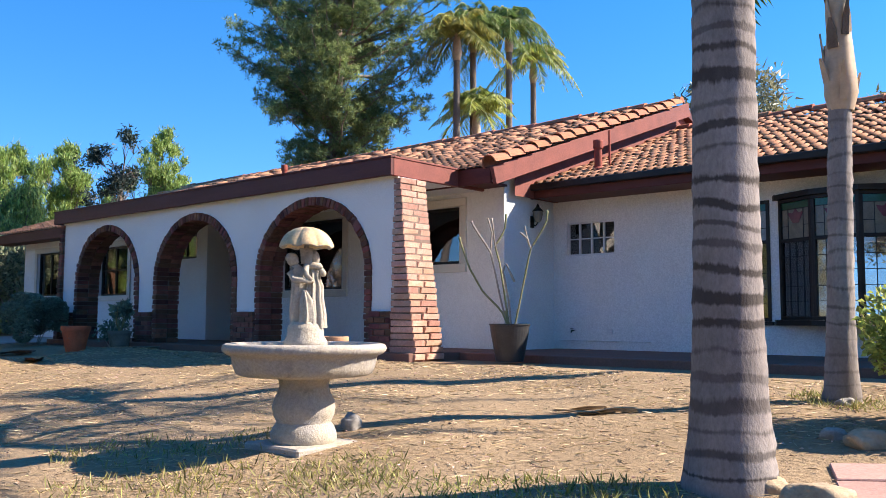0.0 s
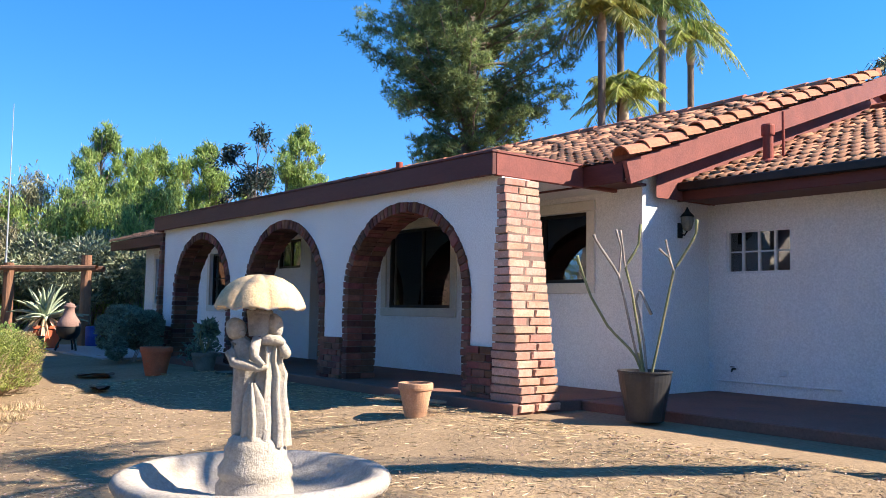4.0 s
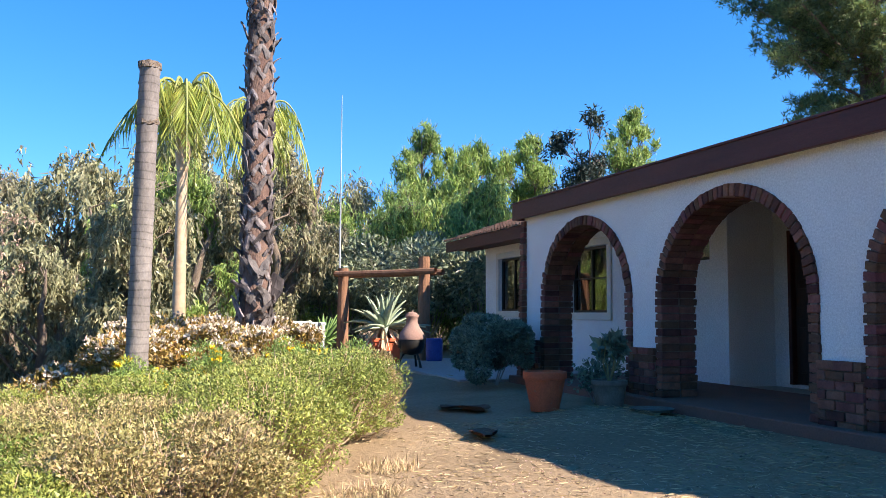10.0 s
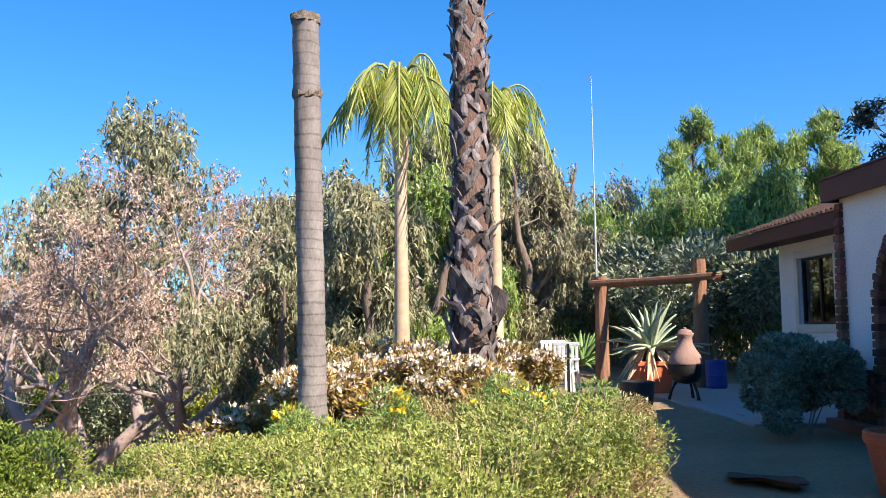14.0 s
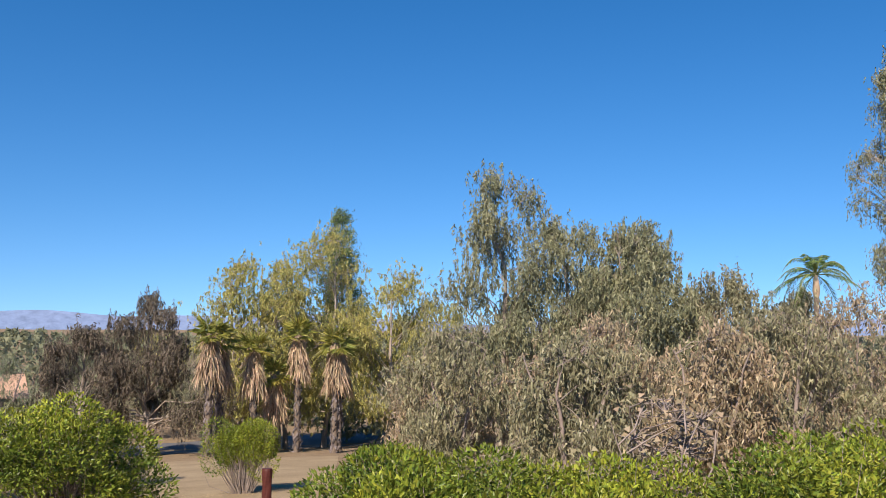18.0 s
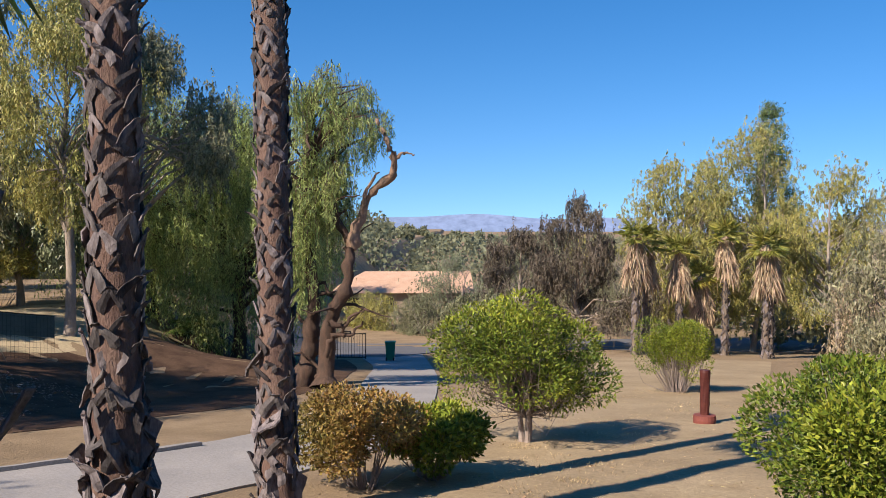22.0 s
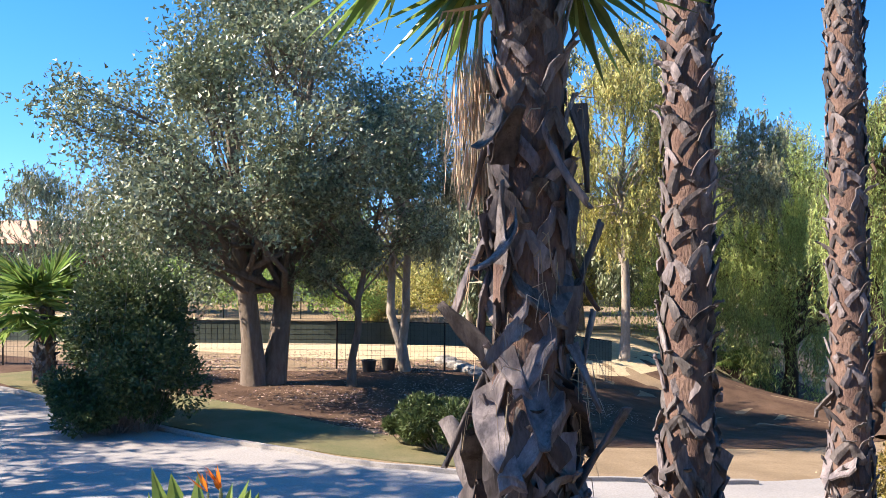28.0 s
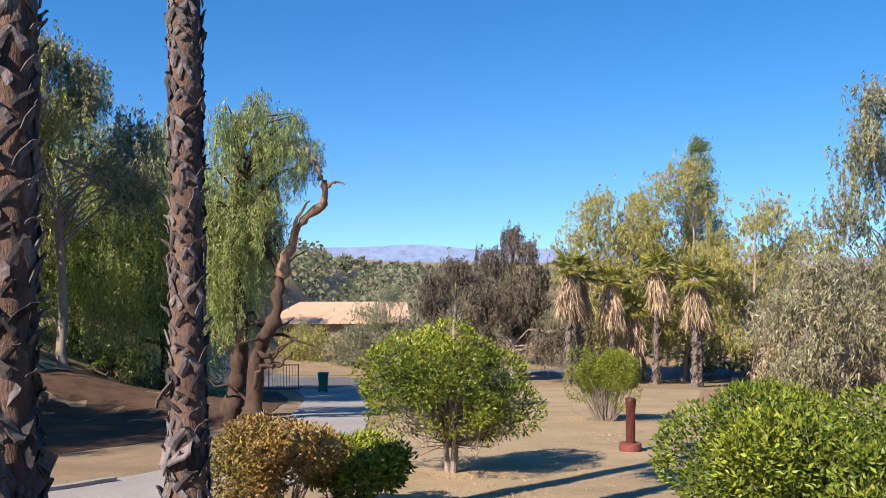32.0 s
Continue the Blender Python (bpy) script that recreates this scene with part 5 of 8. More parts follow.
def ragged(thing, radius, z0, z1, count, seed):
    """Curled straps and loose fibres on a shaggy palm trunk."""
    rng = np.random.default_rng(seed)
    meshes = [strap_mesh(seed + k) for k in range(6)]
    for k in range(count):
        a, z = k * 2.3999 + rng.normal(0, 0.3), z0 + (z1 - z0) * (k + rng.random()) / count
        ob = new("boot_strap", meshes[rng.integers(0, 6)])
        ob.parent = thing
        big = rng.uniform(0.32, 0.6) * (1.25 if z < 1.3 else 1.0)
        ob.matrix_basis = Matrix.Translation((math.cos(a) * radius * 0.95, math.sin(a) * radius * 0.95, z)) @ Matrix.Rotation(a - math.pi / 2 + rng.normal(0, 0.35), 4, "Z") @ Matrix.Rotation(rng.normal(0.0, 0.16), 4, "X") @ Matrix.Rotation(rng.normal(0, 0.45) + (math.pi if k % 4 == 0 else 0), 4, "Y") @ Matrix.Scale(big, 4)
    fibres = Pile()
    for k in range(150):
        a, z = rng.uniform(0, 6.28), rng.uniform(z0, z1)
        c = np.array([math.cos(a), math.sin(a), 0]) * radius * 1.02 + np.array([0, 0, z])
        d = np.array([math.cos(a), math.sin(a), 0]) * rng.uniform(0.02, 0.12)
        t = np.array([-math.sin(a), math.cos(a), 0]) * rng.normal(0, 0.08)
        fibres.add(*tube([c, c + d + t * 0.6 + np.array([0, 0, rng.uniform(-0.04, 0.06)]), c + d * 1.3 + t - np.array([0, 0, rng.uniform(0.08, 0.28)])], [0.004, 0.003, 0.0015], 3))
    fibres.out("fibre_tuft", SKIRT_L, thing, "loose straw-coloured fibres")


def boot_palm(name, x, y, height, radius, label, seed=1, size=0.2, flare=1.3, foot_boots=1.6, lean=(0, 0), leaves=26, leaf_len=0.9, group="", visible=8.0, skirt_to=None, z=None, step_z=0.036, shag=0.1, core=None, leaf_mat=None, stout=False):
    """A fan palm: fibrous trunk clad in boots, a head of fan leaves."""
    rng = np.random.default_rng(seed)
    gz = ground_at(x, y) if z is None else z
    thing = base(name, x, y, gz - 0.05, label, "palm tree", group)
    s = np.linspace(0, 1, 30)
    line = np.stack([lean[0] * s, lean[1] * s, s * height], 1)
    r = np.interp(s, [0, 0.08, 0.2, 1], [radius * flare, radius * 1.08, radius, radius * 0.8])
    pile = Pile()
    pile.add(*tube(line, r * 0.93, 16))
    pile.out("trunk", core or FIBRE, thing, soft=True)
    k, hgt = 0, 0.05
    while hgt < min(height, visible) and k < 290:
        u = hgt / height
        rr = np.interp(u, s, r)
        c = np.array([np.interp(u, s, line[:, i]) for i in range(3)])
        big = size * (foot_boots if hgt < 1.6 else 1.0) * rng.uniform(0.75, 1.25)
        a = k * 2.3999 + rng.normal(0, 0.12)
        ob = new("boot", BOOTS[rng.integers(0, 7)])
        ob.parent = thing
        flop = rng.normal(0, 9) if rng.random() > shag or hgt > 2.3 else rng.uniform(-175, -125)
        big *= 1.0 if abs(flop) < 90 else rng.uniform(1.1, 1.7)
        ob.matrix_basis = Matrix.Translation((c[0] + math.cos(a) * rr * 0.92, c[1] + math.sin(a) * rr * 0.92, c[2])) @ Matrix.Rotation(a - math.pi / 2 + rng.normal(0, 0.1), 4, "Z") @ Matrix.Rotation(radians(flop), 4, "X") @ Matrix.Rotation(rng.normal(0, 0.16), 4, "Y") @ Matrix.Diagonal((big * 1.1, big * 0.95, big * 1.05, 1))
        hgt += step_z * rng.uniform(0.7, 1.3)
        k += 1
    if stout:
        ragged(thing, radius * 1.1, 0.35, 3.2, 48, seed)
    if leaves:
        for j in range(leaves):
            a = j * 2.4
            e = rng.uniform(-0.5, 1.3)
            w = np.array([math.cos(a) * math.cos(e), math.sin(a) * math.cos(e), math.sin(e)])
            v, q, t = fan_leaf(rng, w, leaf_len, leaf_len * 0.9, 0.25)
            one_frond(v + line[-1], q, t[0] + line[-1], t[1], leaf_mat or PALM_L, thing)
    if skirt_to:
        n = 900
        a = rng.uniform(0, 2 * math.pi, n)
        h = rng.uniform(height - skirt_to, height + 0.1, n)
        rr = radius * 0.9 + 0.50 * (height + 0.1 - h) / skirt_to + 0.08 * np.sin(5 * a)
        p = np.stack([np.cos(a) * rr, np.sin(a) * rr, h], 1)
        d = np.stack([np.cos(a) * 0.12, np.sin(a) * 0.12, np.full(n, -1.0)], 1) + rng.normal(0, 0.22, (n, 3))
        arrays("dead_skirt", *blades(p, d, rng.uniform(0.5, 1.25, n), 0.07, rng, 0.3), SKIRT_L, thing, "hanging skirt of dead straw fronds")
    return thing


def ring_bark(name, spacing, scars):
    """Grey palm bark: soft dark rings of uneven breadth round the trunk, fine upright fibres."""
    m = shader(name, (0.20, 0.178, 0.168), (0.30, 0.27, 0.255), 0.95, 2.5, 50, 0.5, 0.008, dark=(0.20, 0.175, 0.16), dark_scale=4, dark_at=0.60, stretch=(1, 1, 0.5))
    n, l = m.node_tree.nodes, m.node_tree.links
    b = n["Principled BSDF"]
    plain = b.inputs["Base Color"].links[0].from_socket
    geo, sep = n.new("ShaderNodeNewGeometry"), n.new("ShaderNodeSeparateXYZ")
    l.new(geo.outputs["Position"], sep.inputs[0])

    def noise(scale, stretch):
        t, mp = n.new("ShaderNodeTexNoise"), n.new("ShaderNodeMapping")
        mp.inputs["Scale"].default_value = stretch
        t.inputs["Scale"].default_value = scale
        t.inputs["Detail"].default_value = 4.0
        l.new(geo.outputs["Position"], mp.inputs["Vector"])
        l.new(mp.outputs[0], t.inputs["Vector"])
        return t.outputs[0]

    def calc(kind, a, c):
        x = n.new("ShaderNodeMath")
        x.operation = kind
        for sock, val in ((x.inputs[0], a), (x.inputs[1], c)):
            if isinstance(val, (int, float)):
                sock.default_value = val
            else:
                l.new(val, sock)
        return x.outputs[0]

    turns = calc("ADD", calc("MULTIPLY", sep.outputs[2], 1.0 / spacing), calc("MULTIPLY", noise(1.3, (0.7, 0.7, 1.6)), 2.6))
    rand = n.new("ShaderNodeTexWhiteNoise")
    rand.noise_dimensions = "1D"
    l.new(calc("FLOOR", turns, 0.0), rand.inputs["W"])
    breadth = calc("ADD", calc("MULTIPLY", rand.outputs["Value"], 0.20 * scars), 0.04)
    fibre = calc("MULTIPLY", calc("SUBTRACT", noise(60, (1, 1, 0.12)), 0.5), 0.30)
    away = calc("ADD", calc("ABSOLUTE", calc("SUBTRACT", calc("FRACT", turns, 0.0), 0.5), 0.0), fibre)
    ring = n.new("ShaderNodeMapRange")
    l.new(away, ring.inputs["Value"])
    l.new(calc("SUBTRACT", breadth, 0.05), ring.inputs["From Min"])
    l.new(calc("ADD", breadth, 0.07), ring.inputs["From Max"])
    ring.inputs["To Min"].default_value, ring.inputs["To Max"].default_value = 0.93 * min(1, 0.5 + 0.5 * scars), 0.0
    vary = n.new("ShaderNodeTexWhiteNoise")
    vary.noise_dimensions = "1D"
    l.new(calc("ADD", calc("FLOOR", turns, 0.0), 37.3), vary.inputs["W"])
    faint = calc("ADD", calc("MULTIPLY", vary.outputs["Value"], 0.55), 0.45)
    patch = calc("MINIMUM", calc("MULTIPLY", calc("ADD", noise(7, (1, 1, 0.6)), 0.75), faint), 1.0)
    blend = n.new("ShaderNodeMix")
    blend.data_type = "RGBA"
    l.new(calc("MULTIPLY", ring.outputs[0], patch), blend.inputs[0])
    l.new(plain, blend.inputs[6])
    blend.inputs[7].default_value = (0.048, 0.040, 0.036, 1)
    l.new(blend.outputs[2], b.inputs["Base Color"])
    return m


def ring_palm(name, x, y, height, radius, label, seed=1, spacing=0.13, lean=(0, 0), sawn=False, z=None, group="", visible=None, scars=1.0):
    """A smooth grey trunk with dark leaf-scar rings."""
    rng = np.random.default_rng(seed)
    gz = ground_at(x, y) if z is None else z
    thing = base(name, x, y, gz - 0.05, label, "palm tree", group)
    zz, rr = [0.0], [radius * 1.5]
    h, n, sides = 0.02, 0, 28

    def at(h):
        return radius * (1 + 0.45 * math.exp(-h / 0.35) + 0.10 * math.exp(-h / 1.4)) * (1 - 0.12 * h / height)

    prof = []
    marks = []
    while h < height:
        r = at(h)
        prof += [(r * 1.012, h), (r * 1.0, h + spacing * 0.5)]
        marks.append(h)
        h += spacing * rng.uniform(0.7, 1.3)
    prof += [(at(height), height)]
    if sawn:
        prof.append((0.001, height + 0.015))
    v, q = lathe(prof, sides, 0.0035, seed)
    s = (v[:, 2] / height)[:, None]
    v[:, :2] += np.array(lean) * s ** 1.3
    arrays("trunk", v, q, ring_bark("ringed_bark", spacing, scars), thing, "grey bark with dark leaf-scar rings", soft=True)
    return thing, np.array([lean[0], lean[1], height])


# ---- planting: the start of the walk ----
def crown_head(thing, head, seed, fronds=16, length=2.3, material=None):
    """Feather fronds at the top of a ringed trunk."""
    rng = np.random.default_rng(seed)
    for k in range(fronds):
        a, e = k * 2.4 + rng.normal(0, 0.2), rng.uniform(-0.2, 1.3)
        v, q, s = frond(rng, (math.cos(a) * math.cos(e), math.sin(a) * math.cos(e), math.sin(e)), length, 0.7)
        one_frond(v + head, q, s[0] + head, s[1], material or PALM_L, thing)


p, head = ring_palm("ringed_palm", -1.75, 4.05, 7.2, 0.150, "tall grey ringed palm trunk standing in dry dirt", 3, 0.115, (0.05, 0.0))
crown_head(p, head, 5)
p, head = ring_palm("ringed_palm", -2.04, 6.68, 2.42, 0.088, "slim grey ringed palm with peeling leaf bases", 7, 0.12, (0.05, 0.03), scars=0.25)
crown_head(p, head + np.array([0, 0, 2.1]), 12, 18, 1.75)
pile = Pile()
pile.add(*tube(head + np.array([[0, 0, -0.25], [0.005, 0, -0.12], [0, 0, 0.05], [0, 0.005, 0.35], [0, 0, 0.9], [0, 0, 2.15]]), [0.088, 0.118, 0.112, 0.085, 0.066, 0.05], 14))
pile.out("crownshaft", SKIRT_L, p, "peeling straw-brown leaf bases", soft=True)
rng = np.random.default_rng(21)
for k in range(22):
    a, z = k * 2.4, rng.uniform(-0.2, 1.0)
    r0 = np.interp(z, [-0.2, 0.05, 0.8], [0.115, 0.11, 0.07])
    d = np.array([math.cos(a), math.sin(a), 0])
    c = head + d * r0 + np.array([0, 0, z])
    side = np.array([-d[1], d[0], 0]) * rng.uniform(0.02, 0.045)
    ln = rng.uniform(0.12, 0.3)
    up = np.array([0, 0, ln])
    flare = d * rng.uniform(0.01, 0.06)
    v = [c - side, c + side, c + side * 0.8 + up * 0.6 + flare * 0.5, c - side * 0.8 + up * 0.6 + flare * 0.5, c + side * 0.25 + up + flare, c - side * 0.25 + up + flare]
    v += [q - d * 0.012 for q in v]
    arrays("leaf_base", v, [(0, 1, 2, 3), (3, 2, 4, 5), (7, 6, 9, 8), (8, 9, 11, 10), (1, 7, 8, 2), (6, 0, 3, 9), (2, 8, 10, 4), (9, 3, 5, 11), (5, 4, 10, 11)], SKIRT_L if k % 3 else BARK, p)
p, head = ring_palm("ringed_palm", -1.62, 10.0, 6.5, 0.135, "grey ringed palm trunk close to the wing", 9, 0.14, scars=0.3)
crown_head(p, head, 15)

# ---- planting: beyond the house ----
pine("pine", -21.6, 19.0, 13.8, 3.5, "tall dark green pine behind the house")
for x, y, h, s in ((-18.2, 21.3, 9.0, 1), (-18.5, 22.5, 9.6, 2), (-18.1, 24.0, 9.9, 3), (-19.2, 27.0, 9.6, 4), (-18.2, 22.3, 6.6, 5)):
    feather_palm("queen_palm", x, y, h, "slender queen palm with arching fronds behind the roof", 20 + s, 30, 2.1, 0.14, 0.11, width=0.028, droop=0.8, leaf=0.55, hang=1.0, rise=(-0.1, 1.45), n_leaf=70, leaf_mat=PALM_YEL if s == 1 else PALM_BRIGHT if s in (4, 5) else PALM_L, shaft=1.0, group="palms behind the house")
broadleaf("eucalyptus", -15.8, 38, 13.4, 3.8, EUC_L, BARK, "thin grey-green eucalyptus far behind the wing", seed=31, leaves=5000, leaf=0.4)
broadleaf("eucalyptus", -10.5, 44, 11.8, 3.2, EUC_L, BARK, "thin grey-green eucalyptus far behind the wing", seed=32, leaves=4000, leaf=0.4)
broadleaf("eucalyptus", -2.5, 42, 13.5, 3.8, EUC_L, BARK, "thin grey-green eucalyptus far behind the wing", seed=33, leaves=4000, leaf=0.4)

# ---- planting: the far end of the house ----
for x, y, h, w, m, s, lab in ((-38.1, 13.4, 8.4, 2.2, ACA_L, 41, "feathery fresh-green acacia"), (-35.6, 14.5, 7.2, 2.5, ACA_L, 42, "feathery fresh-green acacia"), (-35.1, 16.4, 7.6, 2.3, ACA_L, 44, "feathery fresh-green acacia"), (-33.8, 20.0, 8.5, 2.2, ACA_L, 47, "feathery fresh-green acacia"), (-41.0, 15.5, 6.8, 2.6, ACA_L, 50, "feathery fresh-green acacia")):
    broadleaf("acacia", x, y, h, w, m, BARK, lab + " behind the patio", seed=s, leaves=18000, leaf=0.20, leaf_w=0.045, clump=0.085, plume=True, fork=0.1, masses=64)
for x, y, h, w, m, s, lab in ((-40.5, 11.0, 6.6, 3.2, EUC_L, 43, "grey-green tree"), (-40.5, 8.0, 6.6, 3.2, GREY_L, 45, "grey olive-coloured tree"), (-33, 10.9, 4.9, 2.8, ACA_L, 46, "low weeping green tree"), (-30.5, 12.6, 5.2, 2.4, ACA_L, 48, "low weeping green tree"), (-36.5, 9.0, 5.2, 2.8, ACA_L, 49, "low weeping green tree"), (-36.0, 12.0, 5.8, 2.8, ACA_L, 52, "low weeping green tree")):
    broadleaf("acacia" if m == ACA_L else "eucalyptus", x, y, h, w, m, BARK, lab + " behind the patio", seed=s, leaves=16000, leaf=0.20, leaf_w=0.045, hang=1.2, clump=0.15, fork=0.18)
broadleaf("cedar", -31.3, 15.9, 7.9, 2.4, leafy("dark_cedar_needles", (0.04, 0.065, 0.045), (0.025, 0.045, 0.038)), BARK, "dark flat-topped cedar with open branches", seed=51, leaves=4500, leaf=0.16, leaf_w=0.06, clump=0.075, lean=(0.3, 0.1), low=3.5)
for x, y, s in ((-27.5, 9.6, 1), (-29.8, 10.4, 2), (-27, 11.4, 3), (-31.5, 8.6, 4)):
    shrub("dark_shrub", x, y, 1.9, 3.2, EUC_DARK, "dark dense shrub behind the patio", 60 + s, 7000, 0.16, 0.06)
for x, y, h, k in ((-20.85, 3.35, 3.75, 71), (-23.6, 4.95, 4.0, 74)):
    feather_palm("queen_palm", x, y, h, "young queen palm with long drooping fronds", k, 20, 2.0, 0.13, 0.085, shaft=1.3, droop=1.35, leaf=0.7, leaf_mat=PALM_BRIGHT, trunk_mat=SKIRT_L, width=0.022, hang=1.7, rise=(0.8, 1.45), n_leaf=62)
boot_palm("fan_palm", -17.3, 4.17, 11.0, 0.19, "tall fan palm trunk clad in weathered boots", 72, 0.16, 1.25, 1.5, visible=8.5)
p, head = ring_palm("sawn_palm_trunk", -15.9, 2.71, 3.98, 0.115, "sawn-off grey ringed palm trunk among shrubs", 73, 0.085, (0.95, 0.05), sawn=True, scars=0.15)
for z0, r0, lab in ((3.40, 0.103, "ragged brown scar ring"), (3.95, 0.099, "torn fibrous rim of the cut")):
    v, q = lathe([(r0, z0), (r0 + 0.012, z0 + 0.015), (r0 + 0.014, z0 + 0.05), (r0 + 0.004, z0 + 0.085), (r0 - 0.02, z0 + 0.09)], 26, 0.007, int(z0 * 100))
    arrays("scar_collar", v + np.array([0.95, 0.05, 0]) * (z0 / 3.98) ** 1.3, q, BARK, p, lab)
for x, y, h, w, s in ((-29.6, 6.2, 6.2, 2.2, 81), (-24.0, 2.6, 4.2, 1.5, 82), (-29.0, 3.6, 5.2, 2.3, 83), (-27.5, 0.6, 4.4, 2.2, 84), (-33.5, 6.6, 6.6, 2.4, 85)):
    broadleaf("bottlebrush", x, y, h, w, {82: EUC_L, 83: ACA_L, 84: EUC_L}.get(s, GREY_L), BARK, "loose grey-green shrub tree with fine leaves", seed=s, leaves=23000, leaf=0.15, leaf_w=0.04, hang=0.5, stems=3, clump=0.12, fork=0.12)
PINK_TWIG = shader("pinkish_grey_twigs", (0.40, 0.31, 0.27), (0.30, 0.235, 0.205), 0.95, 3, 30, 0.4, 0.01)
PINK_L = leafy("pinkish_tan_dead_leaves", (0.50, 0.37, 0.27), (0.38, 0.27, 0.21), through_light=0.15)
bare_tree("bare_tree", -28.6, -4.2, 7.4, 4.1, PINK_TWIG, PINK_L, "nearly leafless spreading tree with pinkish dry leaves", 85, 4, 11000, leaf=0.10)
bare_tree("bare_tree", -29.6, -2.7, 8.0, 3.4, PINK_TWIG, PINK_L, "nearly leafless leaning tree with yellow lichen on its trunk", 86, 3, 8000, leaf=0.10)
bare_tree("bare_tree", -34.5, -8.6, 7.2, 3.8, PINK_TWIG, PINK_L, "nearly leafless spreading tree with pinkish dry leaves", 87, 4, 8000, leaf=0.10)
for k, (x, y, r, h) in enumerate(((-31.4, -4.4, 1.7, 2.2), (-33.0, -6.3, 1.8, 2.3), (-22.3, 0.4, 1.2, 1.2), (-27.6, -8.0, 1.6, 2.2), (-30.6, 0.2, 1.8, 2.2), (-32.6, -1.5, 1.8, 2.4), (-30.0, -7.5, 1.8, 2.2))):
    shrub("citrus_bush", x, y, r, h, CIT_L if k % 2 else EUC_DARK, "dense green bush below the bare trees", 88 + k, 9000, 0.12, 0.055, twigs=40, lumps=20)
for x, y, h, w, m, s in ((-40.5, -6.5, 12.4, 4.2, EUC_L, 91), (-38.5, 0.5, 8.8, 3.2, EUC_L, 92), (-38, 4, 8.4, 3.2, EUC_L, 93), (-46, -3, 10.5, 4.0, GREY_L, 94), (-36, -1.0, 5.5, 2.8, EUC_DARK, 95), (-45, -11, 11.5, 4.0, EUC_L, 96)):
    broadleaf("eucalyptus", x, y, h, w, m, BARK, "tall grey-green eucalyptus at the garden's edge", seed=s, leaves=15000, leaf=0.24, leaf_w=0.075, hang=0.9, clump=0.14)

TAN_TWIG = shader("tan_dead_twigs", (0.50, 0.37, 0.25), (0.38, 0.27, 0.19), 0.95, 3, 30, 0.3, 0.01)
HEDGE_DRY = leafy("browning_hedge_leaves", (0.44, 0.35, 0.17), (0.28, 0.26, 0.09), vary=0.6)
# hedge beside the path and flowering shrubs behind it
HEDGE = ((-9.7, 2.0, 0.72, 0.72), (-10.6, 2.9, 0.75, 0.8), (-11.2, 1.8, 0.9, 0.75), (-11.9, 3.5, 0.75, 0.85), (-12.6, 2.4, 1.0, 0.8), (-12.9, 4.0, 0.75, 0.88), (-14.0, 4.5, 0.75, 0.88), (-14.9, 4.85, 0.7, 0.8), (-14.2, 3.0, 0.95, 0.85), (-15.4, 3.9, 0.8, 0.85), (-12.5, 1.0, 1.2, 1.0), (-14.5, 1.3, 1.2, 1.0), (-16.0, 1.9, 1.0, 1.0), (-10.6, 0.6, 1.0, 0.5))
for k, (x, y, r, h) in enumerate(HEDGE):
    shrub("hedge_bush", x, y, r, h, HEDGE_DRY if k in (1, 4, 7, 9) else HEDGE_L, "loose sunlit hedge bush with twiggy gaps", 100 + k, 29000, 0.025, 0.014, twigs=560 if k in (1, 3, 5, 6, 7) else 260, twig_mat=TAN_TWIG, group="hedge beside the path", lumps=30, boxy=True)
for k, (x, y) in enumerate(((-15.5, 4.35), (-14.9, 3.5), (-14.9, 4.75), (-15.2, 2.7))):
    shrub("daisy_bush", x, y, 0.5, 0.98, ACA_L, "green bush with bright yellow daisies", 120 + k, 7000, 0.05, 0.014, flower=PETAL_Y, flowers=20, flower_size=0.085)
for k, (x, y, r, h) in enumerate(((-16.7, 2.9, 0.9, 1.30), (-17.1, 3.6, 0.95, 1.35), (-16.5, 4.1, 0.75, 1.15), (-18.2, 4.4, 0.85, 1.35), (-18.4, 3.2, 1.1, 1.4), (-16.9, 2.2, 0.8, 1.1))):
    shrub("flowering_shrub", x, y, r, h, RUSTY_L, "bronze-green shrub covered in cream blossom", 130 + k, 12000, 0.07, 0.03, flower=PETAL_W, flowers=320, flower_size=0.10, group="flowering shrubs round the palm")
shrub("round_bush", -17.05, 7.45, 0.56, 1.0, BLUE_L, "dense rounded blue-green bush in the shade of the house", 140, 40000, 0.045, 0.024, lumps=26, twigs=4, boxy=True, fill=0.5)
BUSH_L = leafy("light_green_bush_leaves", (0.46, 0.50, 0.13), (0.32, 0.40, 0.10), through_light=0.5)
for k, (x, y, r, h) in enumerate(((-1.15, 6.0, 0.55, 0.98), (-0.6, 6.35, 0.6, 1.05), (-0.15, 6.7, 0.6, 1.05))):
    shrub("clipped_bush", x, y, r, h, BUSH_L, "clipped light-green bush edged with boulders", 150 + k, 11000, 0.05, 0.032, twigs=120, lumps=22, fill=0.4)

# ---- planting: the slope ----
# dead wood, lighter brown with sunlight put into the colour
DEAD_WOOD = shader("sunlit_dead_wood", (0.36, 0.235, 0.16), (0.26, 0.17, 0.12), 0.95, 4, 30, 0.9, 0.03, stretch=(2, 2, 0.8))


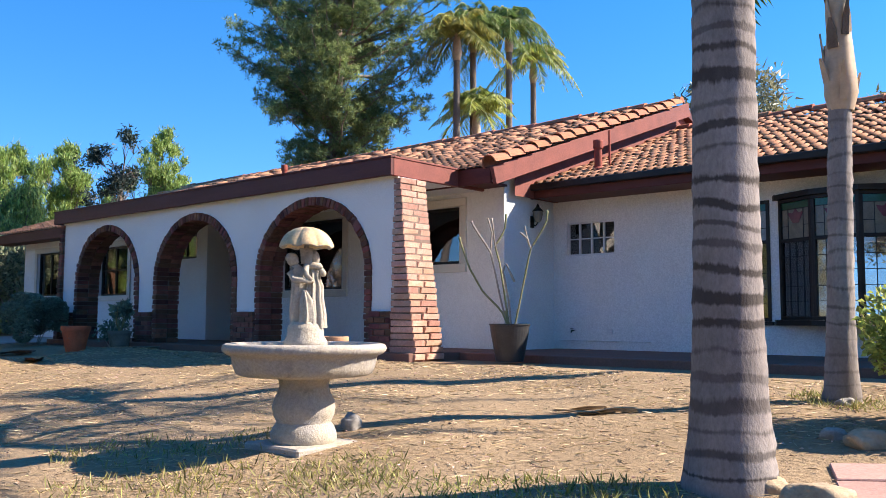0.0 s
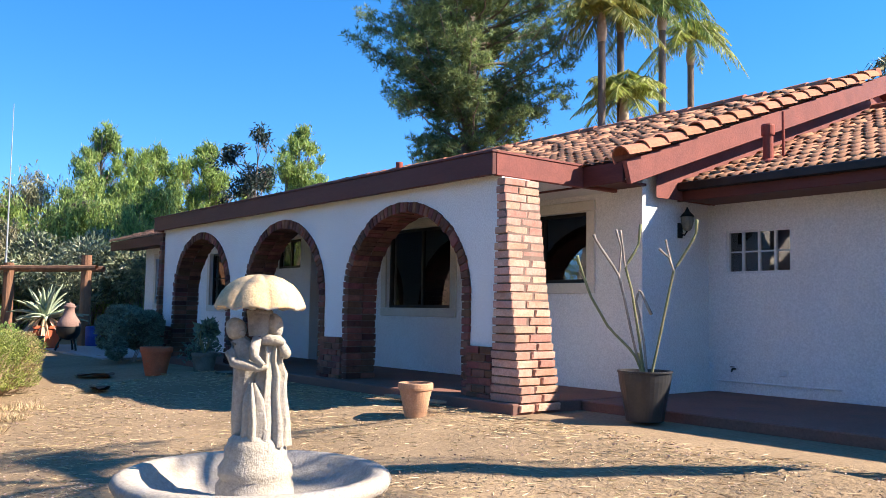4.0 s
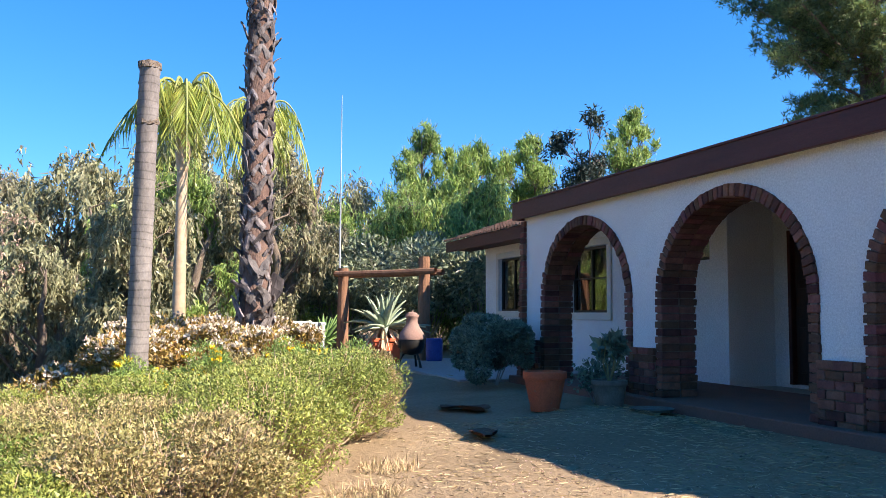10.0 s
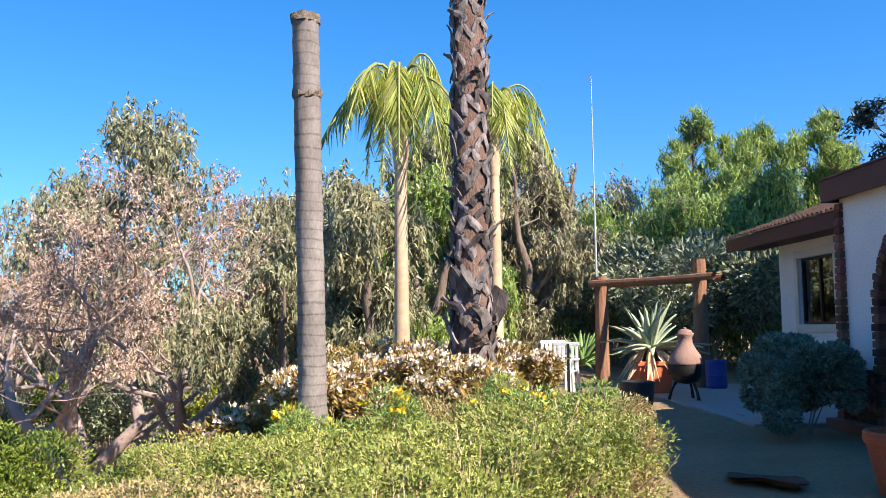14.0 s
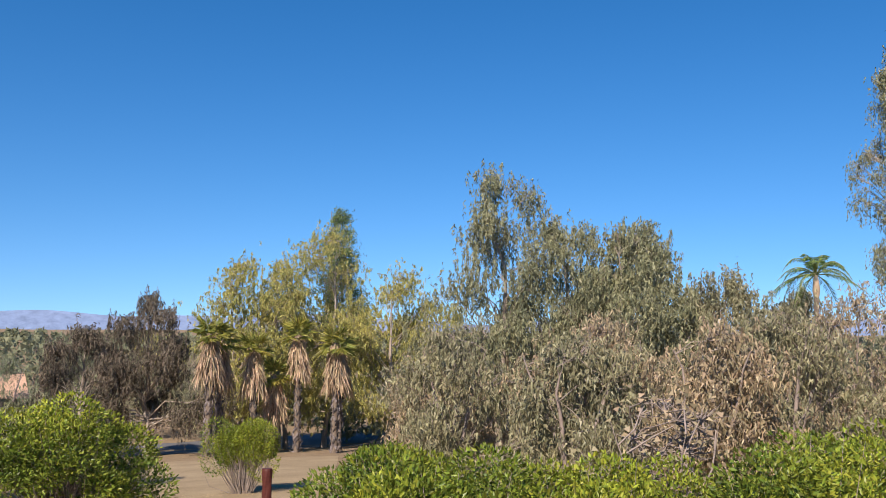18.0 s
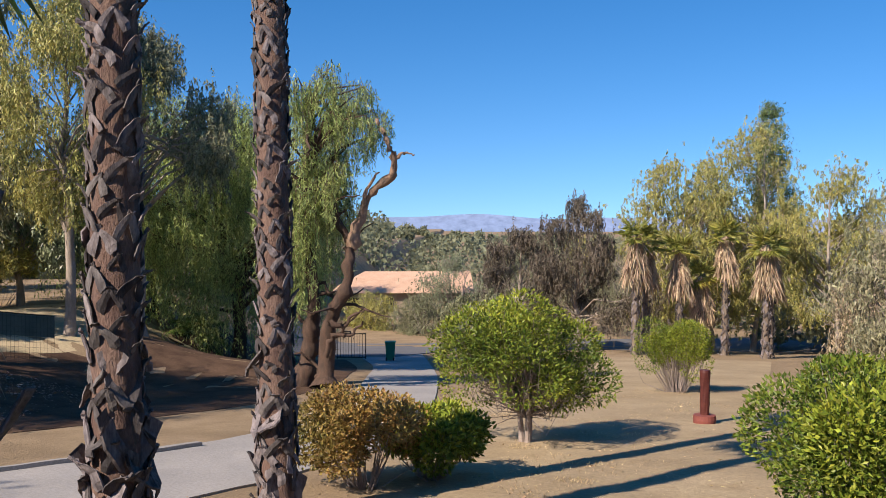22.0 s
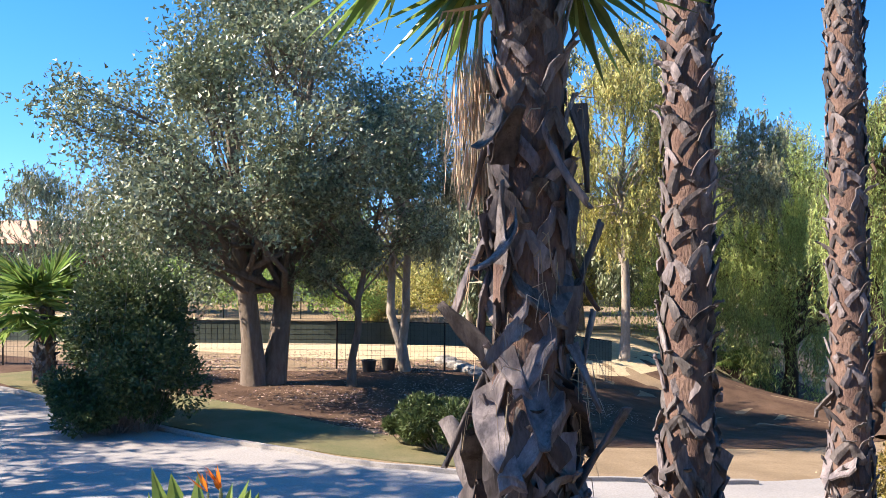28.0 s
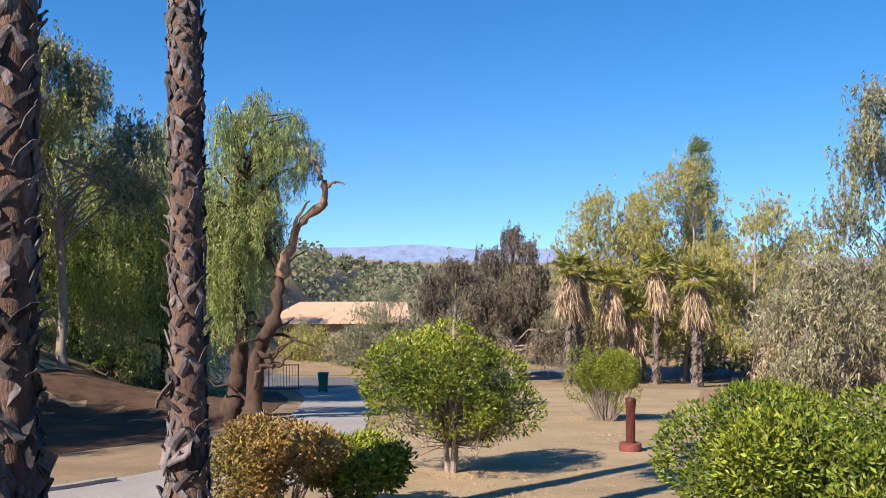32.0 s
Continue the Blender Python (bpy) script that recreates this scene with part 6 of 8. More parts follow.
def weeping_tree():
    """The old pepper tree: twisted stems, a dead crooked limb, curtains of hanging twigs. u runs across the slope, z up from its foot."""
    rng = np.random.default_rng(218)
    x, y = -3.35, -24.8
    thing = base("pepper_tree", x, y, ground_at(x, y) - 0.05, "gnarled pepper tree with weeping green foliage and a dead limb", "tree")
    across = np.array([-0.98, 0.19, 0.0])

    def place(u, z, d):
        return across * u + np.array([-0.19 * d, -0.98 * d, z])

    stems = {
        "trunk": [([(-0.1, 0.0), (0.1, 1.0), (0.2, 1.8), (0.55, 3.0), (0.3, 4.2), (0.1, 5.4), (0.15, 7.4), (0.4, 9.2)], 0.36, 0.0), ([(0.95, 0.2), (0.85, 1.6), (1.3, 2.8), (1.85, 3.6), (1.8, 4.9), (1.1, 5.8), (0.6, 6.6), (0.7, 8.0)], 0.27, -0.5)],
        "dead_limb": [([(1.8, 4.7), (2.0, 5.5), (2.45, 6.6), (3.2, 6.95), (3.28, 7.6), (3.05, 8.1), (2.72, 8.75)], 0.2, -0.5), ([(3.25, 7.55), (3.6, 7.72), (3.9, 7.62)], 0.07, -0.45), ([(2.1, 5.7), (2.3, 6.5), (2.75, 7.15)], 0.11, -0.6), ([(1.25, 2.4), (1.7, 2.2), (2.1, 2.7), (2.5, 2.75)], 0.09, -0.9), ([(1.0, 1.2), (1.3, 2.0), (1.9, 1.9), (2.3, 2.4)], 0.10, -0.9)],
    }
    spine = []
    for name, group in stems.items():
        for line, r, d in group:
            k = np.arange(len(line))
            f = np.linspace(0, len(line) - 1, len(line) * 4)
            u, z = np.interp(f, k, [c[0] for c in line]), np.interp(f, k, [c[1] for c in line])
            for _ in range(2):
                u[1:-1], z[1:-1] = (u[:-2] + 2 * u[1:-1] + u[2:]) / 4, (z[:-2] + 2 * z[1:-1] + z[2:]) / 4
            p = np.array([place(a, b, d + 0.25 * math.sin(1.3 * b)) for a, b in zip(u, z)]) + rng.normal(0, 0.03, (len(u), 3))
            rad = np.linspace(r, r * 0.28, len(u)) * (1 + 0.2 * rng.normal(size=len(u)))
            if name == "trunk":
                rad[0] *= 1.5
                spine.append(p)
            # upper dead limbs sunlit by colour; trunk and low limbs keep the shade-dark bark
            arrays(name, *tube(p, rad, 9), DEAD_WOOD if name == "dead_limb" and line[0][1] > 3 else RED_BARK, thing, "bare twisted dead limb" if name == "dead_limb" else "", soft=True)
    spine = np.concatenate(spine)
    twigs, leaf_p, leaf_d = Pile(), [], []
    for k in range(16):
        p = [spine[rng.integers(6, len(spine))]]
        way = unit(np.array([rng.normal(), rng.normal(), 0.25]))
        for _ in range(6):
            way = unit(way + rng.normal(0, 0.55, 3))
            p.append(p[-1] + way * rng.uniform(0.25, 0.45))
        arrays("crooked_limb", *tube(np.array(p), np.linspace(0.075, 0.015, 7), 6), RED_BARK, thing, soft=True)
    for k in range(8):
        c = place(rng.uniform(-1.2, 0.2), rng.uniform(3.6, 6.4), rng.uniform(-1.4, 1.4))
        for _ in range(16):
            e = c + rng.normal(0, 0.3, 3)
            m = int(30 * 1.6)
            leaf_p.append(e - np.outer(rng.random(m) * rng.uniform(0.8, 2.2), (0, 0, 1)) + rng.normal(0, 0.05, (m, 3)))
            leaf_d.append(rng.normal(0, 0.55, (m, 3)) + np.array([0, 0, -0.9]))
    for k in range(46):
        t = (k + rng.random()) / 46
        z = 6.0 + 4.3 * t
        wide = 1.25 * math.sqrt(max(0.05, 1 - ((z - 8.3) / 2.3) ** 2)) + 0.3
        u = 0.55 + (0.35 if z > 8 else -0.25) + wide * rng.uniform(-1.05, 1.05)
        c = place(u, z, rng.uniform(-1.6, 1.4))
        s0 = spine[np.argmin(np.linalg.norm(spine - (c - np.array([0, 0, 1.0])), axis=1))]
        twigs.add(*tube([s0, (s0 + c) / 2 + np.array([0, 0, 0.35]), c + np.array([0, 0, 0.1]), c + (c - s0) * 0.12 - np.array([0, 0, 0.25])], [0.05, 0.035, 0.02, 0.008], 5))
        reach = rng.uniform(1.0, 3.4) if rng.random() < 0.7 and u < 1.4 else rng.uniform(0.5, 1.1)
        for _ in range(22):
            e = c + rng.normal(0, 0.26, 3) * np.array([1, 1, 0.6])
            ln = reach * rng.uniform(0.45, 1.05)
            sway = rng.normal(0, 0.10, 3)
            q = np.array([e, e + np.array([sway[0], sway[1], -ln * 0.5]), e + np.array([sway[0] * 1.6, sway[1] * 1.6, -ln])])
            twigs.add(*tube(q, [0.007, 0.005, 0.003], 3))
            m = int(30 * ln)
            f = rng.random(m)
            leaf_p.append(np.stack([np.interp(f, [0, 0.5, 1], q[:, i]) for i in range(3)], 1) + rng.normal(0, 0.05, (m, 3)))
            leaf_d.append(rng.normal(0, 0.55, (m, 3)) + np.array([0, 0, -0.9]))
    twigs.out("twig_mass", RED_BARK, thing)
    arrays("crown", *blades(np.concatenate(leaf_p), np.concatenate(leaf_d), 0.17, 0.032, rng, plain=True), PEP_L, thing)
    return thing


shrub("citrus_tree", -9.6, -12.4, 1.62, 3.05, CIT_L, "round citrus tree with bright sunlit leaves", 161, 22000, 0.08, 0.036, twigs=420, lumps=26, category="tree", group="citrus trees on the slope", fill=0.5, raised=0.16)
for k, (x, y, h, r) in enumerate(((-13.0, -5.6, 2.35, 1.6), (-12.3, -3.9, 2.35, 1.4), (-15.4, -1.9, 2.45, 1.4), (-18.8, -1.6, 2.5, 1.3), (-14.4, -4.2, 2.3, 1.3), (-17.2, -3.4, 2.4, 1.3), (-15.4, -23.6, 2.7, 1.2))):
    shrub("citrus_tree", x, y, r, h, CIT_L, "bushy citrus tree with bright sunlit leaves", 170 + k, 21000, 0.066, 0.032, twigs=160, lumps=24, category="tree", group="citrus trees on the slope", fill=0.6)
for k, (x, y, r, h) in enumerate(((-7.8, -2.4, 0.6, 1.25), (-8.5, -2.7, 0.65, 1.35), (-9.2, -2.6, 0.65, 1.35), (-9.9, -2.3, 0.65, 1.3), (-10.7, -2.4, 0.7, 1.35))):
    shrub("weedy_bush", x, y, r, h, HEDGE_L, "low twiggy green bush on the bank", 185 + k, 5000, 0.05, 0.025, twigs=160, lumps=14, fill=0.5, group="weedy bushes on the bank")
for k, (x, y, r, h) in enumerate(((20, -27.5, 2.0, 3.2), (16, -29.5, 2.2, 3.6), (24.5, -26.5, 2.2, 3.4), (13, -31, 2.0, 4.0), (29, -26, 2.4, 3.8), (11.0, -33, 2.0, 3.4))):
    shrub("sunlit_bush", x, y, r, h, EUC_YEL if k % 2 else ACA_L, "sunlit yellow-green bush at the far side of the field", 330 + k, 8000, 0.16, 0.07, lumps=18)
shrub("azalea_bush", -7.0, -8.0, 1.0, 1.5, RUSTY_L, "bronze-green bush with pale buds by the drive", 180, 15000, 0.065, 0.035, flower=PETAL_W, flowers=70, lumps=26)
shrub("dark_citrus", -7.9, -8.6, 0.8, 1.2, CIT_L, "small dark green citrus bush", 181, 9000, 0.09, 0.045, dome=False)
broadleaf("bare_shrub", -16.3, -5.2, 2.7, 1.5, DRY_L, TWIG, "leafless grey twiggy shrub", seed=182, leaves=500, leaf=0.06, stems=5, levels=3, trunk=0.035, fork=0.35)
A_, B_, C_ = (-5.62, -0.15), (-5.40, -3.25), (-6.17, -6.13)
boot_palm("fan_palm", *A_, 4.35, 0.225, "stout fan palm trunk clad in shaggy split boots", 191, 0.165, 1.2, 1.5, visible=4.3, shag=0.6, z=-1.0, leaves=22, leaf_len=0.75, group="row of fan palms", step_z=0.038, stout=True)
boot_palm("fan_palm", *B_, 9.5, 0.215, "tall fan palm trunk clad in weathered boots", 192, 0.16, 1.25, 1.4, visible=7.5, shag=0.3, z=-2.0, group="row of fan palms")
boot_palm("fan_palm", *C_, 11.0, 0.20, "tall slim fan palm trunk clad in weathered boots", 193, 0.145, 1.25, 1.3, visible=8.5, z=-2.25, lean=(0.15, 0), group="row of fan palms")
for k, (x, y, h) in enumerate(((-20.3, -52.5, 7.8), (-21.2, -53.6, 7.5), (-23.6, -54.2, 7.0), (-26.9, -55, 8.1), (-28.2, -51, 7.2), (-29.0, -52.5, 7.1), (-25.4, -55.5, 5.4))):
    boot_palm("skirted_palm", x, y, h, 0.21, "fan palm with a hanging skirt of dead fronds", 200 + k, 0.30, 1.2, 1.0, leaves=15, leaf_len=0.8, skirt_to=2.7, visible=5.6, leaf_mat=PALM_YEL, group="clump of skirted palms", step_z=0.14, core=BARK)
weeping_tree()
broadleaf("pepper_tree", 1.6, -36.4, 12.6, 5.0, PEP_L, RED_BARK, "pepper tree with weeping green foliage to the ground", seed=212, leaves=76000, leaf=0.17, leaf_w=0.04, hang=5.0, trunk=0.3, clump=0.11, fork=0.24, masses=110)
broadleaf("pepper_tree", 6.2, -38.0, 11.4, 5.2, PEP_L, RED_BARK, "pepper tree with weeping green foliage to the ground", seed=213, leaves=60000, leaf=0.18, leaf_w=0.04, hang=5.0, trunk=0.3, clump=0.11, fork=0.24, masses=110)
broadleaf("eucalyptus", 3.4, -29.6, 13.8, 3.0, EUC_L, PALE_BARK, "tall pale-barked eucalyptus with loose grey-green leaves", seed=214, leaves=26000, leaf=0.16, leaf_w=0.05, trunk=0.2, hang=1.2, fork=0.45, clump=0.14)
broadleaf("eucalyptus", 9.5, -12.6, 11.4, 5.4, EUC_DARK, BARK, "large dark-leaved tree with twin grey trunks", seed=221, leaves=62000, leaf=0.115, leaf_w=0.065, trunk=0.29, stems=2, clump=0.115, fork=0.25, masses=120, splay=0.10, tight=0.23)
broadleaf("eucalyptus", 7.6, -14.0, 7.6, 2.0, EUC_DARK, BARK, "dark-leaved leaning tree beside the large one", seed=225, leaves=14000, leaf=0.10, leaf_w=0.05, trunk=0.11, clump=0.13, fork=0.35, lean=(-0.25, -0.1))
broadleaf("eucalyptus", 8.3, -17.3, 8.6, 2.6, EUC_L, PALE_BARK, "pale-barked leaning eucalyptus beside the fence", seed=222, leaves=15000, leaf=0.14, leaf_w=0.04, trunk=0.15, hang=1.2, stems=2, fork=0.42, clump=0.12)
broadleaf("eucalyptus", 5.3, -26.9, 13.4, 3.4, EUC_YEL, PALE_BARK, "tall pale-barked eucalyptus with yellow-green leaves", seed=223, leaves=34000, leaf=0.15, leaf_w=0.045, trunk=0.2, hang=1.3, fork=0.36, clump=0.14)
for k, (x, y, h, w, m) in enumerate(((36, -30, 8.6, 3.6, EUC_L), (30, -36, 7.0, 3.6, ACA_L), (24, -40, 7.5, 3.8, EUC_L), (18.5, -42, 6.5, 3.4, ACA_L), (14, -47, 8.0, 4.0, EUC_L), (44, -26, 9.0, 4.0, EUC_DARK), (10.5, -34, 7.5, 2.8, EUC_DARK), (10.2, -24.0, 6.4, 1.9, EUC_DARK), (22, -33, 4.5, 2.6, EUC_YEL), (40, -44, 12.5, 6.0, ACA_L), (9.5, -28.5, 13.5, 3.4, EUC_L), (52, -38, 11.5, 6.0, EUC_L), (33, -40, 8.5, 4.4, ACA_L))):
    broadleaf("eucalyptus", x, y, h, w, m, PALE_BARK, "leafy tree beyond the field fence", seed=224 + k, leaves=14000, leaf=0.22, leaf_w=0.085, hang=0.8, clump=0.15, fork=0.2)
# never in view: added to cast dappled tree shade over the drive
for k, (x, y, h) in enumerate(((10.0, 3.0, 10.5), (16, 2.6, 11), (22, 2.4, 10.5))):
    broadleaf("eucalyptus", x, y, h, 3.2, EUC_DARK, BARK, "large unseen dark-leaved tree added to shade the driveway", seed=213 + k, leaves=3800, leaf=0.25, leaf_w=0.12, trunk=0.25, clump=0.15)
for k, (x, y, h, r, m) in enumerate(((7.5, -6.9, 4.3, 1.3, DARK_GREEN), (6.6, -6.7, 2.6, 1.1, DARK_GREEN), (8.3, -7.2, 3.0, 1.2, DARK_GREEN), (6.9, -6.3, 1.1, 1.0, DARK_GREEN), (7.9, -6.3, 1.2, 1.0, DARK_GREEN), (1.5, -9.6, 1.15, 0.75, DARK_GREEN), (2.5, -9.9, 0.8, 0.6, DARK_GREEN))):
    shrub("dark_shrub", x, y, r, h, m, "dark dense shrub beside the drive", 230 + k, 14000, 0.10, 0.045, lumps=24)
for k, (x, y, h, w, m, lab) in enumerate(((-17.6, -59, 11.4, 4.4, BROWN_L, "dark grey-brown tree"), (-13.4, -60, 9.6, 4.2, BROWN_L, "dark grey-brown tree"), (-24.2, -61.3, 14.5, 6.1, EUC_YEL, "yellow-green eucalyptus"), (-31.6, -63.0, 18.0, 6.7, EUC_YEL, "yellow-green eucalyptus"), (-36.8, -60.5, 14.5, 6.3, EUC_YEL, "yellow-green eucalyptus"), (-28.5, -63, 12.5, 6.3, EUC_YEL, "yellow-green eucalyptus"), (-34.4, -67.5, 20.8, 3.6, PINE_L, "dark pointed conifer"), (-31.6, -35.5, 15.6, 5.0, EUC_L, "tall airy eucalyptus"), (-35.8, -30.4, 11.6, 4.6, EUC_L, "tall airy eucalyptus"), (-37.4, -31.0, 12.2, 4.6, EUC_L, "tall airy eucalyptus"), (-40.2, -28.4, 9.6, 3.6, GREY_L, "tall airy eucalyptus"), (-34.4, -34.0, 13.4, 4.6, EUC_L, "tall airy eucalyptus"), (-46, -29, 8.6, 3.4, GREY_L, "tall airy eucalyptus"), (-27.8, -62.5, 15.0, 6.3, EUC_YEL, "yellow-green eucalyptus"), (-40.5, -62, 12.5, 5.0, EUC_YEL, "yellow-green eucalyptus"), (-55.4, -29.1, 25.9, 2.3, EUC_L, "tall narrow eucalyptus"), (-63.4, -27.4, 28.8, 1.9, EUC_L, "tall narrow eucalyptus"), (-9.5, -62, 4.0, 2.6, EUC_L, "small olive-coloured tree"), (-10.8, -44, 3.8, 2.4, EUC_L, "small olive-coloured tree"))):
    broadleaf("conifer" if m == PINE_L else "eucalyptus", x, y, h, w, m, PALE_BARK, lab + " down the slope", seed=240 + k, leaves=26000 if h < 20 else 17000, leaf=0.19, leaf_w=0.062, hang=0 if m == PINE_L else 0.45 if m == EUC_YEL else 1.2, clump=0.115, trunk=0.2, pointed=m == PINE_L, fork=0.16 if h < 20 else 0.34, masses=0 if h < 20 else 150)
for k, (x, y, h, w, m) in enumerate(((-22, -22, 5.2, 2.6, GREY_L), (-26, -19, 5.2, 3.0, DRY_L), (-29.5, -15, 5.5, 2.8, GREY_L), (-24, -27, 5.0, 2.6, DRY_L), (-33, -12, 5.2, 3, GREY_L), (-33, -44, 6.5, 3.6, EUC_L), (-33, -38, 7.5, 4.0, DRY_L), (-38, -30, 7.0, 4.2, EUC_L), (-44, -14, 8, 4.4, GREY_L), (-22.5, -16, 4.4, 2.4, GREY_L), (-25, -13, 4.4, 2.6, DRY_L), (-36, -18, 6.5, 3.4, DRY_L), (-30, -24, 6.0, 3.2, GREY_L), (-40, -36, 8.5, 4.5, GREY_L), (-36, -46, 8.5, 4.5, GREY_L), (-6, -74, 3.4, 3.0, EUC_L), (-14, -78, 7.5, 4, EUC_L), (-1, -78, 3.4, 3.0, EUC_YEL), (-20, -74, 8, 4, GREY_L), (-9, -84, 7, 4, EUC_DARK), (6, -80, 7, 4, EUC_L), (-26, -82, 9, 5, GREY_L), (12, -74, 8, 4, EUC_DARK), (-13, -68, 4.4, 3, GREY_L))):
    broadleaf("scrub_tree", x, y, h, w, m, TWIG, "tangled grey-brown scrub tree on the slope", seed=260 + k, leaves=13000, leaf=0.16, leaf_w=0.048, hang=0.7, stems=4, clump=0.16, trunk=0.09, fork=0.08)
feather_palm("queen_palm", -44, -26, 7.6, "distant feathery palm above the scrub", 275, 22, 3.0, 0.16, 0.12)


def far_woods():
    """Tree tops from the street to the horizon."""
    rng = np.random.default_rng(9)
    n = 2600
    a = rng.uniform(math.radians(150), math.radians(330), n)
    d = 75 + 900 * rng.random(n) ** 2.2
    x, y = -8 + d * np.cos(a), 4 + d * np.sin(a)
    ok = ~((y > -84) & (x > -34) & (x < 30)) & ~((np.hypot(x + 1.5, y + 91) < 9) | ((np.abs(x + 2) < 6) & (y > -95)))
    x, y, d = x[ok], y[ok], d[ok]
    h = 3 + 6.5 * rng.random(len(x)) ** 1.6
    m = 95
    p = np.stack([x, y, rough_land(x, y) + h * 0.5], 1).repeat(m, 0)
    k = h.repeat(m)[:, None]
    e = unit(rng.normal(size=(len(p), 3)))
    p = p + e * k * np.array([0.6, 0.6, 0.48]) * rng.uniform(0.5, 1, (len(p), 1))
    s = 0.32 + 0.0035 * d.repeat(m)
    v, q = blades(p, rng.normal(size=p.shape), s, s * 0.8, rng, plain=True)
    tagged(arrays("distant_woods", v, q, leafy("hazy_far_foliage", (0.27, 0.28, 0.165), (0.20, 0.22, 0.14), vary=0.3, through_light=0.4, spec=0.1)), "hazy green treetops stretching to the horizon", "trees", kind="stuff")


far_woods()


def mountains():
    """Pale hills along the horizon, distance haze put into their colour."""
    a = np.linspace(math.radians(150), math.radians(345), 240)
    top = 34 + 10 * np.sin(a * 7 + 1) + 9 * np.sin(a * 19) + 4 * np.sin(a * 47 + 2)
    low = np.stack([3000 * np.cos(a), 3000 * np.sin(a), np.full(240, -60.0)], 1)
    high = np.stack([3200 * np.cos(a), 3200 * np.sin(a), top], 1)
    i = np.arange(239)
    tagged(arrays("backdrop_hills", np.concatenate([low, high]), np.stack([i, i + 1, 241 + i, 240 + i], 1), shader("haze_tinted_hills", (0.21, 0.28, 0.43), (0.19, 0.26, 0.40), 1.0, 0.004, 0.03, 0, spec=0.0), soft=True), "pale hills along the horizon, tinted lavender for haze", kind="structure")


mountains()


def litter():
    """Loose straw on the dirt before the house."""
    rng = np.random.default_rng(12)
    n = 46000
    x, y = rng.uniform(-14, 1.5, n), 7.9 - 6.5 * rng.random(n) ** 1.3
    keep = np.sin(x * 1.7 + y) * np.sin(y * 2.1 - x * 0.6) + rng.normal(0, 0.6, n) > -0.1
    x, y = x[keep], y[keep]
    p = np.stack([x, y, rough_land(x, y) + 0.006], 1)
    a = rng.uniform(0, 6.28, len(x))
    d = np.stack([np.cos(a), np.sin(a), rng.uniform(0.0, 0.12, len(x))], 1)
    v, q = blades(p, d, rng.uniform(0.04, 0.14, len(x)), 0.006, rng)
    tagged(arrays("straw_litter", v, q, STRAW), "loose dry straw scattered over the dirt", "straw", kind="stuff")


litter()


def tufts(name, spots, material, label, n=260, height=0.16, seed=5):
    """Upright grass blades in loose patches: spots of (x, y, radius)."""
    rng = np.random.default_rng(seed)
    out = Pile()
    for x, y, r in spots:
        a, s = rng.uniform(0, 6.28, n), r * np.sqrt(rng.random(n))
        px, py = x + s * np.cos(a), y + s * np.sin(a)
        p = np.stack([px, py, rough_land(px, py) - 0.005], 1)
        out.add(*blades(p, rng.normal(0, 0.8, (n, 3)) + np.array([0, 0, 1.0]), height * rng.uniform(0.4, 1.2, n), 0.008, rng))
    tagged(out.out(name, material), label, "grass", kind="stuff")


WEED = leafy("sparse_green_weeds", (0.24, 0.26, 0.07), (0.32, 0.29, 0.10))
tufts("grass_weeds", [(-4.0, 2.85, 0.5), (-3.6, 3.3, 0.35), (-4.4, 2.5, 0.5), (-3.2, 3.1, 0.4), (-2.6, 3.4, 0.35), (-2.1, 3.6, 0.3), (-4.9, 3.6, 0.5), (-5.4, 3.0, 0.5), (-1.9, 6.5, 0.3), (-2.2, 6.8, 0.25)], WEED, "sparse green and yellow weeds in the dirt", 420, 0.07)
tufts("dry_grass", [(-10.1, 3.45, 0.35), (-10.8, 3.85, 0.3), (-11.5, 4.2, 0.3), (-12.3, 4.6, 0.25), (-9.5, 2.85, 0.35), (-9.1, 2.3, 0.35)], STRAW, "bleached dry grass along the foot of the hedge", 520, 0.10, 6)


LITTER_L = leafy("fallen_brown_leaves", (0.48, 0.35, 0.28), (0.27, 0.17, 0.13), vary=0.6, through_light=0.05)


def fallen(name, n, x0, x1, y0, y1, material, size, label, seed):
    """Dead leaves lying in drifts."""
    rng = np.random.default_rng(seed)
    x, y = rng.uniform(x0, x1, n), rng.uniform(y0, y1, n)
    keep = np.sin(x * 0.9 + 0.4 * y) * np.sin(y * 1.1 - x * 0.5) + rng.normal(0, 0.5, n) > -0.05
    x, y = x[keep], y[keep]
    p = np.stack([x, y, rough_land(x, y) + 0.008], 1)
    v, q = blades(p, rng.normal(0, 1, p.shape) * np.array([1, 1, 0.08]), size, size * 0.45, rng, 0.25)
    tagged(arrays(name, v, q, material), label, "leaves", kind="stuff")


fallen("leaf_litter", 26000, 1.5, 16.0, -21.0, -9.5, LITTER_L, 0.085, "fallen brown leaves drifted over the mulch", 31)
fallen("twig_litter", 12000, -12.0, 1.5, 1.6, 7.8, LITTER_L, 0.026, "small dead leaves and twigs on the dirt", 32)
fallen("slope_litter", 9000, -18.0, -4.0, -22.0, 0.0, STRAW, 0.06, "dry straw and leaves on the slope", 33)
rng = np.random.default_rng(77)
tufts("slope_grass", [(rng.uniform(-17, -8), rng.uniform(-26, -5), rng.uniform(0.3, 0.9)) for _ in range(60)], STRAW, "short dry grass in patches on the slope", 220, 0.07, 8)


